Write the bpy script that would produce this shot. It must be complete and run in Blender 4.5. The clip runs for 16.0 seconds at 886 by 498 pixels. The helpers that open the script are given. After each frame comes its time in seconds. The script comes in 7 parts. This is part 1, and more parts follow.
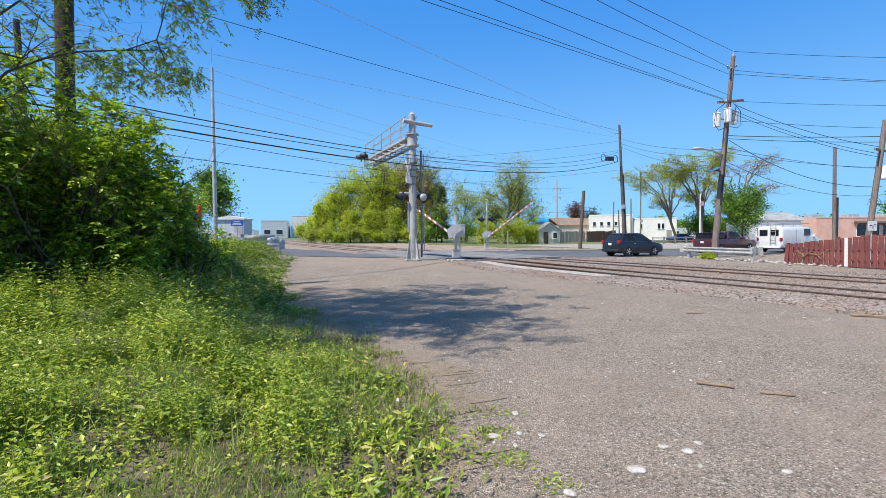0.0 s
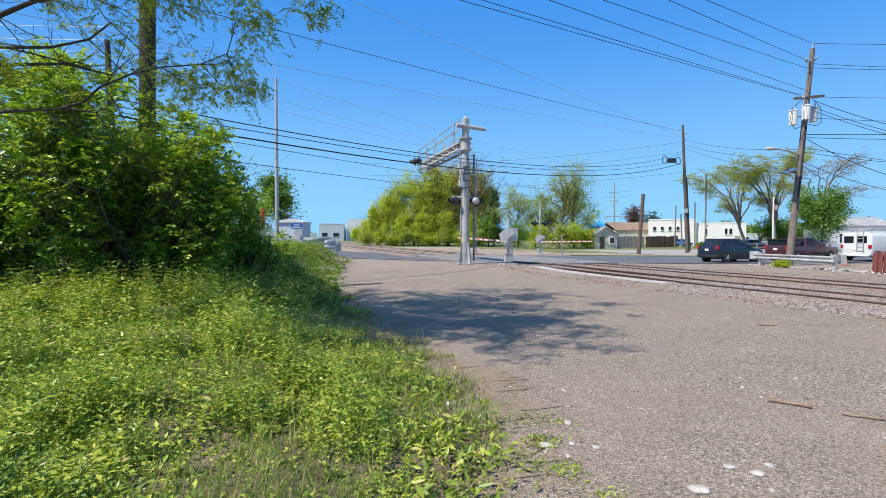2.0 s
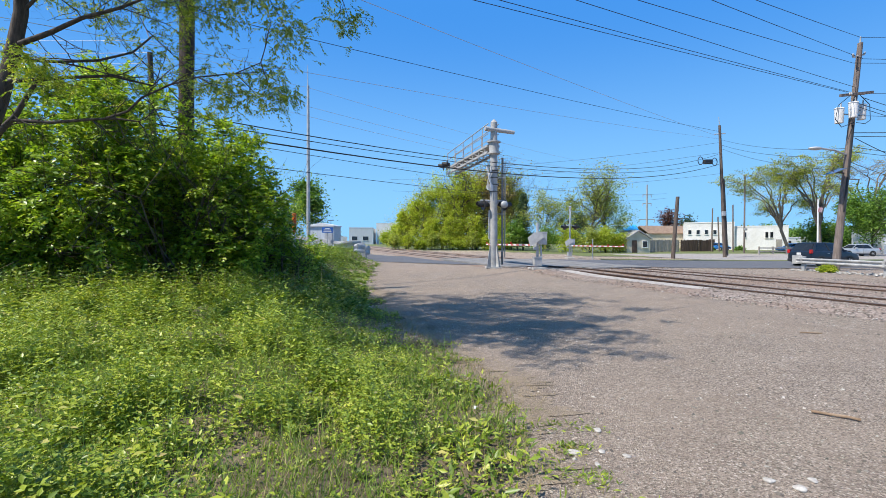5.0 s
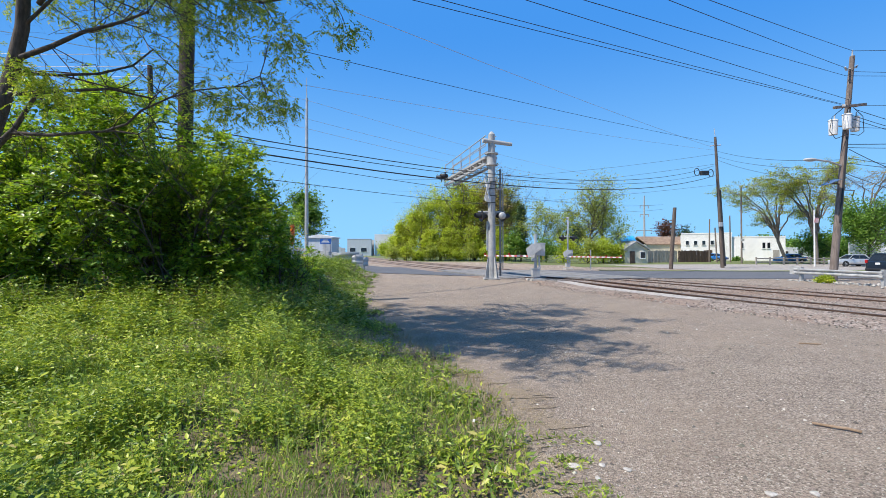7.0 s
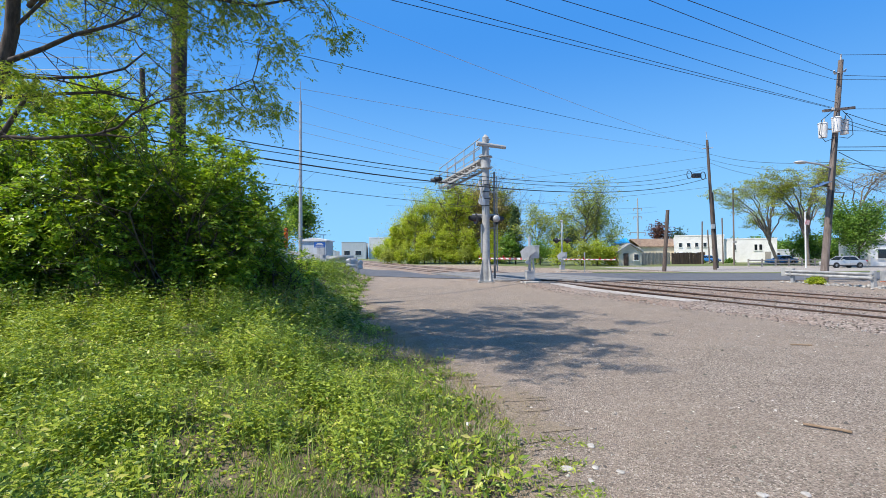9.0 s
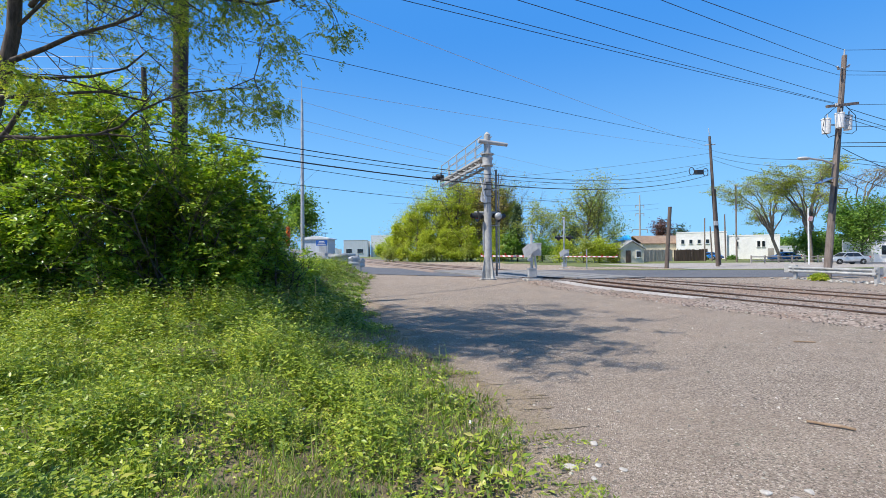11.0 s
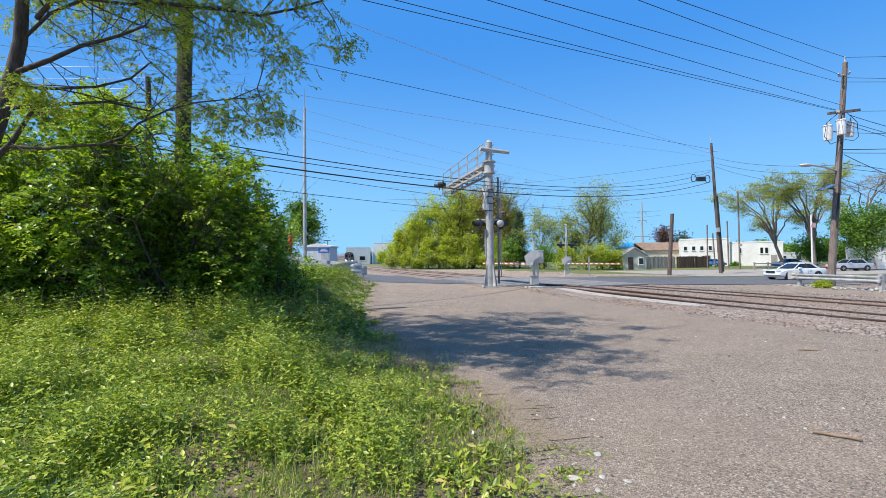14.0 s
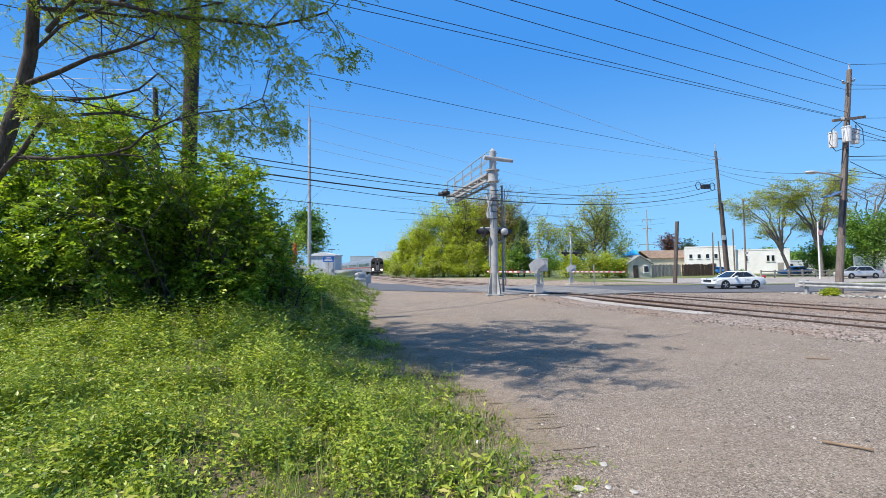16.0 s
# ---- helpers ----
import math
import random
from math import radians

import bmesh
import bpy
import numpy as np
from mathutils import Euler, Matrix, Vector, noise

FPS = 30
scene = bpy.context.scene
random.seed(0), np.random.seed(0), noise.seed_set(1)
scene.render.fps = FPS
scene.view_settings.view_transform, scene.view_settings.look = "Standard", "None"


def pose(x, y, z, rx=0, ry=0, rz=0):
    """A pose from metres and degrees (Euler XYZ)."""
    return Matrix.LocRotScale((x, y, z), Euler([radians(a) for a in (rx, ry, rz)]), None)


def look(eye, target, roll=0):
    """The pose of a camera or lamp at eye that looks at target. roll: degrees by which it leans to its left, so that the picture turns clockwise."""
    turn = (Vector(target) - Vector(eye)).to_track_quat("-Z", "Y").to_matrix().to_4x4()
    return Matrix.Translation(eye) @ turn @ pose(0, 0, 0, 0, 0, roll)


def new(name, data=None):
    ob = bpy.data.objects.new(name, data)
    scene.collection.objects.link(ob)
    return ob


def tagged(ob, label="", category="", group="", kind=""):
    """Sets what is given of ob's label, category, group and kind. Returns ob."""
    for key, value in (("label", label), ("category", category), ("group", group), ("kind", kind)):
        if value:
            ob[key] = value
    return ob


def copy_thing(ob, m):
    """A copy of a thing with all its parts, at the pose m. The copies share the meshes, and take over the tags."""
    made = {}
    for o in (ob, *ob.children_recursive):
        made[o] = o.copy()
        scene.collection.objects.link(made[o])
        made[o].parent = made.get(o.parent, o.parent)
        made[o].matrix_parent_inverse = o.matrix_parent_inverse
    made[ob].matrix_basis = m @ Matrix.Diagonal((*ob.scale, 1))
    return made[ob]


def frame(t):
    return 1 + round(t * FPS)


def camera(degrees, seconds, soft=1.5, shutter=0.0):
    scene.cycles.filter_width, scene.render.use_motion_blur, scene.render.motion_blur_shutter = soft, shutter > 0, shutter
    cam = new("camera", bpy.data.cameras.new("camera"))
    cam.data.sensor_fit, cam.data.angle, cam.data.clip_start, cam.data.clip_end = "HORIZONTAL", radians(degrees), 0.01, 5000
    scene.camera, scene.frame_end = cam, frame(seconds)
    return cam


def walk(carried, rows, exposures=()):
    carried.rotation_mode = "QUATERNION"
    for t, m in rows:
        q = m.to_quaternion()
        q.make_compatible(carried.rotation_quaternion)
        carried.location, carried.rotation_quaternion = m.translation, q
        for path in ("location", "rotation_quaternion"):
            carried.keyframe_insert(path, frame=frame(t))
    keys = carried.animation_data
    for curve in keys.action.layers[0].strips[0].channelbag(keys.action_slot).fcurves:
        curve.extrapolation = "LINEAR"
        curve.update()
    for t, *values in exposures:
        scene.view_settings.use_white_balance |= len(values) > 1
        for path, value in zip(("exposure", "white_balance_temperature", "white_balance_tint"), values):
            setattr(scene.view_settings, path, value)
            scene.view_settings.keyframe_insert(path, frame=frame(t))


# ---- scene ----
cam = camera(87.55, 16.0, soft=0.7)
PATH = [
    (0, pose(-0.012, 0.000, 1.597, 88.243, 0.369, -9.743)),
    (0.5, pose(-0.014, 0.000, 1.600, 88.345, 0.329, -9.318)),
    (1, pose(-0.011, 0.000, 1.597, 88.369, 0.264, -8.993)),
    (1.5, pose(-0.005, 0.000, 1.594, 88.703, 0.147, -6.277)),
    (2, pose(-0.012, 0.000, 1.598, 88.721, -0.101, -3.298)),
    (2.5, pose(-0.022, 0.000, 1.598, 88.930, -0.248, -1.006)),
    (3, pose(-0.020, 0.000, 1.603, 89.214, -0.254, 0.527)),
    (3.2, pose(-0.018, 0.000, 1.602, 89.569, -0.279, 0.964)),
    (5.5, pose(0.012, 0.000, 1.594, 89.124, -0.026, -0.336)),
    (6, pose(0.021, 0.000, 1.602, 89.452, 0.039, -0.815)),
    (6.5, pose(0.011, 0.000, 1.599, 90.217, 0.027, -0.594)),
    (7, pose(0.000, 0.000, 1.600, 90.560, -0.000, -0.000)),
    (7.5, pose(-0.006, 0.000, 1.602, 90.813, 0.013, 0.543)),
    (8, pose(-0.006, 0.000, 1.606, 90.687, 0.080, 0.564)),
    (8.5, pose(0.007, 0.000, 1.604, 90.754, 0.114, 0.058)),
    (9, pose(0.015, 0.000, 1.603, 90.918, 0.205, -0.663)),
    (11.3, pose(0.011, 0.000, 1.610, 90.613, 0.415, -0.415)),
    (11.5, pose(0.019, 0.000, 1.606, 90.709, 0.453, -0.991)),
    (12, pose(0.028, 0.000, 1.604, 90.719, 0.538, -3.030)),
    (12.5, pose(0.040, 0.000, 1.596, 90.634, 0.621, -3.750)),
    (13, pose(0.039, 0.000, 1.599, 90.704, 0.598, -2.203)),
    (13.5, pose(0.007, 0.000, 1.620, 90.973, 0.456, -0.811)),
    (14, pose(0.012, 0.000, 1.630, 91.514, 0.510, -0.167)),
    (14.5, pose(0.020, 0.000, 1.628, 91.908, 0.531, 0.358)),
    (15, pose(0.019, 0.000, 1.625, 92.200, 0.495, 0.865)),
    (15.5, pose(0.019, 0.000, 1.629, 92.427, 0.544, 1.078)),
    (16, pose(0.017, 0.000, 1.626, 92.569, 0.629, 0.367)),
]
walk(cam, PATH, [(0.0, 0.62, 6620, 10), (16.0, 0.62, 6620, 10)])

# ---- light ----
SUN_EL, SUN_AZ = 56.0, 206.0      # degrees; azimuth of the sun's place, anticlockwise from +x
world = bpy.data.worlds.new("sky")
scene.world = world
world.use_nodes = True
wn = world.node_tree
sky = wn.nodes.new("ShaderNodeTexSky")
sky.sky_type = "NISHITA"
sky.sun_disc = False
sky.sun_elevation = radians(SUN_EL)
sky.sun_rotation = radians(90.0 - SUN_AZ)
sky.altitude, sky.air_density, sky.dust_density, sky.ozone_density = 0.0, 1.1, 0.0, 3.0
wn.nodes["Background"].inputs["Strength"].default_value = 0.098
tone = wn.nodes.new("ShaderNodeHueSaturation")
tone.inputs["Hue"].default_value, tone.inputs["Saturation"].default_value = 0.497, 1.05
wn.links.new(sky.outputs[0], tone.inputs["Color"])
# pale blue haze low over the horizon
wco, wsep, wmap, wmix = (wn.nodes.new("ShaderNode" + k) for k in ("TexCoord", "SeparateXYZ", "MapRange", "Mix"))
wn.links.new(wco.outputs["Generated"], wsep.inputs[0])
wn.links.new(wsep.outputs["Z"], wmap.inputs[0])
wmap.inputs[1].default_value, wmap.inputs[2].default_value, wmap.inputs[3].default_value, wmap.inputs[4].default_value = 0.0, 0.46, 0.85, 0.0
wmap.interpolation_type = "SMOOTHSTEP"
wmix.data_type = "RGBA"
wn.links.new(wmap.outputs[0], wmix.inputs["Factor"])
# deep clear blue up to the middle of the sky
wdeep, wblue = wn.nodes.new("ShaderNodeMapRange"), wn.nodes.new("ShaderNodeMix")
wdeep.interpolation_type = "SMOOTHSTEP"
wn.links.new(wsep.outputs["Z"], wdeep.inputs[0])
wdeep.inputs[1].default_value, wdeep.inputs[2].default_value, wdeep.inputs[3].default_value, wdeep.inputs[4].default_value = 0.45, 1.0, 1.0, 0.0
wblue.data_type = "RGBA"
wn.links.new(wdeep.outputs[0], wblue.inputs["Factor"])
wn.links.new(tone.outputs[0], wblue.inputs[6])
wblue.inputs[7].default_value = (0.42, 2.12, 5.9, 1)
wn.links.new(wblue.outputs[2], wmix.inputs[6])
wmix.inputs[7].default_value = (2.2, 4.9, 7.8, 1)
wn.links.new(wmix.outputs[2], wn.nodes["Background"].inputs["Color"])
sun = new("sun", bpy.data.lights.new("sun", "SUN"))
sun.data.energy, sun.data.angle, sun.data.color = 4.2, radians(0.53), (1.0, 0.95, 0.87)
_e, _a = radians(SUN_EL), radians(SUN_AZ)
sun.matrix_world = look((50 * math.cos(_a) * math.cos(_e), 50 * math.sin(_a) * math.cos(_e), 50 * math.sin(_e)), (0, 0, 0))

# ---- materials ----


def nodes(name):
    m = bpy.data.materials.new(name)
    m.use_nodes = True
    t = m.node_tree
    return m, t, t.nodes["Principled BSDF"]


def ramp(t, fac, stops):
    r = t.nodes.new("ShaderNodeValToRGB")
    while len(r.color_ramp.elements) < len(stops):
        r.color_ramp.elements.new(0.5)
    for e, (p, c) in zip(r.color_ramp.elements, stops):
        e.position, e.color = p, (*c, 1)
    t.links.new(fac, r.inputs[0])
    return r.outputs[0]


def noise_tex(t, scale, detail=4, stretch=None, rough=0.6):
    n = t.nodes.new("ShaderNodeTexNoise")
    n.inputs["Scale"].default_value, n.inputs["Detail"].default_value, n.inputs["Roughness"].default_value = scale, detail, rough
    co = t.nodes.new("ShaderNodeTexCoord")
    if stretch:
        mp = t.nodes.new("ShaderNodeMapping")
        mp.inputs["Scale"].default_value = stretch
        t.links.new(co.outputs["Object"], mp.inputs[0])
        t.links.new(mp.outputs[0], n.inputs["Vector"])
    else:
        t.links.new(co.outputs["Object"], n.inputs["Vector"])
    return n.outputs["Fac"]


def mix(t, fac, a, b, mode="MIX"):
    m = t.nodes.new("ShaderNodeMix")
    m.data_type, m.blend_type = "RGBA", mode
    if isinstance(fac, float):
        m.inputs["Factor"].default_value = fac
    else:
        t.links.new(fac, m.inputs["Factor"])
    for s, v in ((m.inputs[6], a), (m.inputs[7], b)):
        if isinstance(v, tuple):
            s.default_value = (*v, 1)
        else:
            t.links.new(v, s)
    return m.outputs[2]


def bumped(t, p, height, strength, dist=0.02):
    b = t.nodes.new("ShaderNodeBump")
    b.inputs["Strength"].default_value, b.inputs["Distance"].default_value = strength, dist
    t.links.new(height, b.inputs["Height"])
    t.links.new(b.outputs[0], p.inputs["Normal"])


def surf(name, c1, c2, big=1.5, fine=30.0, rough=0.7, metal=0.0, bump=0.25, dist=0.01, stretch=None, coat=0.0, island=0.0):
    """A surface with stains at one scale and grain at another."""
    m, t, p = nodes(name)
    b, f = noise_tex(t, big, 5, stretch), noise_tex(t, fine, 4, stretch)
    col = ramp(t, b, [(0.35, c1), (0.68, c2)])
    g = ramp(t, f, [(0.3, (0.72, 0.72, 0.72)), (0.7, (1.18, 1.18, 1.18))])
    col = mix(t, 0.7, col, g, "MULTIPLY")
    if island:
        gi = t.nodes.new("ShaderNodeObjectInfo")
        col = mix(t, island, col, ramp(t, gi.outputs["Random"], [(0.0, (0.65, 0.65, 0.65)), (1.0, (1.25, 1.22, 1.2))]), "MULTIPLY")
    t.links.new(col, p.inputs["Base Color"])
    p.inputs["Roughness"].default_value, p.inputs["Metallic"].default_value = rough, metal
    p.inputs["Coat Weight"].default_value = coat
    if bump:
        bumped(t, p, f, bump, dist)
    return m


def leafy(name, stops, gloss=0.45, through_light=0.35):
    """Leaves: each one its own shade, light passing through."""
    m, t, p = nodes(name)
    g = t.nodes.new("ShaderNodeNewGeometry")
    col = ramp(t, g.outputs["Random Per Island"], stops)
    patch = ramp(t, noise_tex(t, 0.9, 3), [(0.35, (0.75, 0.8, 0.7)), (0.65, (1.15, 1.1, 1.1))])
    col = mix(t, 1.0, col, patch, "MULTIPLY")
    t.links.new(col, p.inputs["Base Color"])
    p.inputs["Roughness"].default_value = gloss
    tr = t.nodes.new("ShaderNodeBsdfTranslucent")
    warm = mix(t, 1.0, col, (1.25, 1.3, 0.5), "MULTIPLY")
    t.links.new(warm, tr.inputs["Color"])
    ms = t.nodes.new("ShaderNodeMixShader")
    ms.inputs[0].default_value = through_light
    t.links.new(p.outputs[0], ms.inputs[1])
    t.links.new(tr.outputs[0], ms.inputs[2])
    t.links.new(ms.outputs[0], t.nodes["Material Output"].inputs["Surface"])
    return m


def stony(name, stops, cell=40.0, dirt=(0.22, 0.18, 0.15), dirt_amount=0.5, bump=0.6, patch=0.25):
    """Gravel: cells of single stones, finer grit between, dusty patches."""
    m, t, p = nodes(name)
    co = t.nodes.new("ShaderNodeTexCoord")
    v = t.nodes.new("ShaderNodeTexVoronoi")
    v.inputs["Scale"].default_value = cell
    t.links.new(co.outputs["Object"], v.inputs["Vector"])
    sep = t.nodes.new("ShaderNodeSeparateColor")
    t.links.new(v.outputs["Color"], sep.inputs[0])
    col = ramp(t, sep.outputs[0], stops)
    col = mix(t, ramp_value(t, noise_tex(t, patch, 6), 0.42, 0.62, dirt_amount), col, dirt)
    g = ramp(t, noise_tex(t, cell * 2.2, 3), [(0.3, (0.7, 0.7, 0.7)), (0.7, (1.2, 1.2, 1.2))])
    col = mix(t, 0.8, col, g, "MULTIPLY")
    w = ramp(t, noise_tex(t, patch * 6, 4), [(0.3, (0.85, 0.83, 0.82)), (0.7, (1.1, 1.1, 1.1))])
    col = mix(t, 0.8, col, w, "MULTIPLY")
    t.links.new(col, p.inputs["Base Color"])
    p.inputs["Roughness"].default_value = 0.9
    bumped(t, p, v.outputs["Distance"], bump, 0.02)
    return m


def ramp_value(t, fac, lo, hi, top):
    r = t.nodes.new("ShaderNodeMapRange")
    r.inputs[1].default_value, r.inputs[2].default_value, r.inputs[4].default_value = lo, hi, top
    t.links.new(fac, r.inputs[0])
    return r.outputs[0]


def glow(name, c, strength):
    m, t, p = nodes(name)
    p.inputs["Base Color"].default_value = (*c, 1)
    p.inputs["Emission Color"].default_value, p.inputs["Emission Strength"].default_value = (*c, 1), strength
    return m


GRAVEL = stony("gravel_mat", [(0.0, (0.085, 0.068, 0.052)), (0.25, (0.225, 0.178, 0.137)), (0.55, (0.345, 0.272, 0.21)), (0.9, (0.47, 0.38, 0.303)), (1.0, (0.72, 0.64, 0.54))], 75, (0.375, 0.29, 0.22), 0.55, 1.0)
CHIPS = leafy("gravel_chips", [(0.0, (0.10, 0.09, 0.08)), (0.5, (0.25, 0.215, 0.19)), (0.86, (0.38, 0.34, 0.3)), (1.0, (0.75, 0.71, 0.65))], 0.9, 0.0)
BALLAST = stony("ballast_mat", [(0.0, (0.12, 0.09, 0.07)), (0.5, (0.27, 0.21, 0.17)), (1.0, (0.45, 0.38, 0.33))], 20, (0.25, 0.16, 0.105), 0.75, 1.0)
ASPHALT = stony("asphalt_mat", [(0.0, (0.075, 0.08, 0.09)), (0.6, (0.105, 0.11, 0.125)), (1.0, (0.15, 0.155, 0.17))], 90, (0.13, 0.13, 0.14), 0.5, 0.2)
LOT = stony("lot_mat", [(0.0, (0.24, 0.215, 0.195)), (0.6, (0.34, 0.31, 0.29)), (1.0, (0.43, 0.4, 0.38))], 60, (0.33, 0.295, 0.26), 0.6, 0.3)
SOIL = surf("soil_mat", (0.06, 0.045, 0.028), (0.2, 0.155, 0.1), 1.2, 25, 0.95, 0, 0.6, 0.03)
DIRT = stony("dirt_mat", [(0.0, (0.13, 0.1, 0.07)), (0.5, (0.34, 0.265, 0.19)), (1.0, (0.52, 0.43, 0.33))], 70, (0.36, 0.275, 0.19), 0.8, 1.0)
TURF = surf("turf_mat", (0.09, 0.13, 0.03), (0.19, 0.19, 0.075), 0.5, 12, 0.95, 0, 0.5, 0.05)
CONCRETE = surf("concrete_mat", (0.34, 0.32, 0.29), (0.5, 0.47, 0.43), 2, 40, 0.85)
STRIP = surf("pale_concrete", (0.34, 0.30, 0.27), (0.46, 0.42, 0.38), 1.2, 30, 0.85)
PANEL = surf("crossing_panel_mat", (0.17, 0.165, 0.16), (0.25, 0.24, 0.23), 1.2, 30, 0.85)
RUST = surf("rusty_steel", (0.055, 0.032, 0.024), (0.11, 0.062, 0.042), 3, 40, 0.8, 0.0)
RAILTOP = surf("worn_rail_head", (0.12, 0.1, 0.09), (0.22, 0.19, 0.17), 3, 50, 0.45, 0.7, 0.1)
TIE = surf("tie_wood", (0.06, 0.045, 0.035), (0.15, 0.115, 0.09), 3, 30, 0.9, 0, 0.5, 0.01, (1, 8, 1))
POLEWOOD = surf("pole_wood", (0.13, 0.1, 0.085), (0.26, 0.21, 0.18), 2.5, 18, 0.9, 0, 0.6, 0.02, (6, 6, 0.5))
DARKPOLE = surf("creosote_wood", (0.03, 0.021, 0.017), (0.085, 0.06, 0.046), 3, 18, 0.85, 0, 0.8, 0.02, (6, 6, 0.5))
MIDPOLE = surf("aged_pole_wood", (0.075, 0.054, 0.044), (0.17, 0.13, 0.105), 3, 18, 0.85, 0, 0.8, 0.02, (6, 6, 0.5))
GALV = surf("galvanised_steel", (0.3, 0.3, 0.295), (0.48, 0.475, 0.46), 2.5, 25, 0.6, 0.0, 0.1)
DARKSTEEL = surf("weathered_steel", (0.15, 0.15, 0.15), (0.27, 0.265, 0.255), 2.5, 25, 0.65, 0.0, 0.1)
ALU = surf("painted_aluminium", (0.38, 0.38, 0.38), (0.54, 0.54, 0.53), 2.0, 30, 0.5, 0.2, 0.05)
WHITE = surf("white_paint", (0.68, 0.67, 0.64), (0.82, 0.81, 0.79), 1.5, 20, 0.55, 0, 0.05)
BLACK = surf("black_paint", (0.016, 0.016, 0.017), (0.035, 0.035, 0.036), 3, 30, 0.5, 0, 0.05)
WIRE = surf("wire_black", (0.012, 0.012, 0.013), (0.022, 0.022, 0.022), 4, 40, 0.6, 0, 0)
PALEWIRE = surf("wire_aluminium", (0.4, 0.41, 0.42), (0.55, 0.55, 0.56), 4, 40, 0.5, 0.3, 0)
REDPAINT = surf("barn_red_paint", (0.17, 0.045, 0.04), (0.27, 0.085, 0.075), 2.2, 25, 0.8, 0, 0.3, 0.01, (3, 3, 0.7), 0, 0.3)
REDSTRIPE = surf("red_reflective", (0.5, 0.1, 0.08), (0.62, 0.17, 0.13), 3, 30, 0.5)
ORANGE = surf("orange_plastic", (0.8, 0.13, 0.02), (0.9, 0.2, 0.035), 3, 30, 0.5)
BLUE = surf("blue_sign", (0.015, 0.1, 0.42), (0.03, 0.15, 0.5), 3, 30, 0.45)
TARP = surf("blue_tarp", (0.02, 0.36, 0.8), (0.05, 0.45, 0.88), 2, 20, 0.5, 0, 0.4)
BARK = surf("bark", (0.045, 0.035, 0.028), (0.13, 0.1, 0.08), 4, 22, 0.95, 0, 0.8, 0.02, (4, 4, 0.7))
RUBBER = surf("rubber", (0.012, 0.012, 0.012), (0.028, 0.027, 0.026), 5, 40, 0.8)
GLASS = surf("dark_glass", (0.012, 0.015, 0.018), (0.02, 0.024, 0.028), 2, 10, 0.08, 0, 0)
GLASS.node_tree.nodes["Principled BSDF"].inputs["Specular IOR Level"].default_value = 0.6
CHROME = surf("bright_metal", (0.5, 0.5, 0.5), (0.62, 0.62, 0.62), 3, 20, 0.3, 0.9, 0.02)
REDLENS = surf("red_lens", (0.4, 0.012, 0.012), (0.55, 0.02, 0.02), 3, 20, 0.25)
WHITELENS = surf("clear_lens", (0.6, 0.6, 0.6), (0.75, 0.75, 0.75), 3, 20, 0.15)
LEAF_SHRUB = leafy("shrub_leaves", [(0.0, (0.12, 0.22, 0.03)), (0.5, (0.27, 0.41, 0.045)), (0.85, (0.42, 0.53, 0.065)), (1.0, (0.56, 0.6, 0.11))], 0.35, 0.42)
LEAF_LOCUST = leafy("locust_leaves", [(0.0, (0.17, 0.27, 0.04)), (0.6, (0.345, 0.41, 0.06)), (1.0, (0.55, 0.54, 0.11))], 0.5, 0.4)
LEAF_SPRING = leafy("spring_leaves", [(0.0, (0.3, 0.37, 0.045)), (0.6, (0.47, 0.53, 0.075)), (1.0, (0.6, 0.62, 0.12))], 0.55, 0.55)
LEAF_PALE = leafy("young_pale_leaves", [(0.0, (0.23, 0.277, 0.06)), (0.6, (0.374, 0.423, 0.096)), (1.0, (0.518, 0.521, 0.144))], 0.6, 0.5)
LEAF_TAN = leafy("budding_leaves", [(0.0, (0.256, 0.192, 0.096)), (0.6, (0.432, 0.336, 0.16)), (1.0, (0.544, 0.448, 0.208))], 0.6, 0.45)
LEAF_DEEP = leafy("deep_green_leaves", [(0.0, (0.072, 0.158, 0.032)), (0.6, (0.162, 0.298, 0.048)), (1.0, (0.27, 0.403, 0.08))], 0.5, 0.42)
LEAF_CONIFER = leafy("conifer_needles", [(0.0, (0.0288, 0.064, 0.027)), (0.7, (0.056, 0.112, 0.039)), (1.0, (0.096, 0.16, 0.0525))], 0.6, 0.15)
LEAF_RED = leafy("purple_leaves", [(0.0, (0.09, 0.0375, 0.03)), (1.0, (0.21, 0.09, 0.0675))], 0.5, 0.25)
# weed greens darkened to stand in for the shade of the shrubs
LEAF_WEED_SHADED = leafy("weed_leaves_shaded", [(0.0, (0.06, 0.12, 0.015)), (0.5, (0.15, 0.24, 0.03)), (0.9, (0.26, 0.35, 0.05)), (1.0, (0.4, 0.4, 0.12))], 0.45, 0.3)
GRASSBLADE = leafy("grass_blades", [(0.0, (0.1, 0.19, 0.025)), (0.5, (0.2, 0.31, 0.04)), (0.85, (0.31, 0.4, 0.07)), (1.0, (0.45, 0.41, 0.2))], 0.55, 0.25)
HERB = leafy("herb_leaves", [(0.0, (0.1, 0.17, 0.025)), (0.35, (0.22, 0.31, 0.035)), (0.75, (0.38, 0.45, 0.05)), (0.95, (0.48, 0.52, 0.08)), (1.0, (0.5, 0.42, 0.16))], 0.42, 0.25)
DRYGRASS = leafy("dry_grass", [(0.0, (0.2, 0.15, 0.08)), (1.0, (0.42, 0.34, 0.2))], 0.8, 0.2)

# ---- building blocks ----


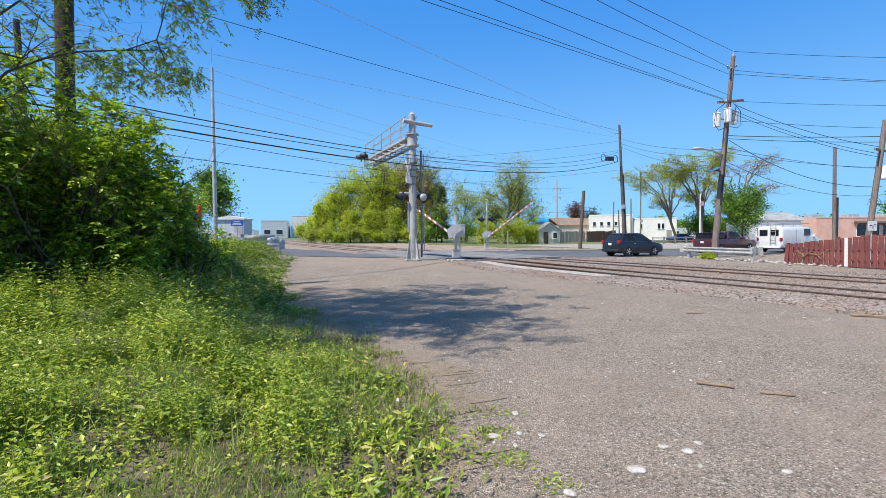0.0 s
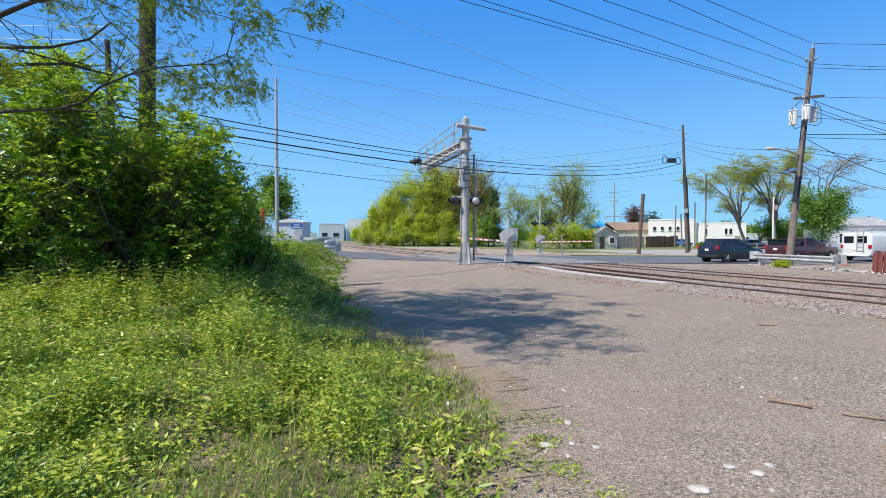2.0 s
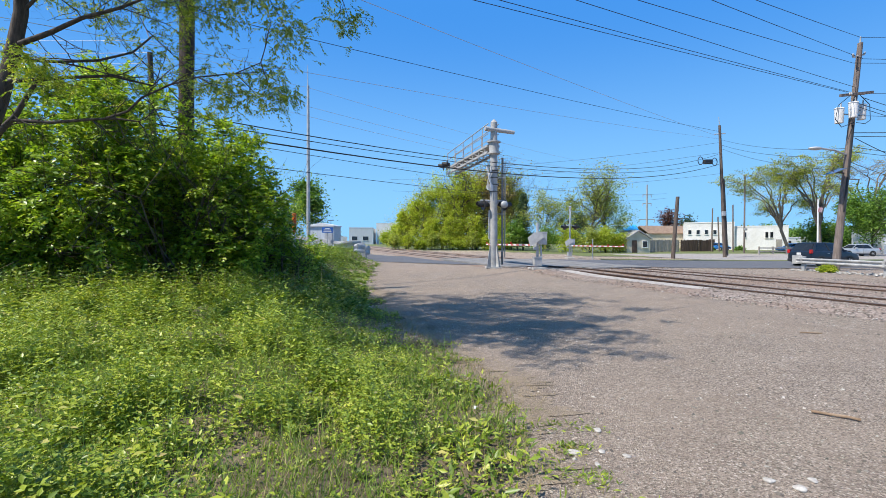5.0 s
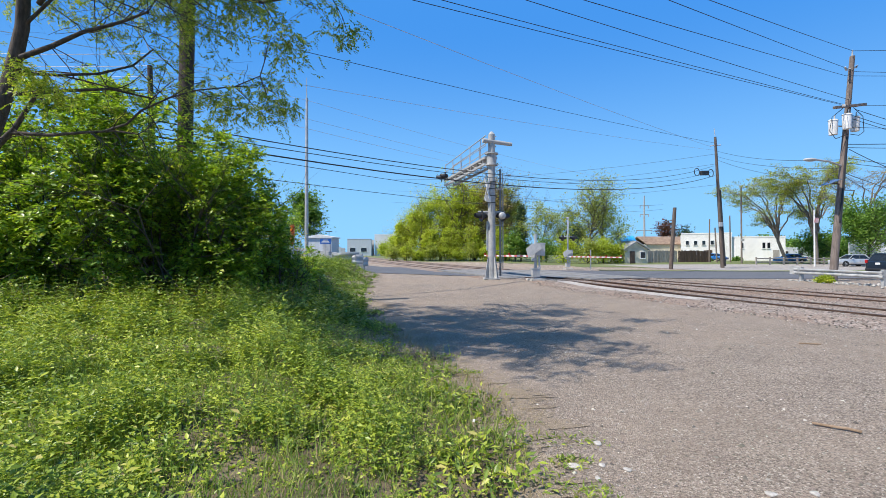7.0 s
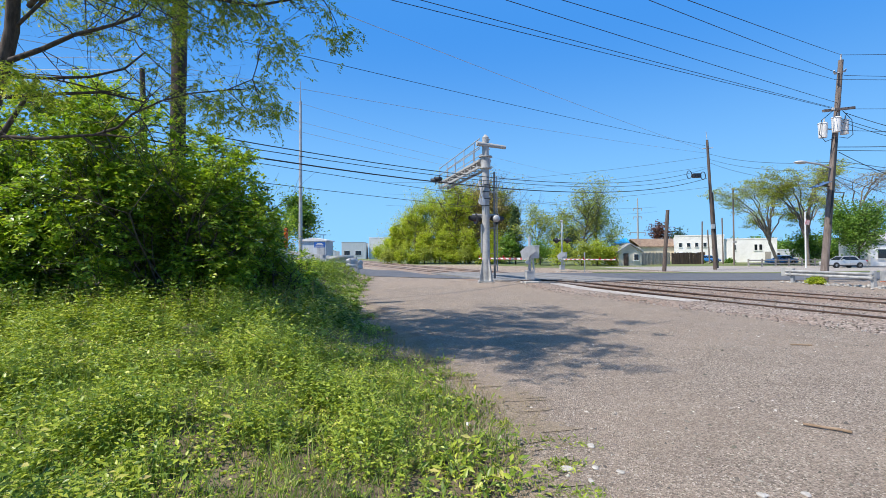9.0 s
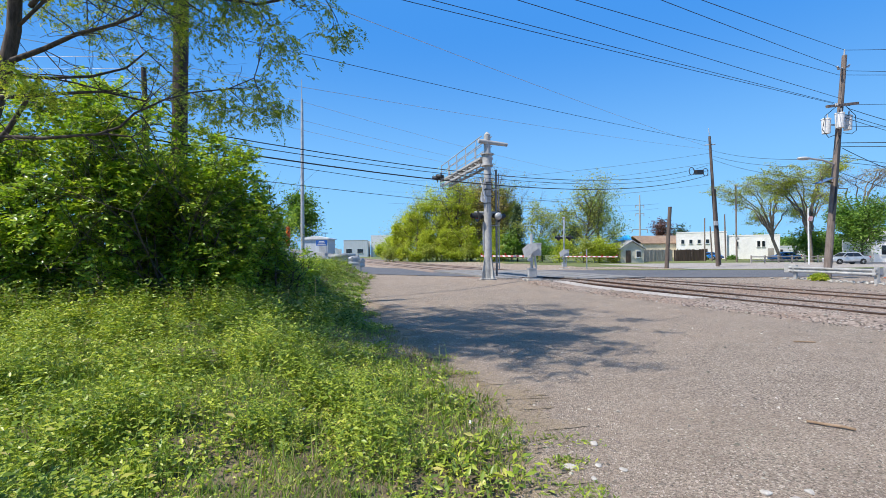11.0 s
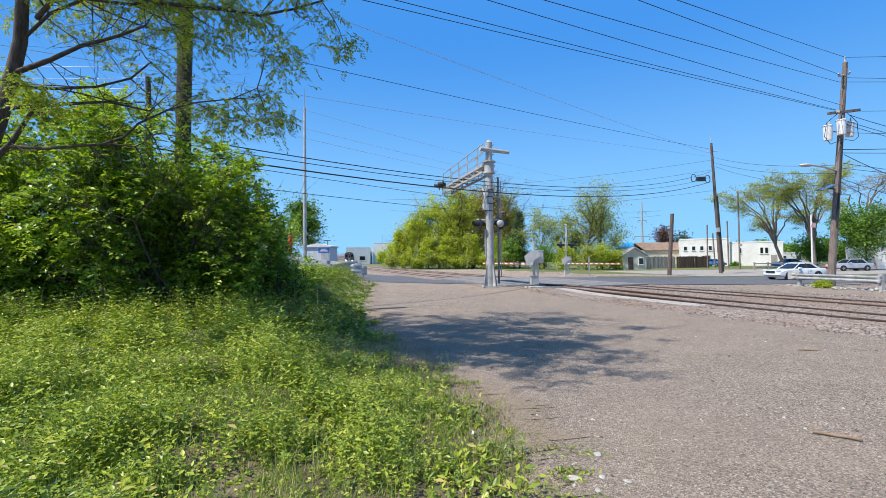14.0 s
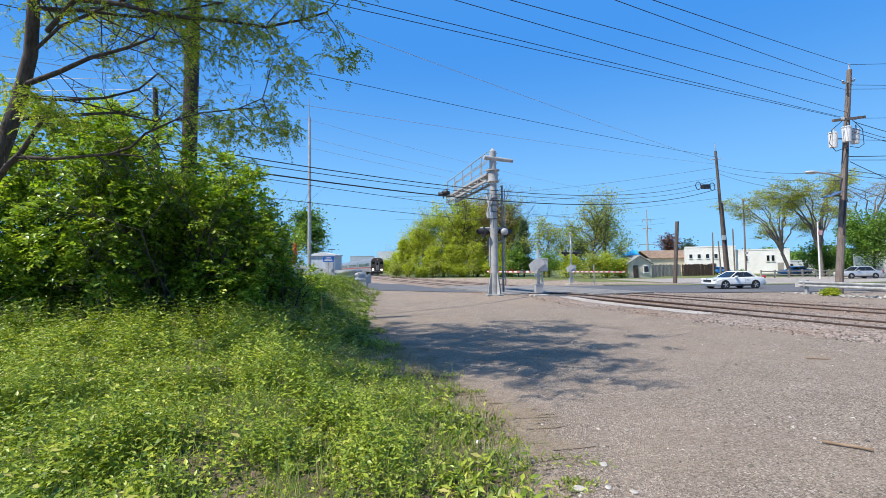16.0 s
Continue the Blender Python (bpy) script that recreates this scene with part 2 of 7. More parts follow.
class Shape:
    """Collects simple solids in one bmesh."""

    def __init__(self):
        self.bm = bmesh.new()

    def box(self, size, at, rx=0, ry=0, rz=0, bevel=0.0):
        r = bmesh.ops.create_cube(self.bm, size=1, matrix=pose(*at, rx, ry, rz) @ Matrix.Diagonal((*size, 1)))
        if bevel:
            es = list({e for v in r["verts"] for e in v.link_edges})
            bmesh.ops.bevel(self.bm, geom=es, offset=bevel, segments=2, affect="EDGES", profile=0.6)
        return self

    def rod(self, a, b, r0, r1=None, n=12, caps=True):
        a, b = Vector(a), Vector(b)
        d = b - a
        m = Matrix.Translation((a + b) / 2) @ d.to_track_quat("Z", "Y").to_matrix().to_4x4()
        bmesh.ops.create_cone(self.bm, cap_ends=caps, segments=n, radius1=r0, radius2=r0 if r1 is None else r1, depth=d.length, matrix=m)
        return self

    def path(self, pts, r, n=8):
        for a, b in zip(pts, pts[1:]):
            self.rod(a, b, r, r, n)
        for q in pts[1:-1]:
            self.ball(q, r, 6)
        return self

    def ball(self, at, r, n=12, squash=(1, 1, 1)):
        bmesh.ops.create_uvsphere(self.bm, u_segments=n, v_segments=max(4, n // 2), radius=r, matrix=Matrix.Translation(at) @ Matrix.Diagonal((*squash, 1)))
        return self

    def prism(self, profile, depth, m=None):
        """A flat outline in x, z drawn out along y by depth, centred."""
        m = m or Matrix()
        f = [self.bm.verts.new(m @ Vector((x, -depth / 2, z))) for x, z in profile]
        b = [self.bm.verts.new(m @ Vector((x, depth / 2, z))) for x, z in profile]
        self.bm.faces.new(f)
        self.bm.faces.new(b[::-1])
        for i in range(len(f)):
            j = (i + 1) % len(f)
            self.bm.faces.new((f[j], f[i], b[i], b[j]))
        return self

    def loft(self, rings, closed=True, caps=True):
        vs = [[self.bm.verts.new(p) for p in ring] for ring in rings]
        n = len(vs[0])
        for a, b in zip(vs, vs[1:]):
            for i in range(n if closed else n - 1):
                j = (i + 1) % n
                self.bm.faces.new((a[i], a[j], b[j], b[i]))
        if caps:
            self.bm.faces.new(vs[0][::-1])
            self.bm.faces.new(vs[-1])
        return self


def part(name, shape, material, parent=None, label="", smooth=False, at=None):
    bm = shape.bm if isinstance(shape, Shape) else shape
    bmesh.ops.recalc_face_normals(bm, faces=bm.faces)
    me = bpy.data.meshes.new(name)
    bm.to_mesh(me)
    bm.free()
    me.materials.append(material)
    if smooth:
        me.polygons.foreach_set("use_smooth", [True] * len(me.polygons))
        me.set_sharp_from_angle(angle=radians(40))
    ob = new(name, me)
    ob.parent = parent
    if at is not None:
        ob.matrix_basis = at
    if label:
        ob["label"] = label
    return ob


def thing(name, m, label, category, group="", kind=""):
    ob = new(name)
    ob.empty_display_size = 0.3
    ob.matrix_basis = m
    return tagged(ob, label, category, group, kind)


def raw_mesh(name, verts, faces, material, parent=None, smooth=False):
    """A mesh from numpy arrays; faces all of one size."""
    me = bpy.data.meshes.new(name)
    k = faces.shape[1]
    me.vertices.add(len(verts))
    me.vertices.foreach_set("co", np.ascontiguousarray(verts, dtype=np.float32).ravel())
    me.loops.add(faces.size)
    me.loops.foreach_set("vertex_index", np.ascontiguousarray(faces, dtype=np.int32).ravel())
    me.polygons.add(len(faces))
    me.polygons.foreach_set("loop_start", np.arange(0, faces.size, k, dtype=np.int32))
    if smooth:
        me.polygons.foreach_set("use_smooth", np.ones(len(faces), dtype=bool))
    me.update(calc_edges=True)
    me.validate()
    me.materials.append(material)
    ob = new(name, me)
    ob.parent = parent
    return ob


def unit(v):
    return v / (np.linalg.norm(v, axis=-1, keepdims=True) + 1e-9)


def leaf_geometry(rng, pts, size, slim=0.5, droop=0.0, spread=0.35, up=0.6):
    """One folded leaf of four corners at each point."""
    n = len(pts)
    d = rng.normal(size=(n, 3))
    d[:, 2] = d[:, 2] * 0.6 - droop
    d = unit(d)
    nrm = rng.normal(size=(n, 3))
    nrm[:, 2] = np.abs(nrm[:, 2]) + up
    side = unit(np.cross(d, nrm))
    nrm = unit(np.cross(side, d))
    s = size * (1 + spread * rng.uniform(-1, 1, size=(n, 1)))
    mid = pts + d * s * 0.45
    v = np.stack([pts, mid + side * s * slim * 0.5 + nrm * s * 0.08, pts + d * s, mid - side * s * slim * 0.5 + nrm * s * 0.08], 1).reshape(-1, 3)
    f = (np.arange(n)[:, None] * 4 + np.array([[0, 1, 2, 3]]))
    tri = np.concatenate([f[:, [0, 1, 2]], f[:, [0, 2, 3]]], 0)
    return v, tri


def oriented_leaves(rng, pts, d, nrm, size, slim=0.5, spread=0.35):
    """Folded leaves with a given way and facing."""
    n = len(pts)
    d = unit(d)
    side = unit(np.cross(d, nrm))
    nrm = np.cross(side, d)
    s = size * (1 + spread * rng.uniform(-1, 1, size=(n, 1)))
    mid = pts + d * s * 0.45
    v = np.stack([pts, mid + side * s * slim * 0.5 + nrm * s * 0.07, pts + d * s - nrm * s * 0.06, mid - side * s * slim * 0.5 + nrm * s * 0.07], 1).reshape(-1, 3)
    i = np.arange(n)[:, None] * 4
    return v, np.concatenate([i + [[0, 1, 2]], i + [[0, 2, 3]]], 0)


def sprays(rng, base, way, length, per, size, slim=0.5, droop=0.35):
    """Arching twigs with leaves in two rows; returns leaves and the twigs' segments."""
    m = len(base)
    way = unit(way)
    L = length * rng.uniform(0.6, 1.2, (m, 1))
    t = np.linspace(0.12, 1, per)
    arc = lambda u: base[:, None] + way[:, None] * (L[:, None] * u[None, :, None]) - np.array([0, 0, 1.0]) * (L[:, None] * droop * (u * u)[None, :, None])
    p = arc(t)
    side = unit(np.cross(way, np.array([[0, 0, 1.0]])) + rng.normal(size=(m, 3)) * 0.1)
    flip = np.where(np.arange(per) % 2 == 0, 1.0, -1.0)[None, :, None]
    d = way[:, None] * 0.55 + side[:, None] * flip * 0.85 + rng.normal(size=(m, per, 3)) * 0.3 - np.array([0, 0, 0.25])
    nrm = np.array([0, 0, 1.0]) + rng.normal(size=(m, per, 3)) * 0.38 + way[:, None] * 0.25
    v, f = oriented_leaves(rng, p.reshape(-1, 3), d.reshape(-1, 3), nrm.reshape(-1, 3), size, slim, 0.45)
    e = arc(np.array([0.0, 0.5, 1.0]))
    return v, f, e


def joined(*pieces):
    """Several (verts, faces) as one."""
    vs, fs, k = [], [], 0
    for v, f in pieces:
        vs.append(v)
        fs.append(f + k)
        k += len(v)
    return np.concatenate(vs), np.concatenate(fs)


def blade_geometry(rng, pts, height, width, lean=0.35):
    """Grass blades: two bends, tapering to a tip."""
    n = len(pts)
    a = rng.uniform(0, 2 * np.pi, n)
    side = np.stack([np.cos(a), np.sin(a), np.zeros(n)], 1)
    b = rng.uniform(0, 2 * np.pi, n)
    out = np.stack([np.cos(b), np.sin(b), np.zeros(n)], 1)
    h = (height * rng.uniform(0.5, 1.2, n))[:, None]
    k = (lean * rng.uniform(0.2, 1.6, n))[:, None]
    w = width * rng.uniform(0.7, 1.3, n)[:, None]
    z = np.array([[0, 0, 1.0]])
    mid = pts + z * h * 0.55 + out * h * k * 0.3
    tip = pts + z * h + out * h * k
    v = np.stack([pts - side * w / 2, pts + side * w / 2, mid + side * w * 0.4, mid - side * w * 0.4, tip], 1).reshape(-1, 3)
    i = np.arange(n)[:, None] * 5
    tri = np.concatenate([i + [[0, 1, 2]], i + [[0, 2, 3]], i + [[3, 2, 4]]], 0)
    return v, tri


def tube_geometry(segs, n=6):
    """Tapered tubes; segs: (a, b, ra, rb)."""
    A = np.array([s[0] for s in segs], float)
    Bp = np.array([s[1] for s in segs], float)
    ra, rb = np.array([s[2] for s in segs])[:, None, None], np.array([s[3] for s in segs])[:, None, None]
    d = unit(Bp - A)
    ref = np.where(np.abs(d[:, 2:3]) > 0.9, np.array([[1.0, 0, 0]]), np.array([[0, 0, 1.0]]))
    s1 = unit(np.cross(d, ref))
    s2 = np.cross(d, s1)
    ang = np.arange(n) * 2 * np.pi / n
    ring = s1[:, None] * np.cos(ang)[None, :, None] + s2[:, None] * np.sin(ang)[None, :, None]
    v = np.concatenate([A[:, None] + ring * ra, (Bp + d * 0.01)[:, None] + ring * rb], 1).reshape(-1, 3)
    i = np.arange(len(segs))[:, None, None] * 2 * n
    k = np.arange(n)[None, :, None]
    q = np.concatenate([k, (k + 1) % n, (k + 1) % n + n, k + n], 2) + i
    return v, q.reshape(-1, 4)


def grow(rng, base, direction, length, radius, levels, split=3, wander=0.35, rise=0.15, shrink=0.68, tips=None, segs=None, bare=0.0):
    """A branching skeleton: fills segs with tubes and tips with twig points."""
    p, d = np.array(base, float), unit(np.array(direction, float))
    steps = 4
    for i in range(steps):
        d = unit(d + rng.normal(size=3) * wander * 0.35 + np.array([0, 0, rise * 0.3]))
        q = p + d * length / steps
        r0, r1 = radius * (1 - 0.45 * i / steps), radius * (1 - 0.45 * (i + 1) / steps)
        segs.append((p, q, r0, r1))
        if levels <= 1:
            tips.append(q)
        if levels > 0 and i >= steps * bare:
            for _ in range(1 if i < steps - 1 else split):
                e = unit(d * 0.55 + rng.normal(size=3) * (0.5 + wander) + np.array([0, 0, rise]))
                grow(rng, q, e, length * shrink * rng.uniform(0.75, 1.15), r1 * 0.6, levels - 1, split, wander, rise, shrink, tips, segs)
        p = q


def tree(name, at, height, label, material, seed, levels=3, leaves=6000, leaf=0.3, spread=0.6, trunk_share=0.35, radius=None, lean=(0, 0), wander=0.35, rise=0.2, limbs=5, slim=0.6, droop=0.2, limb_len=0.42, category="tree", group="", bark=None, clump=None, dome=None):
    """A tapered trunk with limbs, and a crown of single leaves round the twigs."""
    rng = np.random.default_rng(seed)
    ob = thing(name, pose(*at), label, category, group)
    segs, tips = [], []
    r = radius or height * 0.02
    p, d = np.zeros(3), unit(np.array([lean[0], lean[1], 1.0]))
    n = 8
    for i in range(n):
        q = p + d * height * 0.8 / n
        segs.append((p, q, r * (1 - 0.8 * i / n), r * (1 - 0.8 * (i + 1) / n)))
        if (i + 1) / n > trunk_share:
            for k in range(max(1, limbs // 3)):
                a = rng.uniform(0, 2 * np.pi)
                e = unit(np.array([math.cos(a) * spread, math.sin(a) * spread, 0.35 + rise + 0.4 * i / n]))
                grow(rng, q, e, height * limb_len * rng.uniform(0.6, 1.1) * (1.1 - 0.5 * i / n), r * 0.45 * (1 - 0.6 * i / n), levels - 1, 2, wander, rise, 0.6, tips, segs)
        p, d = q, unit(d + rng.normal(size=3) * 0.06 * np.array([1, 1, 0.2]))
    tips.append(p)
    v, q = tube_geometry(segs, 6)
    raw_mesh("trunk", v, q, bark or BARK, ob, True)
    tips = np.array(tips)
    pts = tips[rng.integers(0, len(tips), leaves)] + rng.normal(size=(leaves, 3)) * (clump or leaf * 1.6)
    if dome:
        # boughs that rise from the trunk, each a plume of sprays
        nb = 46
        ub = unit(rng.normal(size=(nb, 3)) + np.array([0, 0, 0.25]))
        cb = ub * rng.uniform(0.3, 0.85, (nb, 1)) * np.array([[dome[0], dome[0], (height - dome[1]) / 2]])
        m = 420
        w = rng.integers(0, nb, m)
        c = cb[w] + unit(rng.normal(size=(m, 3))) * rng.uniform(0.2, 1.0, (m, 1)) * np.array([[0.38, 0.38, 0.42]]) * dome[0] + np.array([[0, 0, (height + dome[1]) / 2]])
        full = (c[:, None] + rng.normal(size=(m, leaves // m, 3)) * dome[0] * np.array([0.085, 0.085, 0.065])).reshape(-1, 3)
        pts = np.concatenate([pts[: leaves // 8], full])
    pts = pts[pts[:, 2] > 0.1]
    v, f = leaf_geometry(rng, pts, leaf, slim, droop, 0.35, 0.5)
    raw_mesh("crown", v, f, material, ob)
    return ob

# ---- the lie of the land ----
TRACK_DIR = np.array([-0.309, 0.951])
TRACK_SIDE = np.array([0.951, 0.309])
TRACK_AT = np.array([10.35, 15.0])
TRACK_TURN = math.degrees(math.atan2(TRACK_DIR[1], TRACK_DIR[0]))
ROAD_DIR = np.array([0.95, -0.312])
ROAD_SIDE = np.array([0.312, 0.95])
ROAD_AT = np.array([10.1, 31.2])      # on the near edge
ROAD_WIDTH = 12.0
VERGE_Y = [-12, 0, 3.3, 5.2, 6.2, 9.0, 13.5, 18.0, 25.0, 30.0, 35.0, 40.0, 45.0]
VERGE_X = [0.6, 0.3, 0.31, 0.45, -0.05, -1.1, -2.2, -3.1, -3.9, -4.4, -5.0, -6.8, -9.0]


def smooth(a, b, x):
    t = np.clip((x - a) / (b - a), 0, 1)
    return t * t * (3 - 2 * t)


def along(s, o):
    """A place by metres along the track and to its side."""
    return TRACK_AT + s * TRACK_DIR + o * TRACK_SIDE


def land(x, y):
    """Height of the ground."""
    x, y = np.asarray(x, float), np.asarray(y, float)
    z = 0.7 * smooth(45, 190, y)
    inside = np.interp(y, VERGE_Y, VERGE_X) - x
    keep = 1 - smooth(34, 40, y)
    z = z + keep * (0.22 * smooth(0.0, 2.5, inside) + 0.75 * smooth(12, 20, y) * smooth(0.3, 2.4, inside))
    z = z + keep * 0.035 * np.sin(x * 1.9 + np.sin(y * 1.3)) * np.sin(y * 1.6 + 0.7 * x) * smooth(0.5, 2.0, inside)
    z = z + 0.2 * np.exp(-(((x - 3.7) / 4.0) ** 2 + ((y - 24.6) / 2.6) ** 2))
    z = z + 1.3 * smooth(-7.0, -16.0, x) * smooth(40, 46, y) * (1 - smooth(54, 66, y))
    return z


def sheet(name, xs, ys, lift, material, edge=None, kind="structure", label=""):
    """A piece of ground surface that follows the land; edge(x, y) > 0 keeps a cell."""
    X, Y = np.meshgrid(xs, ys)
    Z = land(X, Y) + lift
    v = np.stack([X, Y, Z], -1).reshape(-1, 3)
    nx = len(xs)
    i, j = np.meshgrid(np.arange(nx - 1), np.arange(len(ys) - 1))
    a = (j * nx + i).reshape(-1)
    f = np.stack([a, a + 1, a + nx + 1, a + nx], 1)
    if edge is not None:
        c = v[f].mean(1)
        f = f[edge(c[:, 0], c[:, 1]) > 0]
    ob = raw_mesh(name, v, f, material, None, True)
    return tagged(ob, label, kind=kind)


def band(name, line, width, lift, material, label, step=2.0, z=None):
    """A strip beside a line (left edge), following the land."""
    line = [Vector((*p, 0)) for p in line]
    pts = []
    for a, b in zip(line, line[1:]):
        n = max(1, int((b - a).length / step))
        pts += [a.lerp(b, k / n) for k in range(n)]
    pts.append(line[-1])
    v = []
    cols = 7
    for i, p in enumerate(pts):
        d = (pts[min(i + 1, len(pts) - 1)] - pts[max(i - 1, 0)]).normalized()
        s = Vector((d.y, -d.x, 0))
        for k in range(cols):
            q = p + s * width * k / (cols - 1)
            v.append((q.x, q.y, (float(land(q.x, q.y)) if z is None else z) + lift))
    v = np.array(v)
    n = len(pts)
    i, j = np.meshgrid(np.arange(cols - 1), np.arange(n - 1))
    a = (j * cols + i).reshape(-1)
    ob = raw_mesh(name, v, np.stack([a, a + 1, a + cols + 1, a + cols], 1), material, None, True)
    return tagged(ob, label, kind="structure")


def spaced(near, far, n):
    return np.sign(np.linspace(-1, 1, n)) * (np.abs(np.linspace(-1, 1, n)) ** 3.2) * far + np.linspace(-near, near, n)


gx, gy = spaced(45, 2200, 150), spaced(60, 2200, 170) + 25
sheet("ground", np.unique(np.round(gx, 2)), np.unique(np.round(gy, 2)), 0.0, GRAVEL, label="grey gravel and packed dirt ground, dusty and open")
rngv = np.random.default_rng(3)


def verge_sheet():
    """Soil of the verge, its edge ragged against the gravel."""
    ys = np.arange(-10, 44, 0.12)
    k = np.linspace(0, 1, 60) ** 0.5
    edge = np.interp(ys, VERGE_Y, VERGE_X) + 0.22 * np.sin(ys * 2.1) + 0.15 * np.sin(ys * 5.3 + 1) + 0.1 * rngv.normal(size=len(ys))
    X = -34 + (edge[:, None] + 34) * k[None, :]
    Y = np.repeat(ys[:, None], len(k), 1)
    v = np.stack([X, Y, land(X, Y) + 0.012 + 0.045 * smooth(0.0, 0.8, edge[:, None] - X)], -1).reshape(-1, 3)
    i, j = np.meshgrid(np.arange(len(k) - 1), np.arange(len(ys) - 1))
    q = (j * len(k) + i).reshape(-1)
    tagged(raw_mesh("verge", v, np.stack([q, q + 1, q + len(k) + 1, q + len(k)], 1), SOIL, None, True), "dark soil of the overgrown verge", kind="structure")


def margin_sheet():
    """Bare trodden dirt between the growth and the gravel."""
    ys = np.arange(0.5, 16, 0.05)
    base = np.interp(ys, VERGE_Y, VERGE_X)
    out = base + 0.42 + 0.25 * np.sin(ys * 1.3 + 2) + 0.12 * np.sin(ys * 6.1) + 0.16 * rngv.normal(size=len(ys))
    k = np.linspace(0, 1, 6)
    X = (base - 0.5)[:, None] * (1 - k) + out[:, None] * k
    Y = np.repeat(ys[:, None], len(k), 1)
    v = np.stack([X, Y, land(X, Y) + 0.007], -1).reshape(-1, 3)
    i, j = np.meshgrid(np.arange(len(k) - 1), np.arange(len(ys) - 1))
    q = (j * len(k) + i).reshape(-1)
    tagged(raw_mesh("verge_margin", v, np.stack([q, q + 1, q + len(k) + 1, q + len(k)], 1), DIRT, None, True), "bare brown dirt between the weeds and the gravel", kind="structure")


verge_sheet()
margin_sheet()
sheet("far_grass", np.arange(-140, 190, 3.0), np.arange(44, 210, 3.0), 0.02, TURF, lambda x, y: (y - (60 - 0.40 * x)) * ((x + 0.325 * (y - 15) > 30) | (y > 84 - 0.1 * x)), label="worn grass beyond the road")
# road across the tracks


def ribbon(name, near, far, lift, material, label, n=90, cols=9):
    """A surface between two edges that are polylines."""
    def along_line(pts):
        p = np.array(pts, float)
        c = np.r_[0, np.cumsum(np.hypot(*np.diff(p, axis=0).T))]
        t = np.linspace(0, c[-1], n)
        return np.stack([np.interp(t, c, p[:, 0]), np.interp(t, c, p[:, 1])], 1)
    A, Bq = along_line(near), along_line(far)
    k = np.linspace(0, 1, cols)[None, :, None]
    P = A[:, None] * (1 - k) + Bq[:, None] * k
    v = np.concatenate([P, (land(P[..., 0], P[..., 1]) + lift)[..., None]], -1).reshape(-1, 3)
    i, j = np.meshgrid(np.arange(cols - 1), np.arange(n - 1))
    q = (j * cols + i).reshape(-1)
    return tagged(raw_mesh(name, v, np.stack([q, q + 1, q + cols + 1, q + cols], 1), material, None, True), label, kind="structure")


ribbon("road", [(-40, 56), (-12, 42.5), (-5.7, 37.6), (1.75, 32.4), (10.1, 30.6), (16, 28.9), (24, 28.9), (34, 31.0), (60, 36.8), (140, 55)],
       [(-34, 68), (-6, 53.5), (2, 47.5), (10, 43.4), (19.6, 41.4), (26, 41.6), (40, 44.6), (60, 49), (138, 67)], 0.03, ASPHALT, "bluish grey worn asphalt road over the tracks")
band("apron", [(22, 64), (60, 68), (120, 84)], 24.0, 0.026, LOT, "pale worn asphalt lot beside the road")
band("turf_strip", [(15, 44.8), (22, 43.0), (28, 42.2), (34, 42.6), (52, 46.6)], 2.0, 0.05, TURF, "thin strip of grass along the road")

# ---- tracks ----


def ballast_bed():
    """Crushed stone under both tracks, with sloping shoulders."""
    ss, oo = np.arange(-26, 172, 2.0), np.array([-3.4, -2.5, -1.5, 0.0, 1.5, 2.8, 4.2, 5.7, 6.9, 7.9])
    up = np.array([-0.03, 0.05, 0.05, 0.05, 0.05, 0.05, 0.05, 0.05, 0.05, -0.03])
    S, O = np.meshgrid(ss, oo, indexing="ij")
    x = TRACK_AT[0] + S * TRACK_DIR[0] + O * TRACK_SIDE[0]
    y = TRACK_AT[1] + S * TRACK_DIR[1] + O * TRACK_SIDE[1]
    v = np.stack([x, y, land(x, y) + up[None, :] * np.where((S > 12) & (S < 28), 0.2, 1.0)], -1).reshape(-1, 3)
    n = len(oo)
    i, j = np.meshgrid(np.arange(n - 1), np.arange(len(ss) - 1))
    q = (j * n + i).reshape(-1)
    tagged(raw_mesh("ballast_bed", v, np.stack([q, q + 1, q + n + 1, q + n], 1), BALLAST, None, True), "brownish crushed stone ballast under two tracks", kind="structure")


ballast_bed()


def rail_profile(z0):
    return [(-0.07, z0), (0.07, z0), (0.07, z0 + 0.015), (0.012, z0 + 0.03), (0.012, z0 + 0.085), (0.036, z0 + 0.095), (0.036, z0 + 0.125), (-0.036, z0 + 0.125), (-0.036, z0 + 0.095), (-0.012, z0 + 0.085), (-0.012, z0 + 0.03), (-0.07, z0 + 0.015)]


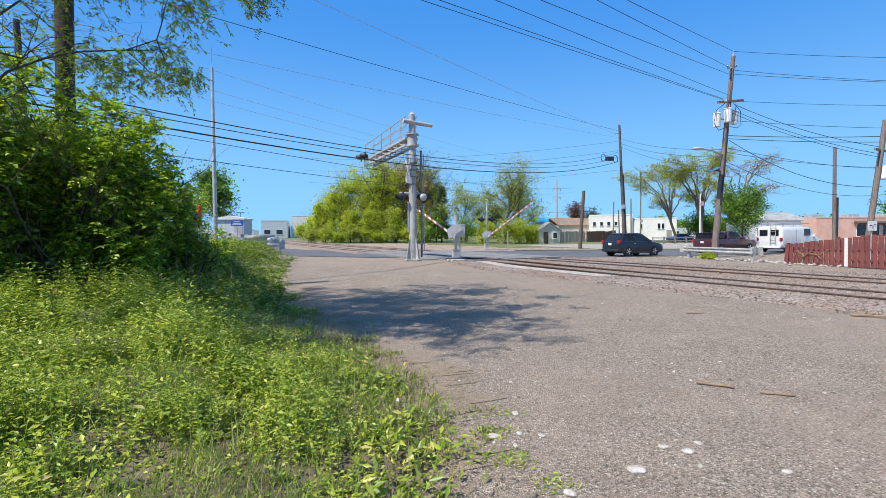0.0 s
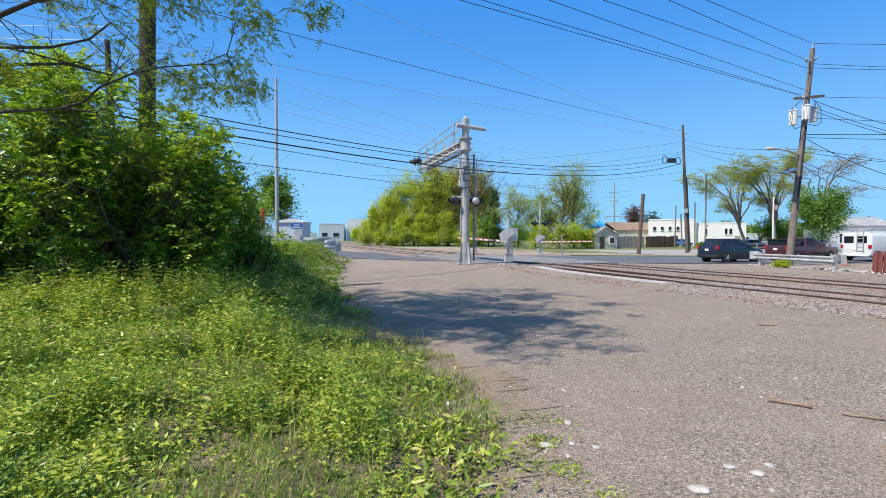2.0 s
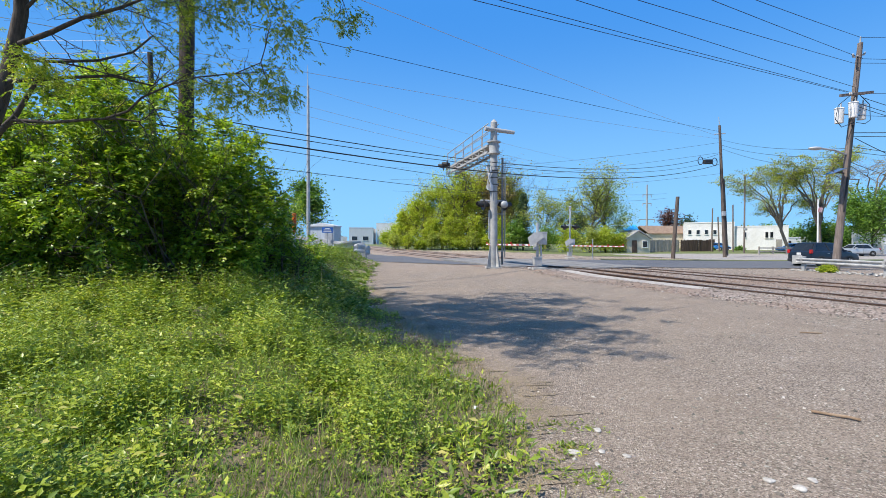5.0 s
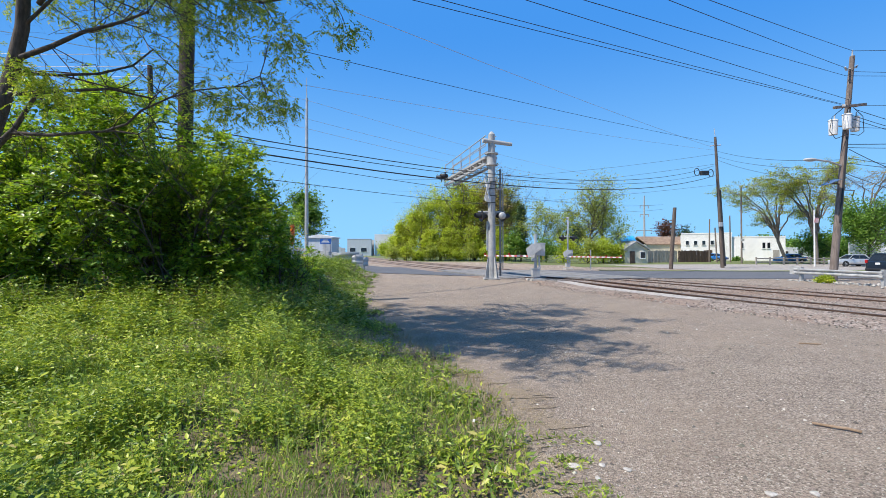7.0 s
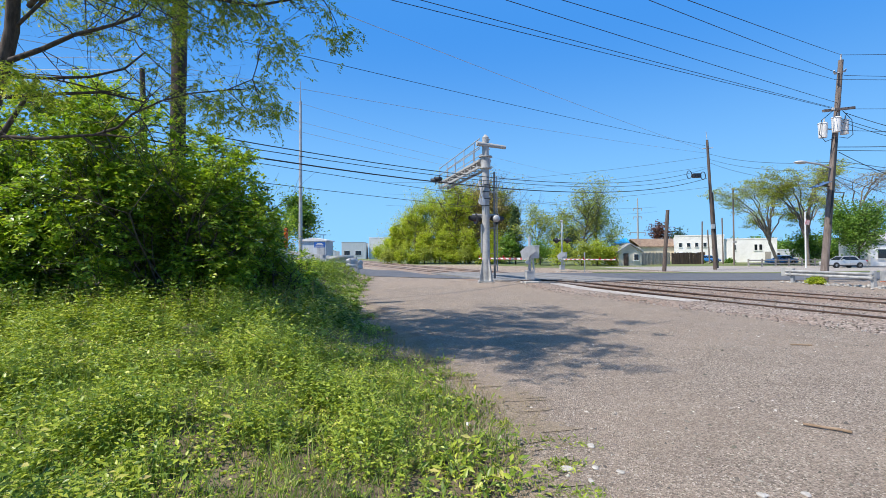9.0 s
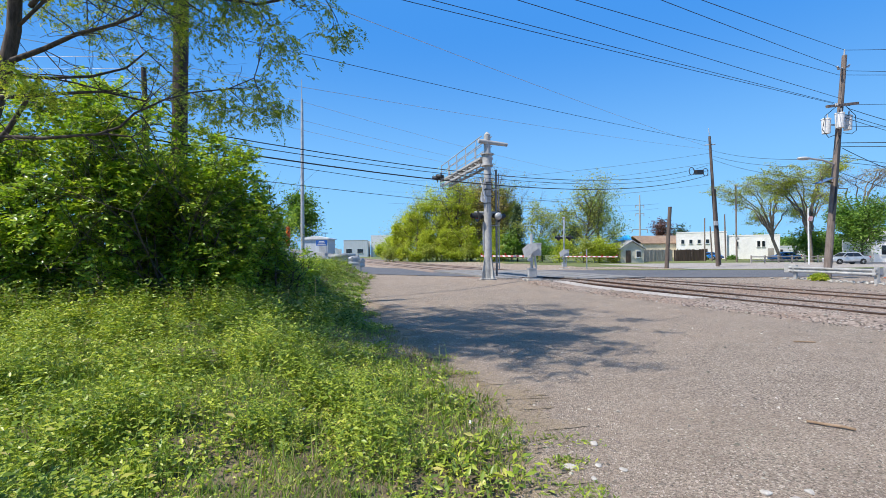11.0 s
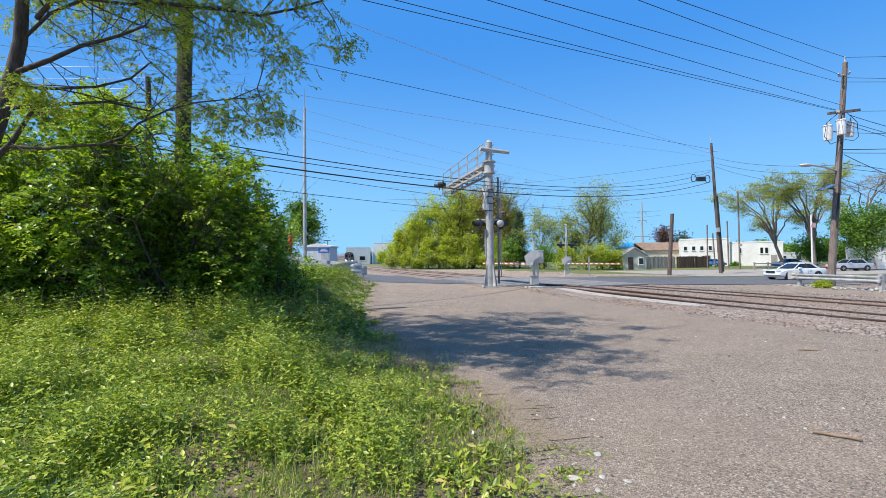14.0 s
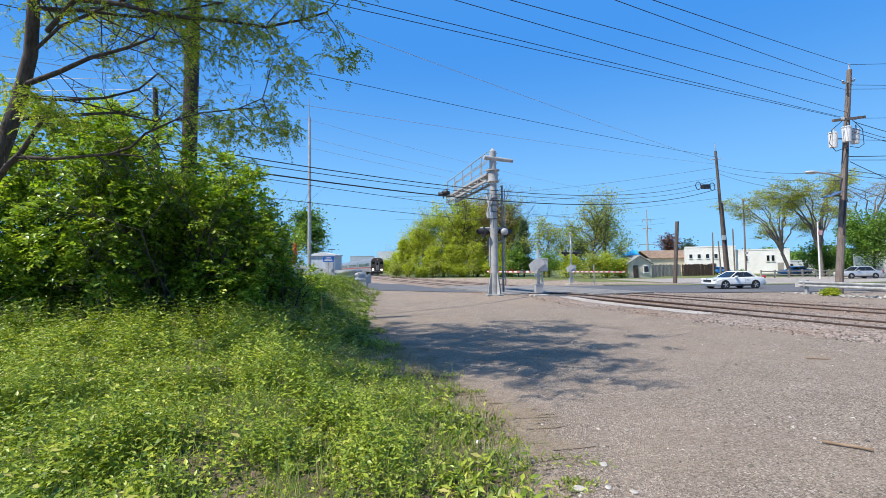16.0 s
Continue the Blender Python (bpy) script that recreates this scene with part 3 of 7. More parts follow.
def railway(offset):
    ob = thing("railway_track", pose(*along(0, offset), 0, 0, 0, TRACK_TURN), "rusty steel rails on worn wooden sleepers", "railway track", "tracks over the crossing")
    for side in (-0.7525, 0.7525):
        sh = Shape()
        rings = []
        for s in (-24, -10, 0, 10, 20, 40, 60, 85, 110, 140, 170):
            z = float(land(*along(s, offset)))
            rings.append([(s, side + x, zz + z) for x, zz in rail_profile(-0.03)])
        sh.loft(rings)
        part("rail", sh, RUST, ob)
        sh = Shape()
        rings = []
        for s in (-24, -10, 0, 10, 20, 40, 60, 85, 110, 140, 170):
            z = float(land(*along(s, offset))) + 0.097
            rings.append([(s, side - 0.033, z), (s, side + 0.033, z), (s, side + 0.03, z + 0.006), (s, side - 0.03, z + 0.006)])
        sh.loft(rings)
        part("rail_head", sh, RAILTOP, ob, "worn shiny rail head")
    sh = Shape().box((0.23, 2.6, 0.16), (0, 0, 0), bevel=0.012)
    bm = sh.bm
    me = bpy.data.meshes.new("sleeper")
    bm.to_mesh(me)
    bm.free()
    me.materials.append(TIE)
    rg = random.Random(int(offset * 10) + 5)
    for k in range(78):
        s = -23 + k * 0.53
        if 12.5 < s < 28:
            continue
        t = new("sleeper", me)
        t.parent = ob
        t.matrix_basis = pose(s + rg.uniform(-0.03, 0.03), rg.uniform(-0.05, 0.05), -0.062 + rg.uniform(-0.02, 0.01), 0, 0, rg.uniform(-1.5, 1.5))
    return ob


railway(0.0)
railway(4.23)


def crossing_panels(offset, s0, s1):
    ob = thing("crossing_surface", pose(*along(0, offset), 0, 0, 0, TRACK_TURN), "pale concrete crossing panels between and beside the rails", "crossing panel", "crossing panels")
    for o, w in ((-1.5, 1.25), (0.0, 1.2), (1.5, 1.25)):
        s = s0
        while s < s1:
            z = float(land(*along(s + 1.2, offset)))
            part("panel", Shape().box((2.38, w, 0.16), (s + 1.2, -o, z + 0.055), bevel=0.015), PANEL, ob)
            s += 2.4


crossing_panels(0.0, 14.4, 27)
crossing_panels(4.23, 12.0, 26)
band("concrete_strip", [tuple(along(16.0, -0.85)), tuple(along(1.0, -0.85))], 0.9, 0.06, STRIP, "pale dusty concrete strip along the near rail")

# ---- level crossing signals ----


def flasher(parent, at, rz, name="signal_light"):
    """A round black backing with a hooded lamp; it faces along its -y."""
    m = pose(*at, 0, 0, rz)
    back = part(name, Shape().rod((0, 0.02, 0), (0, -0.015, 0), 0.3, 0.3, 28).rod((0, 0.2, 0), (0, 0.02, 0), 0.1, 0.16, 16), BLACK, parent, "black round signal with red lens", True, m)
    part("lens", Shape().rod((0, -0.016, 0), (0, -0.035, 0), 0.145, 0.14, 24), REDLENS, back, "dark red lens")
    hood = Shape()
    rings = []
    for k, (y, cut) in enumerate(((-0.015, 1.0), (-0.2, 1.0), (-0.36, 0.72))):
        a0 = math.pi / 2
        pts = [(0.165 * math.cos(a0 + a), y, 0.165 * math.sin(a0 + a)) for a in np.linspace(-2.4 * cut, 2.4 * cut, 15)]
        inn = [(0.15 * math.cos(a0 + a), y, 0.15 * math.sin(a0 + a)) for a in np.linspace(2.4 * cut, -2.4 * cut, 15)]
        rings.append(pts + inn)
    hood.loft(rings)
    part("hood", hood, BLACK, back, "black sun hood")
    return back


def crossbuck(parent, at, rz):
    m = pose(*at, 0, 0, rz)
    ob = part("crossbuck_board", Shape().box((1.22, 0.02, 0.2), (0, 0, 0), 0, 45, 0, 0.004), WHITE, parent, "white crossbuck board", False, m)
    part("crossbuck_board", Shape().box((1.22, 0.02, 0.2), (0, -0.024, 0), 0, -45, 0, 0.004), WHITE, parent, "white crossbuck board", False, m)
    return ob


def cantilever():
    bx, by = 2.68, 25.47
    z0 = float(land(bx, by))
    yaw = math.degrees(math.atan2(7.9, -2.15))      # the arm's way over the road
    ob = thing("cantilever_signal", pose(bx, by, z0), "grey steel cantilever mast with walkway arm and black crossing lights", "crossing signal")
    part("mast", Shape().rod((0, 0, 0.03), (0, 0, 8.0), 0.225, 0.185, 28).rod((0, 0, 8.0), (0, 0, 8.16), 0.19, 0.06, 28), GALV, ob, "tapering galvanised steel mast", True)
    part("base_plate", Shape().box((0.85, 0.85, 0.05), (0, 0, 0.07), bevel=0.01), GALV, ob)
    part("foundation", Shape().rod((0, 0, -0.3), (0, 0, 0.04), 0.5, 0.48, 24), CONCRETE, ob, "round concrete foundation", True)
    for a in range(4):
        c, s = math.cos(a * math.pi / 2 + 0.6), math.sin(a * math.pi / 2 + 0.6)
        part("gusset", Shape().prism([(0.2, 0.1), (0.46, 0.1), (0.42, 0.45), (0.27, 1.2), (0.2, 1.3)], 0.03, pose(0, 0, 0, 0, 0, math.degrees(math.atan2(s, c)))), GALV, ob, "tapered stiffening fin")
    cr = yaw - 90 + 8
    ca, sa = math.cos(radians(yaw)), math.sin(radians(yaw))
    px, py = -sa, ca
    part("top_beam", Shape().rod((px * 0.55 - ca * 0.1, py * 0.55 - sa * 0.1, 7.62), (-px * 1.15 - ca * 0.1, -py * 1.15 - sa * 0.1, 7.5), 0.13, 0.1, 16), GALV, ob, "round cross tube", True)
    part("collar", Shape().rod((0, 0, 6.3), (0, 0, 6.98), 0.27, 0.27, 24), GALV, ob, "bolted clamp collar", True)
    part("collar", Shape().rod((0, 0, 6.9), (0, 0, 6.96), 0.37, 0.37, 24), GALV, ob)
    part("collar", Shape().rod((0, 0, 6.28), (0, 0, 6.34), 0.34, 0.34, 24), GALV, ob)
    arm = part("arm", Shape().box((0.1, 0.1, 0.1), (0.3, 0, 6.2)), GALV, ob, "truss walkway arm", False, pose(0, 0, 0.4, 0, 0, yaw))
    L = 8.4
    for o in (-0.33, 0.33):
        part("chord", Shape().box((L, 0.09, 0.12), (L / 2 + 0.1, o, 6.34)), GALV, arm)
        part("chord", Shape().box((L, 0.09, 0.12), (L / 2 + 0.1, o, 5.98)), GALV, arm)
        for k in range(8):
            x = 0.5 + k * 1.06
            part("strut", Shape().box((0.05, 0.05, 0.34), (x, o, 6.16)), GALV, arm)
            part("strut", Shape().rod((x, o, 6.02), (x + 1.0, o, 6.32), 0.025, 0.025, 6), GALV, arm)
    part("walkway", Shape().box((L, 0.56, 0.03), (L / 2 + 0.1, 0, 6.415)), GALV, arm, "grated walkway")
    for k in range(10):
        part("tread_bar", Shape().box((0.06, 0.58, 0.03), (0.5 + 0.85 * k, 0, 5.95)), GALV, arm)
    for o in (-0.3, 0.3):
        part("handrail", Shape().rod((0.1, o, 7.55), (L, o, 7.42), 0.028, 0.028, 8), GALV, arm)
        part("handrail", Shape().rod((0.1, o, 7.0), (L, o, 6.95), 0.024, 0.024, 8), GALV, arm)
        for k in range(5):
            x = 1.0 + k * (L - 1.05) / 4
            part("rail_post", Shape().rod((x, o, 6.4), (x, o, 7.5), 0.028, 0.028, 8), GALV, arm)
    part("lamp_bracket", Shape().rod((L + 0.02, -0.9, 6.5), (L + 0.02, 0.9, 6.5), 0.045, 0.045, 10), GALV, arm)
    for x, o in ((L - 0.05, 0.62), (L - 0.8, 0.55)):
        flasher(arm, (x, o, 6.52), 262 - yaw)
        flasher(arm, (x, -o + 0.1, 6.52), 82 - yaw)
    # lights on the mast
    part("bracket", Shape().rod((-0.75, -0.12, 3.72), (0.75, 0.12, 3.72), 0.05, 0.05, 10).rod((-0.3, -0.05, 3.72), (0, 0, 3.2), 0.04, 0.04, 8).rod((0.3, 0.05, 3.72), (0, 0, 3.2), 0.04, 0.04, 8), GALV, ob, "pipe bracket of the lamps")
    flasher(ob, (-0.58, -0.1, 3.5), -70)
    flasher(ob, (0.62, 0.1, 3.5), -72)
    flasher(ob, (-0.55, 0.1, 3.5), 112)
    flasher(ob, (0.66, 0.32, 3.5), 112)
    part("bell", Shape().rod((0.56, -0.22, 3.5), (0.52, -0.38, 3.5), 0.2, 0.16, 20).ball((0.52, -0.38, 3.5), 0.16, 16, (1, 0.5, 1)), ALU, ob, "pale round warning bell", True)
    for sgn in (-1, 1):
        part("crossbuck_board", Shape().box((0.2, 0.02, 1.25), (-0.27, 0.02 * sgn - 0.28, 4.95), sgn * 14, 0, 62, 0.004), WHITE, ob, "white crossbuck board seen edge on")
    part("sign_panel", Shape().box((0.42, 0.03, 0.36), (-0.18, -0.26, 4.42), 0, 8, 30, 0.004), WHITE, ob, "small white sign panel")
    for k in range(4):
        part("strap", Shape().rod((0, 0, 4.2 + k * 0.38), (0, 0, 4.24 + k * 0.38), 0.235, 0.235, 20), BLACK, ob, "dark fixing strap")
    part("conduit", Shape().path([(0.5, 0.15, 0.2), (0.5, 0.15, 6.1)], 0.06, 10), DARKSTEEL, ob, "dark upright conduit")
    part("conduit", Shape().path([(0.64, 0.15, 0.6), (0.64, 0.15, 5.9)], 0.03, 8), GALV, ob, "thin upright conduit")
    part("conduit", Shape().path([(-0.26, -0.1, 1.6), (-0.26, -0.1, 3.2)], 0.035, 8), ALU, ob)
    for z in (0.95, 3.0, 5.0):
        part("clamp", Shape().box((0.66, 0.06, 0.05), (0.3, 0.1, z)), GALV, ob)
    part("ladder_rung", Shape().box((0.4, 0.03, 0.03), (0.3, 0.12, 1.6)), GALV, ob)
    return ob


cantilever()
ARM_YAW = math.degrees(math.atan2(0.97, -0.25))


def gate(at, arm_yaw, arm_len, extra=False):
    """A gate machine on a post; returns the thing and its arm part."""
    z0 = float(land(*at))
    ob = thing("crossing_gate", pose(*at, z0, 0, 0, 0), "silver gate machine with red and white striped arm", "crossing gate", "crossing gates")
    part("foundation", Shape().box((0.75, 0.75, 0.3), (0, 0, -0.04), 0, 0, 12, 0.03), CONCRETE, ob, "rough pale concrete footing")
    part("junction_box", Shape().box((0.42, 0.3, 0.42), (0, 0, 0.42), 0, 0, 10, 0.02).box((0.46, 0.34, 0.05), (0, 0, 0.64), 0, 0, 10), ALU, ob, "silver base box")
    part("post", Shape().rod((0, 0, 0.2), (0, 0, 2.45 if not extra else 5.1), 0.075, 0.07, 16), ALU, ob, "round silver post", True)
    part("machine", Shape().box((0.5, 0.42, 0.62), (0.22, 0.0, 1.62), 0, 0, arm_yaw + 75, 0.03).box((0.54, 0.46, 0.05), (0.22, 0, 1.95), 0, 0, arm_yaw + 75, 0.01), ALU, ob, "silver gate mechanism housing")
    part("counterweight", Shape().prism([(-0.42, 0.05), (-0.1, 0.32), (0.3, 0.3), (0.38, 0.05), (0.05, -0.2), (-0.3, -0.42)], 0.09, pose(-0.12, -0.28, 1.62, 0, 0, -8)), ALU, ob, "angled silver counterweight plate")
    part("bracket", Shape().rod((-0.12, -0.2, 1.1), (-0.12, 0.1, 1.1), 0.09, 0.09, 12).rod((0.2, -0.1, 0.6), (0.16, -0.05, 1.35), 0.05, 0.05, 10), ALU, ob)
    part("tag", Shape().box((0.12, 0.02, 0.2), (0.36, -0.2, 1.18)), surf("yellow_tag", (0.6, 0.45, 0.05), (0.7, 0.55, 0.1)), ob, "small yellow tag")
    arm = thing("gate_arm", pose(0, 0, 1.28, 0, 0, arm_yaw), "", "")
    arm.parent = ob
    return ob, arm


def arm_pose(arm_yaw, up):
    return pose(0, 0, 1.28, 0, 0, arm_yaw) @ pose(0, 0, 0, 0, -up, 0)


def striped(arm_parent, length):
    """The arm itself: one mesh of the fibre arm, stripes and lamps on it."""
    arm = part("gate_arm", Shape().prism([(0.25, -0.055), (length, -0.035), (length, 0.035), (0.25, 0.055)], 0.05), WHITE, arm_parent, "white gate arm with red stripes")
    n = int((length - 0.5) / 0.8)
    for k in range(n):
        x = 0.7 + k * 0.8
        part("stripe", Shape().prism([(x, -0.057), (x + 0.36, -0.057), (x + 0.44, 0.057), (x + 0.08, 0.057)], 0.058), REDSTRIPE, arm)
    for x in (length * 0.45, length * 0.75, length - 0.1):
        part("arm_lamp", Shape().box((0.12, 0.06, 0.14), (x, 0, 0.11), bevel=0.015), REDLENS, arm)
    part("arm_clamp", Shape().box((0.5, 0.14, 0.16), (0.15, 0, 0), bevel=0.02), ALU, arm)
    return arm


def make_gate(at, arm_yaw, length, tall):
    ob, dummy = gate(at, arm_yaw, length, tall)
    bpy.data.objects.remove(dummy)
    arm = striped(ob, length)
    arm.matrix_basis = arm_pose(arm_yaw, 0)
    return ob, arm


gate_near, arm_near = make_gate((4.84, 24.21), ARM_YAW, 7.9, False)
gate_far, arm_far = make_gate((12.55, 46.5), ARM_YAW - 180, 8.7, True)
for o, rz in ((-0.55, -72), (0.55, -72)):
    flasher(gate_far, (o, -0.12, 3.15), rz)
for o in (-0.5, 0.62):
    flasher(gate_far, (o, 0.15, 3.15), 108)
part("bracket", Shape().rod((-0.7, 0, 3.3), (0.7, 0, 3.3), 0.04, 0.04, 8), ALU, gate_far)
crossbuck(gate_far, (0.0, -0.12, 4.45), 68)
part("bell", Shape().ball((0, 0, 5.15), 0.17, 12, (1, 1, 0.7)), ALU, gate_far, "bell on the mast top")

# ---- poles ----


def pole(name, base, top, r0, r1, label, material, category="utility pole", group=""):
    z0 = float(land(*base))
    ob = thing(name, pose(*base, z0), label, category, group)
    d = Vector((top[0] - base[0], top[1] - base[1], top[2] - z0))
    sh = Shape()
    rings = []
    rg = random.Random(int(base[0] * 10))
    for k in range(9):
        c = d * (k / 8)
        r = r0 + (r1 - r0) * k / 8
        rings.append([(c.x + r * math.cos(a) * rg.uniform(0.97, 1.03), c.y + r * math.sin(a), c.z - (0.3 if k == 0 else 0)) for a in np.linspace(0, 2 * math.pi, 14, endpoint=False)])
    sh.loft(rings)
    part("shaft", sh, material, ob, "", True)
    return ob, d


P1, P1_TOP = (22.76, 27.03), (24.03, 27.03, 13.18)
P2, P2_TOP = (30.84, 51.0), (30.09, 51.0, 14.48)
pole1, D1 = pole("utility_pole", P1, P1_TOP, 0.21, 0.13, "leaning brown wooden utility pole with transformers and crossarms", POLEWOOD)
pole2, D2 = pole("utility_pole", P2, P2_TOP, 0.2, 0.13, "slightly leaning dark wooden utility pole with cable splice", MIDPOLE)
stub, DS = pole("utility_pole_stub", (23.14, 47.0), (23.58, 47.0, 6.27), 0.2, 0.17, "short cut-off leaning brown wooden pole", MIDPOLE)
thin, DT = pole("steel_pole", (-12.4, 42.0), (-12.4, 42.0, 15.77), 0.19, 0.11, "tall pale grey slim pole behind the bushes", ALU)
part("mast_tip", Shape().rod((-0.02, 0, 15.4), (-0.03, 0, 17.4), 0.045, 0.02, 8), GALV, thin)
big, DB = pole("utility_pole", (-7.6, 13.5), (-7.48, 13.5, 10.1), 0.215, 0.195, "dark weathered wooden pole standing in the bushes", DARKPOLE)
small, DM = pole("utility_pole", (-16.1, 26.0), (-16.55, 26.0, 12.2), 0.17, 0.13, "thin leaning dark wooden pole behind the bushes", DARKPOLE)
far_light, DL = pole("lamp_post", (45.2, 70.0), (45.2, 70.0, 11.7), 0.13, 0.1, "tall plain slim post by the white building", POLEWOOD, "lamp post")
flag, DF = pole("lamp_post", (45.0, 56.0), (45.0, 56.0, 6.9), 0.09, 0.08, "white painted post beside the road", WHITE, "lamp post")

# ---- vegetation by the camera ----
SHRUBS = [(-5.55, 13.0, 4.5, 1.4), (-7.3, 12.6, 5.6, 1.75), (-9.2, 12.4, 6.4, 1.9), (-11.5, 12.3, 6.3, 2.1), (-14.2, 12.8, 5.6, 2.4), (-17.3, 13.5, 5.6, 2.6), (-8.6, 15.4, 4.9, 2.1), (-4.85, 13.6, 1.8, 0.75), (-5.0, 15.8, 1.1, 0.8)]


def shrub(x, y, h, w, seed):
    """Stems from the ground and a ragged crown of arching leafy sprays."""
    rng = np.random.default_rng(seed)
    z0 = float(land(x, y))
    ob = thing("shrub", pose(x, y, z0), "tall dense green shrub with broad glossy leaves", "shrub", "shrubs along the verge")
    segs, tips = [], []
    for k in range(9):
        a = rng.uniform(0, 2 * np.pi)
        grow(rng, (0.5 * math.cos(a), 0.5 * math.sin(a), 0), (0.35 * math.cos(a), 0.35 * math.sin(a), 1), h * 0.5, 0.035, 2, 2, 0.4, 0.25, 0.6, tips, segs)
    # boughs: lumps of foliage that the sprays stand out from, with gaps between them
    nb = int(9 + 3 * w * h / 3)
    ub = unit(rng.normal(size=(nb, 3)))
    ub[::3, 2] = -np.abs(ub[::3, 2]) * 0.8 - 0.15
    cb = ub * rng.uniform(0.55, 0.95, (nb, 1)) * np.array([[w, w * 0.95, h * 0.47]])
    m = int(430 * w * h / 9)
    which = rng.integers(0, nb, m)
    u = unit(rng.normal(size=(m, 3)) + ub[which] * 0.7)
    c = cb[which] + u * rng.uniform(0.25, 1.0, (m, 1)) ** 0.5 * np.array([[0.36 * w, 0.36 * w, 0.17 * h]])
    shoot = rng.random(m) < 0.07
    c = c + np.array([[0, 0, h * 0.52]])
    base = np.repeat(c, 5, 0)
    way = np.repeat(u * np.array([[1, 1, 0.6]]) + np.array([[0, 0, 0.35]]) + shoot[:, None] * np.array([[0, 0, 1.6]]), 5, 0) + rng.normal(size=(m * 5, 3)) * 0.55
    ln = np.repeat(np.where(shoot, 0.85, 0.48), 5)[:, None]
    keep = base[:, 2] > (0.4 if h > 3 else 0.1) + 0.5 * rng.uniform(0, 1, len(base)) - 0.3 * (h < 3)
    v, f, e = sprays(rng, base[keep], way[keep], ln[keep], 12, 0.108, 0.56, 0.4)
    segs += [(q[0], q[1], 0.006, 0.005) for q in e[::3]] + [(q[1], q[2], 0.005, 0.003) for q in e[::3]]
    # leaves deep inside
    n = int(420 * w * h)
    inner = unit(rng.normal(size=(n, 3))) * rng.uniform(0.1, 0.75, (n, 1)) * np.array([[w, w * 0.85, h * 0.42]]) + np.array([[0, 0, h * 0.56]])
    inner = inner[inner[:, 2] > min(0.9, h * 0.3)]
    raw_mesh("crown", *joined((v, f), leaf_geometry(rng, inner, 0.13, 0.5, 0.3, 0.5, 0.6)), LEAF_SHRUB, ob)
    v, q = tube_geometry(segs, 5)
    raw_mesh("stem", v, q, BARK, ob, True)
    return ob


for i, s in enumerate(SHRUBS):
    shrub(*s, 20 + i)


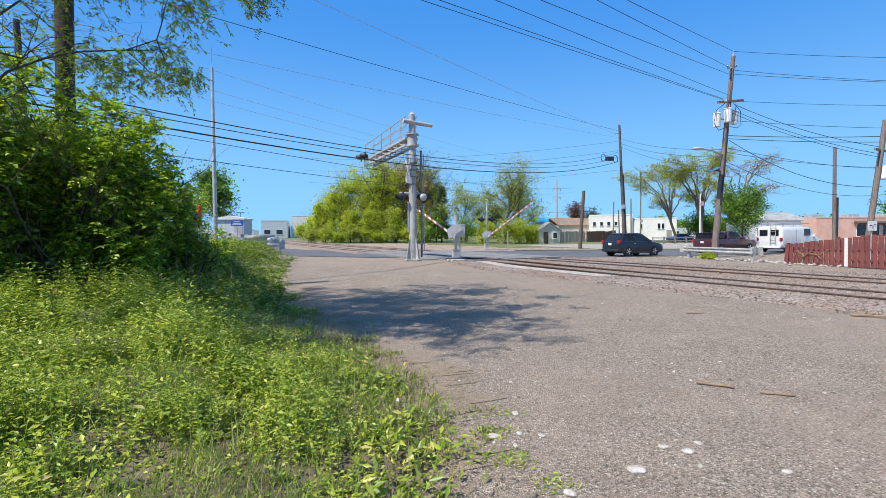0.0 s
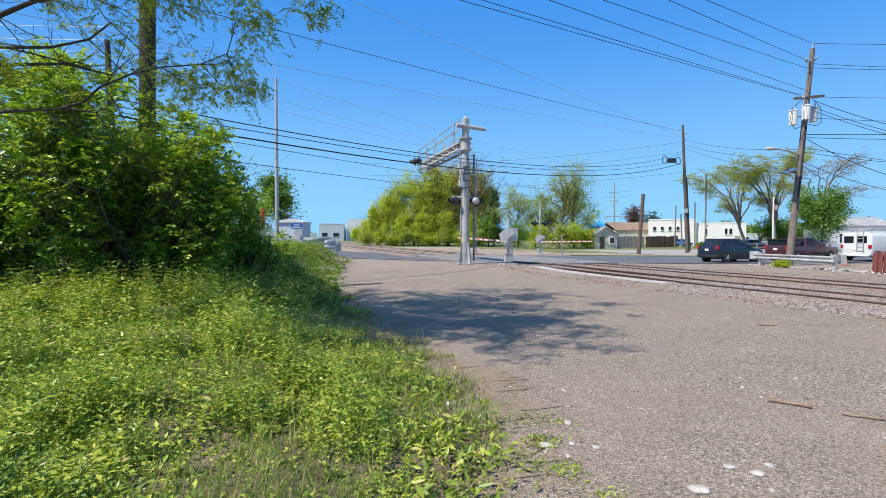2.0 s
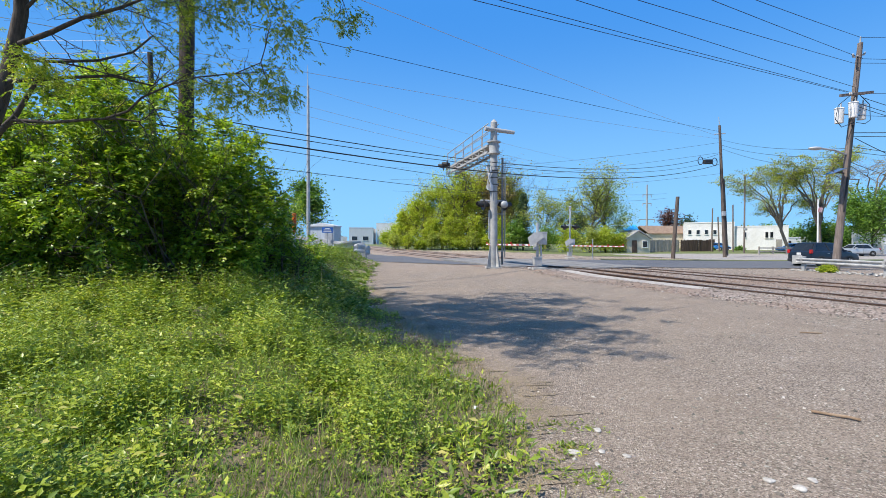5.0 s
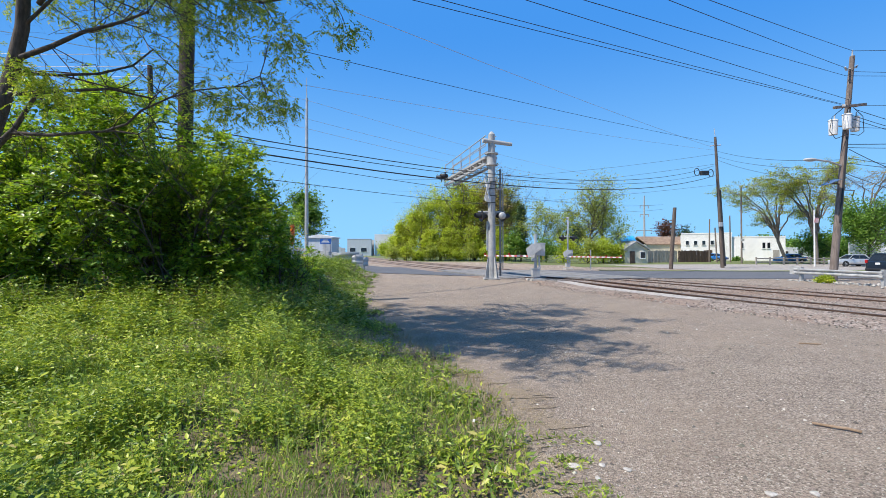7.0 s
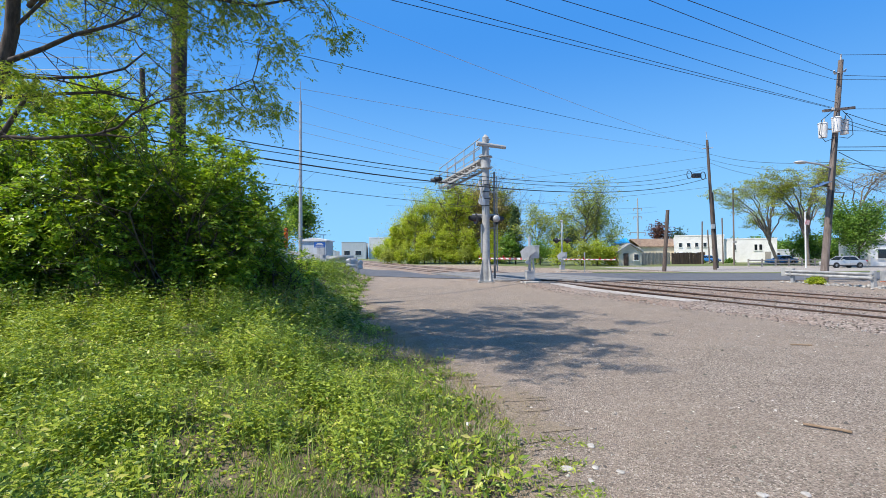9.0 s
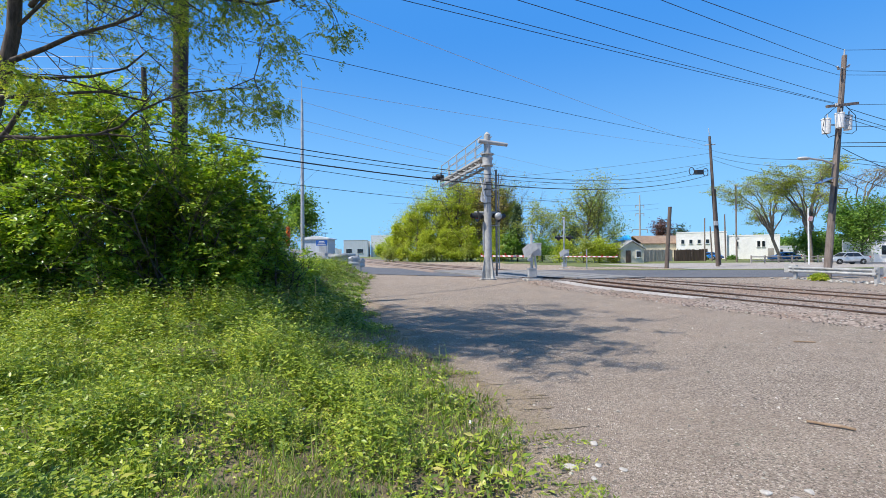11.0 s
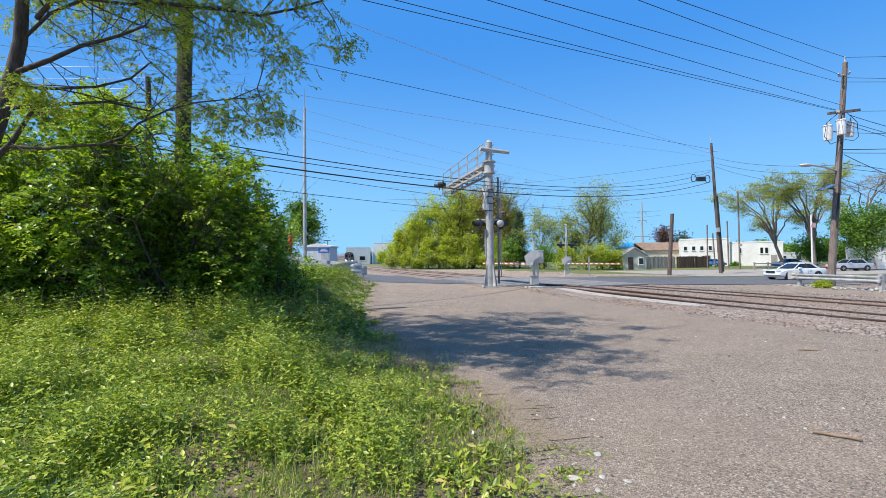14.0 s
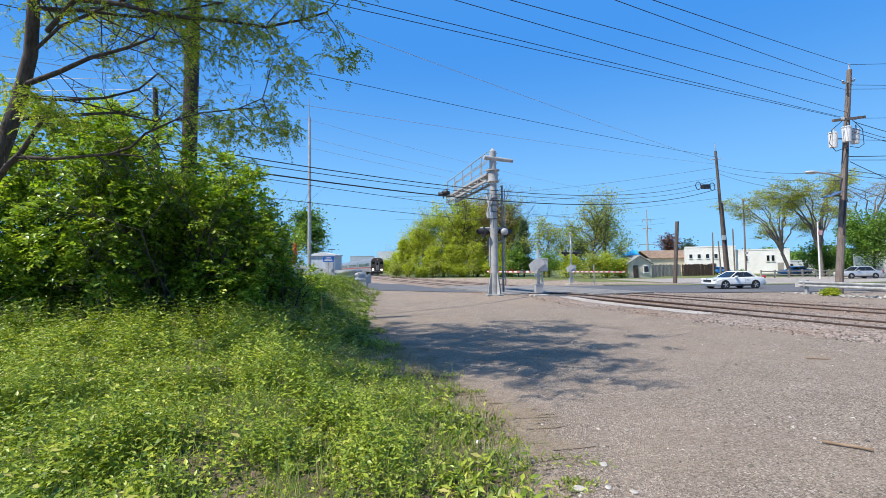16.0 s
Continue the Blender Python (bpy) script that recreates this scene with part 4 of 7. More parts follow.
def locust():
    """A leaning tree left of the view whose limbs hang over it."""
    rng = np.random.default_rng(7)
    bx, by = -8.2, 7.3
    ob = thing("tree", pose(bx, by, float(land(bx, by))), "leaning locust tree with dark bare limbs and fresh feathery leaves", "tree")
    segs, tips = [], []
    p, d = np.zeros(3), unit(np.array([0.3, 0.0, 1.0]))
    limb_at = []
    for i in range(12):
        q = p + d * 0.75
        segs.append((p, q, 0.17 * (1 - 0.06 * i), 0.17 * (1 - 0.06 * (i + 1))))
        limb_at.append(q)
        p, d = q, unit(d + rng.normal(size=3) * np.array([0.05, 0.08, 0.02]))
    for k, (i, e, ln) in enumerate(((5, (0.75, 0.75, 0.35), 2.4), (6, (1, 0.12, 0.3), 2.8), (7, (1, 0.5, 0.25), 3.0), (8, (1, 0.05, 0.3), 3.0), (8, (0.5, 0.95, 0.3), 3.0), (9, (0.9, 0.6, 0.35), 3.0), (9, (0.8, 0.2, 0.4), 2.8), (10, (1, 0.2, 0.5), 2.6), (11, (0.7, 0.6, 0.6), 2.4), (11, (0.4, 0.6, 0.8), 2.2), (9, (-0.8, 0.3, 0.5), 2.4), (7, (-0.3, 0.8, 0.4), 2.4), (10, (0.8, -0.6, 0.2), 2.6), (11, (0.6, -0.9, 0.25), 2.6), (11, (0.95, -0.3, 0.2), 3.0), (11, (0.3, 1.0, 0.3), 3.2), (11, (0.9, 0.5, 0.3), 3.2), (10, (0.2, -1, 0.3), 2.2), (11, (0.3, 1.0, 0.3), 3.8), (11, (0.6, 0.9, 0.25), 3.8), (11, (0.05, 1.0, 0.3), 3.6), (11, (0.85, 0.75, 0.25), 3.6))):
        grow(rng, limb_at[i], e, ln, 0.03, 3, 2, 0.45, 0.05, 0.6, tips, segs)
    # crooked low limbs, bare near the trunk and leafy at their ends
    for line, r0, leafy_from, twig in (
            ([(0.7, 0, 2.3), (1.2, -0.3, 2.65), (1.67, -0.5, 3.01), (1.88, -0.5, 3.22), (2.17, -0.5, 3.68), (2.35, -0.5, 4.0)], 0.062, 4, 0.7),
            ([(1.82, -0.5, 3.16), (2.42, -0.52, 3.12), (3.0, -0.5, 3.17), (3.34, -0.48, 3.19), (3.67, -0.46, 3.15)], 0.03, 9, 0.5),
            ([(3.2, -0.5, 3.18), (3.5, -0.45, 3.3), (3.75, -0.5, 3.49), (4.17, -0.5, 3.68), (4.58, -0.5, 3.79), (5.1, -0.45, 3.86), (5.5, -0.5, 4.0)], 0.02, 3, 0.55),
            ([(1.38, 0, 4.2), (1.68, -0.2, 4.4), (2.15, -0.2, 4.57), (2.68, -0.25, 4.77), (3.24, -0.2, 4.95), (3.65, -0.2, 5.11)], 0.05, 4, 0.8),
            ([(1.7, 0.1, 5.4), (2.4, -0.2, 5.75), (3.18, -0.3, 5.6), (3.87, -0.3, 5.42), (4.3, -0.3, 5.36), (4.9, -0.3, 5.3), (5.45, -0.3, 5.2), (6.0, -0.3, 5.3), (6.4, -0.3, 5.42)], 0.045, 3, 0.7),
            ([(1.3, 0, 3.9), (1.9, 0.4, 4.1), (2.5, 0.6, 4.2), (3.1, 0.8, 4.1)], 0.035, 2, 0.7)):
        for k, (a, b) in enumerate(zip(line, line[1:])):
            n = len(line)
            segs.append((np.array(a), np.array(b), r0 * (1 - 0.8 * k / n), r0 * (1 - 0.8 * (k + 1) / n)))
            if k > 0:
                lt = []
                for _ in range(2):
                    grow(rng, b, (0.6, rng.normal() * 0.6, rng.normal() * 0.6 + 0.1), twig, 0.009, 1, 2, 0.5, 0.02, 0.6, lt, segs)
                if k >= leafy_from:
                    tips += lt * 5
    v, q = tube_geometry(segs, 6)
    raw_mesh("trunk", v, q, BARK, ob, True)
    tips = np.array(tips)
    keep = rng.random(len(tips)) < 0.9
    tips = tips[keep]
    # tufts of feather leaves: leaflets in two rows on drooping stalks
    upper = tips[tips[:, 2] > 6.2]
    lower = tips[tips[:, 2] <= 6.2]
    st = []
    for place, nc, per in ((upper, 680, 18), (lower, 190, 9)):
        cl = place[rng.integers(0, len(place), nc)]
        st.append((cl[:, None] + rng.normal(size=(nc, per, 3)) * np.array([0.13, 0.13, 0.09])).reshape(-1, 3))
    st = np.concatenate(st)
    m = len(st)
    dr = unit(rng.normal(size=(m, 3)) * np.array([1, 1, 0.45]) + np.array([0, 0, -0.35]))
    v, f, _e = sprays(rng, st, dr, 0.22, 17, 0.047, 0.42, 0.3)
    raw_mesh("crown", v, f, LEAF_LOCUST, ob)


locust()

# ---- low growth ----


def patch_points(rng, n, x0, x1, y0, y1, test):
    x, y = rng.uniform(x0, x1, n), rng.uniform(y0, y1, n)
    k = test(x, y)
    x, y = x[k], y[k]
    return np.stack([x, y, land(x, y)], 1)


def fbm(x, y, s, seed):
    return np.array([noise.fractal(Vector((a * s + seed, b * s, seed * 1.7)), 1.0, 2.0, 3) for a, b in zip(x, y)])


def stem_plants(rng, Q, hgt, size, nodes):
    """Leaning stems with crossed pairs of leaves, the largest in the middle."""
    n = len(Q)
    lean = rng.normal(size=(n, 2)) * 0.22
    k = (np.arange(nodes) + 1) / nodes
    z = hgt[:, None] * k
    P = np.stack([Q[:, :1] + lean[:, :1] * z, Q[:, 1:2] + lean[:, 1:] * z, Q[:, 2:] + z], -1)
    a0 = rng.uniform(0, 2 * np.pi, (n, 1)) + np.arange(nodes)[None, :] * np.pi / 2 + rng.normal(size=(n, nodes)) * 0.3
    shape = size[:, None] * (0.75 + 0.5 * np.sin(np.pi * k))[None, :]
    pieces = []
    for turn in (0.0, np.pi):
        d = np.stack([np.cos(a0 + turn), np.sin(a0 + turn), 0.35 * k[None, :] + rng.normal(size=(n, nodes)) * 0.28], -1)
        nrm = np.array([0, 0, 1.0]) + rng.normal(size=(n, nodes, 3)) * 0.28
        pieces.append(oriented_leaves(rng, P.reshape(-1, 3), d.reshape(-1, 3), nrm.reshape(-1, 3), shape.reshape(-1, 1), 0.46))
    s = np.array([[0.0025, 0, 0]])
    pieces.append((np.stack([Q - s, Q + s, P[:, -1]], 1).reshape(-1, 3), np.arange(3 * n).reshape(-1, 3)))
    return joined(*pieces)


def low_growth():
    rng = np.random.default_rng(11)

    def density(p, s, seed, lo, hi):
        f = fbm(p[:, 0], p[:, 1], s, seed)
        edge = np.interp(p[:, 1], VERGE_Y, VERGE_X) + 0.3 * np.sin(p[:, 1] * 2.1) - p[:, 0]
        return (rng.random(len(p)) < np.clip((f - lo) / (hi - lo), 0.16, 1) * np.clip(0.25 + edge * 0.75, 0, 1))

    inside = lambda x, y: (np.interp(y, VERGE_Y, VERGE_X) + 0.35 > x) & (np.abs(x) < 1.3 * y + 2.0)
    # blades, thinning with distance
    P = np.concatenate([patch_points(rng, 46000, -6, 1.0, 1.6, 5.5, inside), patch_points(rng, 32000, -13, 1.0, 5.0, 11.5, inside), patch_points(rng, 26000, -9, 0, 11.0, 24, inside), patch_points(rng, 9000, -11, -3, 24, 38, inside)])
    P = P[density(P, 1.1, 2.0, -0.4, 0.3)]
    far = np.clip(P[:, 1] / 8, 0.7, 2.2)
    v, f = blade_geometry(rng, P, 0.16, 0.007, 0.6)
    w = blade_geometry(rng, P[rng.random(len(P)) < 0.16], 0.34, 0.005, 0.45)
    ob = raw_mesh("grass", np.concatenate([v, w[0]]), np.concatenate([f, w[1] + len(v)]), GRASSBLADE)
    tagged(ob, "long fresh green grass blades over the verge", "grass", kind="stuff")
    # upright herbs: pairs of leaves up a leaning stem, in stands of uneven height
    Q = np.concatenate([patch_points(rng, 15000, -6, 0.75, 1.7, 5.5, inside), patch_points(rng, 26000, -13, 0.3, 5.0, 12.5, inside), patch_points(rng, 5200, -11, -1.5, 12, 26, inside), patch_points(rng, 2600, -14, -3, 26, 43, inside)])
    Q = Q[density(Q, 0.9, 9.0, -0.3, 0.12)]
    edge = np.interp(Q[:, 1], VERGE_Y, VERGE_X) - Q[:, 0]
    hgt = rng.uniform(0.09, 0.4, len(Q)) * np.clip(0.3 + edge * 0.4, 0.25, 1.1) * np.clip(0.75 + 2.2 * fbm(Q[:, 0], Q[:, 1], 1.3, 4.0), 0.22, 2.0)
    big = np.clip(rng.lognormal(-3.05, 0.33, len(Q)), 0.024, 0.066) * np.clip(Q[:, 1] / 6, 0.85, 1.6) * np.clip(0.6 + edge * 0.25, 0.55, 1.0)
    plants = stem_plants(rng, Q, hgt, big, 7)
    # low creeping leaves that close the ground between the stands
    C = np.concatenate([patch_points(rng, 26000, -6, 0.7, 1.7, 5.5, inside), patch_points(rng, 30000, -13, 0.2, 5.0, 12.5, inside), patch_points(rng, 9000, -14, -2.5, 12.5, 43, inside)])
    C = C[density(C, 1.7, 5.0, -0.35, 0.15)]
    C[:, 2] += rng.uniform(0.015, 0.09, len(C))
    creep = oriented_leaves(rng, C, rng.normal(size=(len(C), 3)) * np.array([1, 1, 0.25]), np.array([0, 0, 1.0]) + rng.normal(size=(len(C), 3)) * 0.3, 0.042 * np.clip(C[:, 1:2] / 6, 0.8, 2.2), 0.62)
    v, f = joined(plants, creep)
    tagged(raw_mesh("herbs", v, f, HERB), "bright green broad-leaved weeds among the grass", "weeds", kind="stuff")
    # taller weeds at the foot of the shrubs and round the corner of the verge
    def corner(x, y):
        e = np.interp(y, VERGE_Y, VERGE_X) - x
        return ((y > 9.5) & (y < 13) & (e > 0.2)) | ((y >= 13) & (e > 0.0) & (e < 4.6))
    R = np.concatenate([patch_points(rng, 5200, -14, -1.5, 9.5, 26, corner), patch_points(rng, 3000, -15, -3.5, 24, 44, corner)])
    R = R[rng.random(len(R)) < np.clip(0.75 - (R[:, 1] - 12) * 0.012, 0.45, 1)]
    e = np.interp(R[:, 1], VERGE_Y, VERGE_X) - R[:, 0]
    hgt = rng.uniform(0.25, 0.85, len(R)) * np.clip(0.25 + e * 0.4, 0.3, 1.1) * np.where(R[:, 1] > 14, 0.6, 1.0)
    # their leaf colour carries part of the shrubs' shade
    v, f = stem_plants(rng, R, hgt, rng.uniform(0.07, 0.12, len(R)), 9)
    tagged(raw_mesh("tall_weeds", v, f, LEAF_WEED_SHADED), "knee-high green weeds under the shrubs, coloured darker for the shrubs' shade", "weeds", kind="stuff")
    # straw among the green and on the dusty margin
    S = np.concatenate([patch_points(rng, 15000, -6, 1.3, 2.0, 9, lambda x, y: np.abs(np.interp(y, VERGE_Y, VERGE_X) - 0.35 - x) < 1.1), patch_points(rng, 5000, -6, 0.5, 2.0, 9, inside)])
    a = rng.uniform(0, np.pi, len(S))
    d = np.stack([np.cos(a), np.sin(a), rng.uniform(-0.05, 0.3, len(S))], 1) * rng.uniform(0.03, 0.16, (len(S), 1))
    s = np.stack([-np.sin(a), np.cos(a), np.zeros(len(S))], 1) * 0.002
    S[:, 2] += 0.012
    v = np.stack([S - s, S + s, S + d], 1).reshape(-1, 3)
    tagged(raw_mesh("straw", v, np.arange(len(v)).reshape(-1, 3), DRYGRASS), "dry straw stalks on the dusty margin", "straw", kind="stuff")
    # dry grey stalks at the foot of the shrubs, dry blades in the margin
    D = patch_points(rng, 600, -16, -3.2, 9.6, 12.2, lambda x, y: np.interp(y, VERGE_Y, VERGE_X) - 0.6 > x)
    v, f = blade_geometry(rng, D, 0.85, 0.012, 0.3)
    M = np.concatenate([patch_points(rng, 15000, -6, 1.0, 2.0, 9.0, lambda x, y: np.abs(np.interp(y, VERGE_Y, VERGE_X) - 0.7 - x) < 1.0), patch_points(rng, 2500, -9, 0, 2.0, 10.0, inside)])
    w = blade_geometry(rng, M, 0.18, 0.0045, 0.9)
    tagged(raw_mesh("dry_stalks", np.concatenate([v, w[0]]), np.concatenate([f, w[1] + len(v)]), DRYGRASS), "dry pale stalks among the weeds", "dry grass", kind="stuff")
    # broad rosettes of leaves on the margin
    c = []
    for x, y, n in ((-0.35, 5.6, 240), (-0.65, 6.3, 260), (-0.2, 5.0, 220), (0.12, 4.6, 160), (0.2, 3.7, 220), (-0.1, 3.4, 200), (0.25, 4.9, 120), (-0.9, 5.2, 200), (-1.2, 6.8, 220), (0.3, 3.2, 180), (0.1, 2.7, 200), (-0.6, 3.9, 200), (-1.0, 7.6, 200)):
        c.append(np.array([[x, y, float(land(x, y)) + 0.015]]) + rng.normal(size=(n, 3)) * np.array([0.2, 0.16, 0.0]) + np.array([0, 0, 1.0]) * rng.uniform(0, 0.12, (n, 1)))
    v, f = leaf_geometry(rng, np.concatenate(c), 0.075, 0.34, -0.2, 0.5, 0.7)
    tagged(raw_mesh("broad_weeds", v, f, HERB), "broad-leaved green rosettes along the gravel edge", "weeds", kind="stuff")
    # tufts out on the gravel
    c = []
    for x, y, n in ((0.97, 3.55, 160), (1.0, 3.1, 110), (0.62, 4.4, 160), (1.18, 2.75, 90), (0.75, 3.2, 90), (0.9, 4.0, 60), (0.35, 6.2, 140), (1.25, 3.95, 50), (0.05, 7.2, 100)):
        c.append(np.array([[x, y, 0.005]]) + rng.normal(size=(n, 3)) * np.array([0.09, 0.07, 0.0]))
    v, f = leaf_geometry(rng, np.concatenate(c), 0.042, 0.28, -0.35, 0.5, 0.6)
    tagged(raw_mesh("gravel_weeds", v, f, HERB), "small green weeds growing through the gravel", "weeds", kind="stuff")


low_growth()


def stones(name, pts, sizes, material, label, category, seed, kind="stuff", flat=0.6):
    """Uneven stones: squashed, jittered eight-sided lumps."""
    rng = np.random.default_rng(seed)
    o = np.array([[1, 0, 0], [-1, 0, 0], [0, 1, 0], [0, -1, 0], [0, 0, 1], [0, 0, -1.0]])
    tri = np.array([[0, 2, 4], [2, 1, 4], [1, 3, 4], [3, 0, 4], [2, 0, 5], [1, 2, 5], [3, 1, 5], [0, 3, 5]])
    n = len(pts)
    a = rng.uniform(0, 2 * np.pi, n)
    c, s = np.cos(a)[:, None], np.sin(a)[:, None]
    v = o[None] * rng.uniform(0.6, 1.25, (n, 6, 1)) + rng.normal(size=(n, 6, 3)) * 0.18
    v = np.stack([v[..., 0] * c - v[..., 1] * s * 0.7, v[..., 0] * s + v[..., 1] * c * 0.7, v[..., 2] * flat], -1)
    v = pts[:, None] + v * np.asarray(sizes).reshape(-1, 1, 1) * 0.5
    f = (np.arange(n)[:, None, None] * 6 + tri[None]).reshape(-1, 3)
    return tagged(raw_mesh(name, v.reshape(-1, 3), f, material), label, category, kind=kind)


def gravel():
    rng = np.random.default_rng(5)
    on = lambda x, y: (np.interp(y, VERGE_Y, VERGE_X) - 0.25 < x) & (np.abs(x) < 1.35 * y + 1.5)
    a = patch_points(rng, 16000, -0.5, 6.5, 2.0, 5.0, on)
    b = patch_points(rng, 16000, -2.5, 11, 5.0, 10.0, on)
    c = patch_points(rng, 9000, -4, 13, 10, 20, lambda x, y: on(x, y) & (x < 8.0 - 0.32 * (y - 15)))
    p = np.concatenate([a, b, c])
    sz = 0.009 + rng.pareto(2.9, len(p)) * 0.009
    sz = np.clip(sz * np.clip(p[:, 1] / 6, 0.9, 1.8), 0.007, 0.06)
    stones("loose_gravel", p, sz, CHIPS, "loose grey and whitish gravel chips", "gravel", 6)
    s, o = rng.uniform(-14, 22, 16000), rng.uniform(-3.6, 7.6, 16000)
    q = TRACK_AT + s[:, None] * TRACK_DIR + o[:, None] * TRACK_SIDE
    keep = ~((s > 13.5) & (s < 31)) & (np.abs(np.abs(o) - 0.75) > 0.1) & (np.abs(np.abs(o - 4.23) - 0.75) > 0.1)
    q, o = q[keep], o[keep]
    q = np.stack([q[:, 0], q[:, 1], land(q[:, 0], q[:, 1]) + 0.055], 1)
    stones("ballast_stone", q, rng.uniform(0.03, 0.085, len(q)), surf_ballast, "angular brown-grey ballast stones along the tracks", "ballast", 8)
    # white stones lining the far side of the tracks
    n = 240
    t = rng.uniform(0, 1, n)
    e = np.stack([20.2 + 0.9 * t + rng.normal(size=n) * 0.5, 27.3 - 9.5 * t + rng.normal(size=n) * 0.25], 1)
    e = np.stack([e[:, 0] + 0.6, e[:, 1], land(e[:, 0], e[:, 1]) + 0.03], 1)
    stones("edging_stone", e, rng.uniform(0.08, 0.3, n), CONCRETE, "pale edging stones and rubble beside the guardrail", "stones", 9)


surf_ballast = leafy("ballast_stones", [(0.0, (0.12, 0.1, 0.09)), (0.6, (0.26, 0.22, 0.2)), (1.0, (0.45, 0.42, 0.4))], 0.9, 0.0)
gravel()


def single_stone(x, y, s, seed, label="pale flat stone on the gravel"):
    rng = np.random.default_rng(seed)
    sh = Shape()
    bmesh.ops.create_icosphere(sh.bm, subdivisions=2, radius=s / 2)
    k = rng.uniform(0, 6, 3)
    for v in sh.bm.verts:
        v.co *= 1 + 0.22 * math.sin(v.co.x * 30 / s * 0.2 + k[0]) + 0.16 * noise.noise(v.co * (6 / s * 0.3) + Vector(k))
        v.co.z = v.co.z * 0.38
    ob = part("stone", sh, surf("pale_stone", (0.38, 0.35, 0.32), (0.55, 0.52, 0.48), 8, 60, 0.9), None, "", False, pose(x, y, float(land(x, y)) + s * 0.1, 0, 0, rng.uniform(0, 360)))
    return tagged(ob, label, "stone", "stones on the gravel")


for i, (x, y, s) in enumerate(((1.78, 2.8, 0.11), (2.47, 3.08, 0.06), (2.18, 3.08, 0.07), (2.3, 2.98, 0.08), (1.22, 2.62, 0.08), (1.3, 3.9, 0.07), (1.2, 3.5, 0.055), (1.36, 3.43, 0.06), (0.98, 3.48, 0.09), (0.2, 4.2, 0.05), (1.1, 3.3, 0.05), (2.75, 2.6, 0.06))):
    single_stone(x, y, s, 50 + i)


def stick(p, q, r, seed):
    rg = random.Random(seed)
    a, b = Vector(p), Vector(q)
    pts = [a.lerp(b, k / 4) + Vector((rg.uniform(-1, 1), rg.uniform(-1, 1), 0)) * 0.012 for k in range(5)]
    tagged(part("stick", Shape().path([tuple(x) for x in pts], r, 6), surf("dry_wood", (0.2, 0.13, 0.08), (0.34, 0.24, 0.16), 6, 40, 0.9), None, "", True), "dry brown stick lying on the gravel", "stick", "sticks on the gravel")


stick((3.45, 4.32, 0.02), (3.72, 4.12, 0.02), 0.013, 1)
stick((3.85, 3.95, 0.015), (4.1, 3.8, 0.015), 0.01, 2)
stick((9.1, 7.3, 0.02), (9.7, 6.8, 0.05), 0.02, 3)
stick((6.3, 8.2, 0.015), (6.6, 8.1, 0.015), 0.012, 4)
tagged(part("bottle_cap", Shape().rod((0, 0, 0), (0, 0, 0.015), 0.014, 0.015, 14), TARP, None, "", False, pose(-0.55, 4.75, float(land(-0.55, 4.75)) + 0.08, 25, 15, 0)), "small blue plastic cap lying in the grass", "litter")
for i, (x, y) in enumerate(((-1.55, 4.7), (-1.25, 4.2), (0.28, 4.25))):
    tagged(part("paper_scrap", Shape().box((0.04, 0.03, 0.004), (0, 0, 0), 6, 9, 0, 0.0015).box((0.025, 0.03, 0.004), (0.028, 0, 0.007), 0, -35, 0), WHITE, None, "", False, pose(x, y, float(land(x, y)) + 0.06, 12, 8, 40 * i)), "crumpled white paper scrap in the grass", "litter")

# ---- guardrail and fence beyond the tracks ----


def guardrail():
    a, b = Vector((20.86, 26.93, 0)), Vector((21.15, 22.2, 0))
    d = (b - a).normalized()
    ang = math.degrees(math.atan2(d.y, d.x))
    ob = thing("guardrail", pose(a.x, a.y, float(land(a.x, a.y)), 0, 0, ang), "galvanised steel guardrail on grey posts beside the crossing", "guardrail")
    L = (b - a).length
    prof = [(-0.04, 0.42), (0.03, 0.45), (0.03, 0.5), (-0.03, 0.55), (-0.03, 0.6), (0.03, 0.65), (0.03, 0.7), (-0.04, 0.73), (-0.055, 0.72), (0.012, 0.69), (0.012, 0.655), (-0.048, 0.605), (-0.048, 0.545), (0.012, 0.495), (0.012, 0.46), (-0.055, 0.43)]
    sh = Shape()
    sh.loft([[(x, -0.16 - o, z) for o, z in prof] for x in (-0.35, L * 0.5, L + 0.1)])
    part("beam", sh, GALV, ob, "corrugated steel beam", True)
    for x in (0.0, L):
        part("post", Shape().box((0.16, 0.16, 1.15), (x, 0, 0.25), bevel=0.01), GALV, ob, "grey square post")
        part("spacer", Shape().box((0.14, 0.12, 0.34), (x, -0.12, 0.58)), GALV, ob)
    part("end_plate", Shape().box((0.5, 0.03, 0.5), (-0.42, -0.05, 0.62), 0, 0, 28, 0.02), GALV, ob, "bent flared end plate")
    part("end_plate", Shape().box((0.42, 0.03, 0.5), (L + 0.45, 0.0, 0.6), 0, 0, -20, 0.02), GALV, ob, "bent flared end plate")


guardrail()


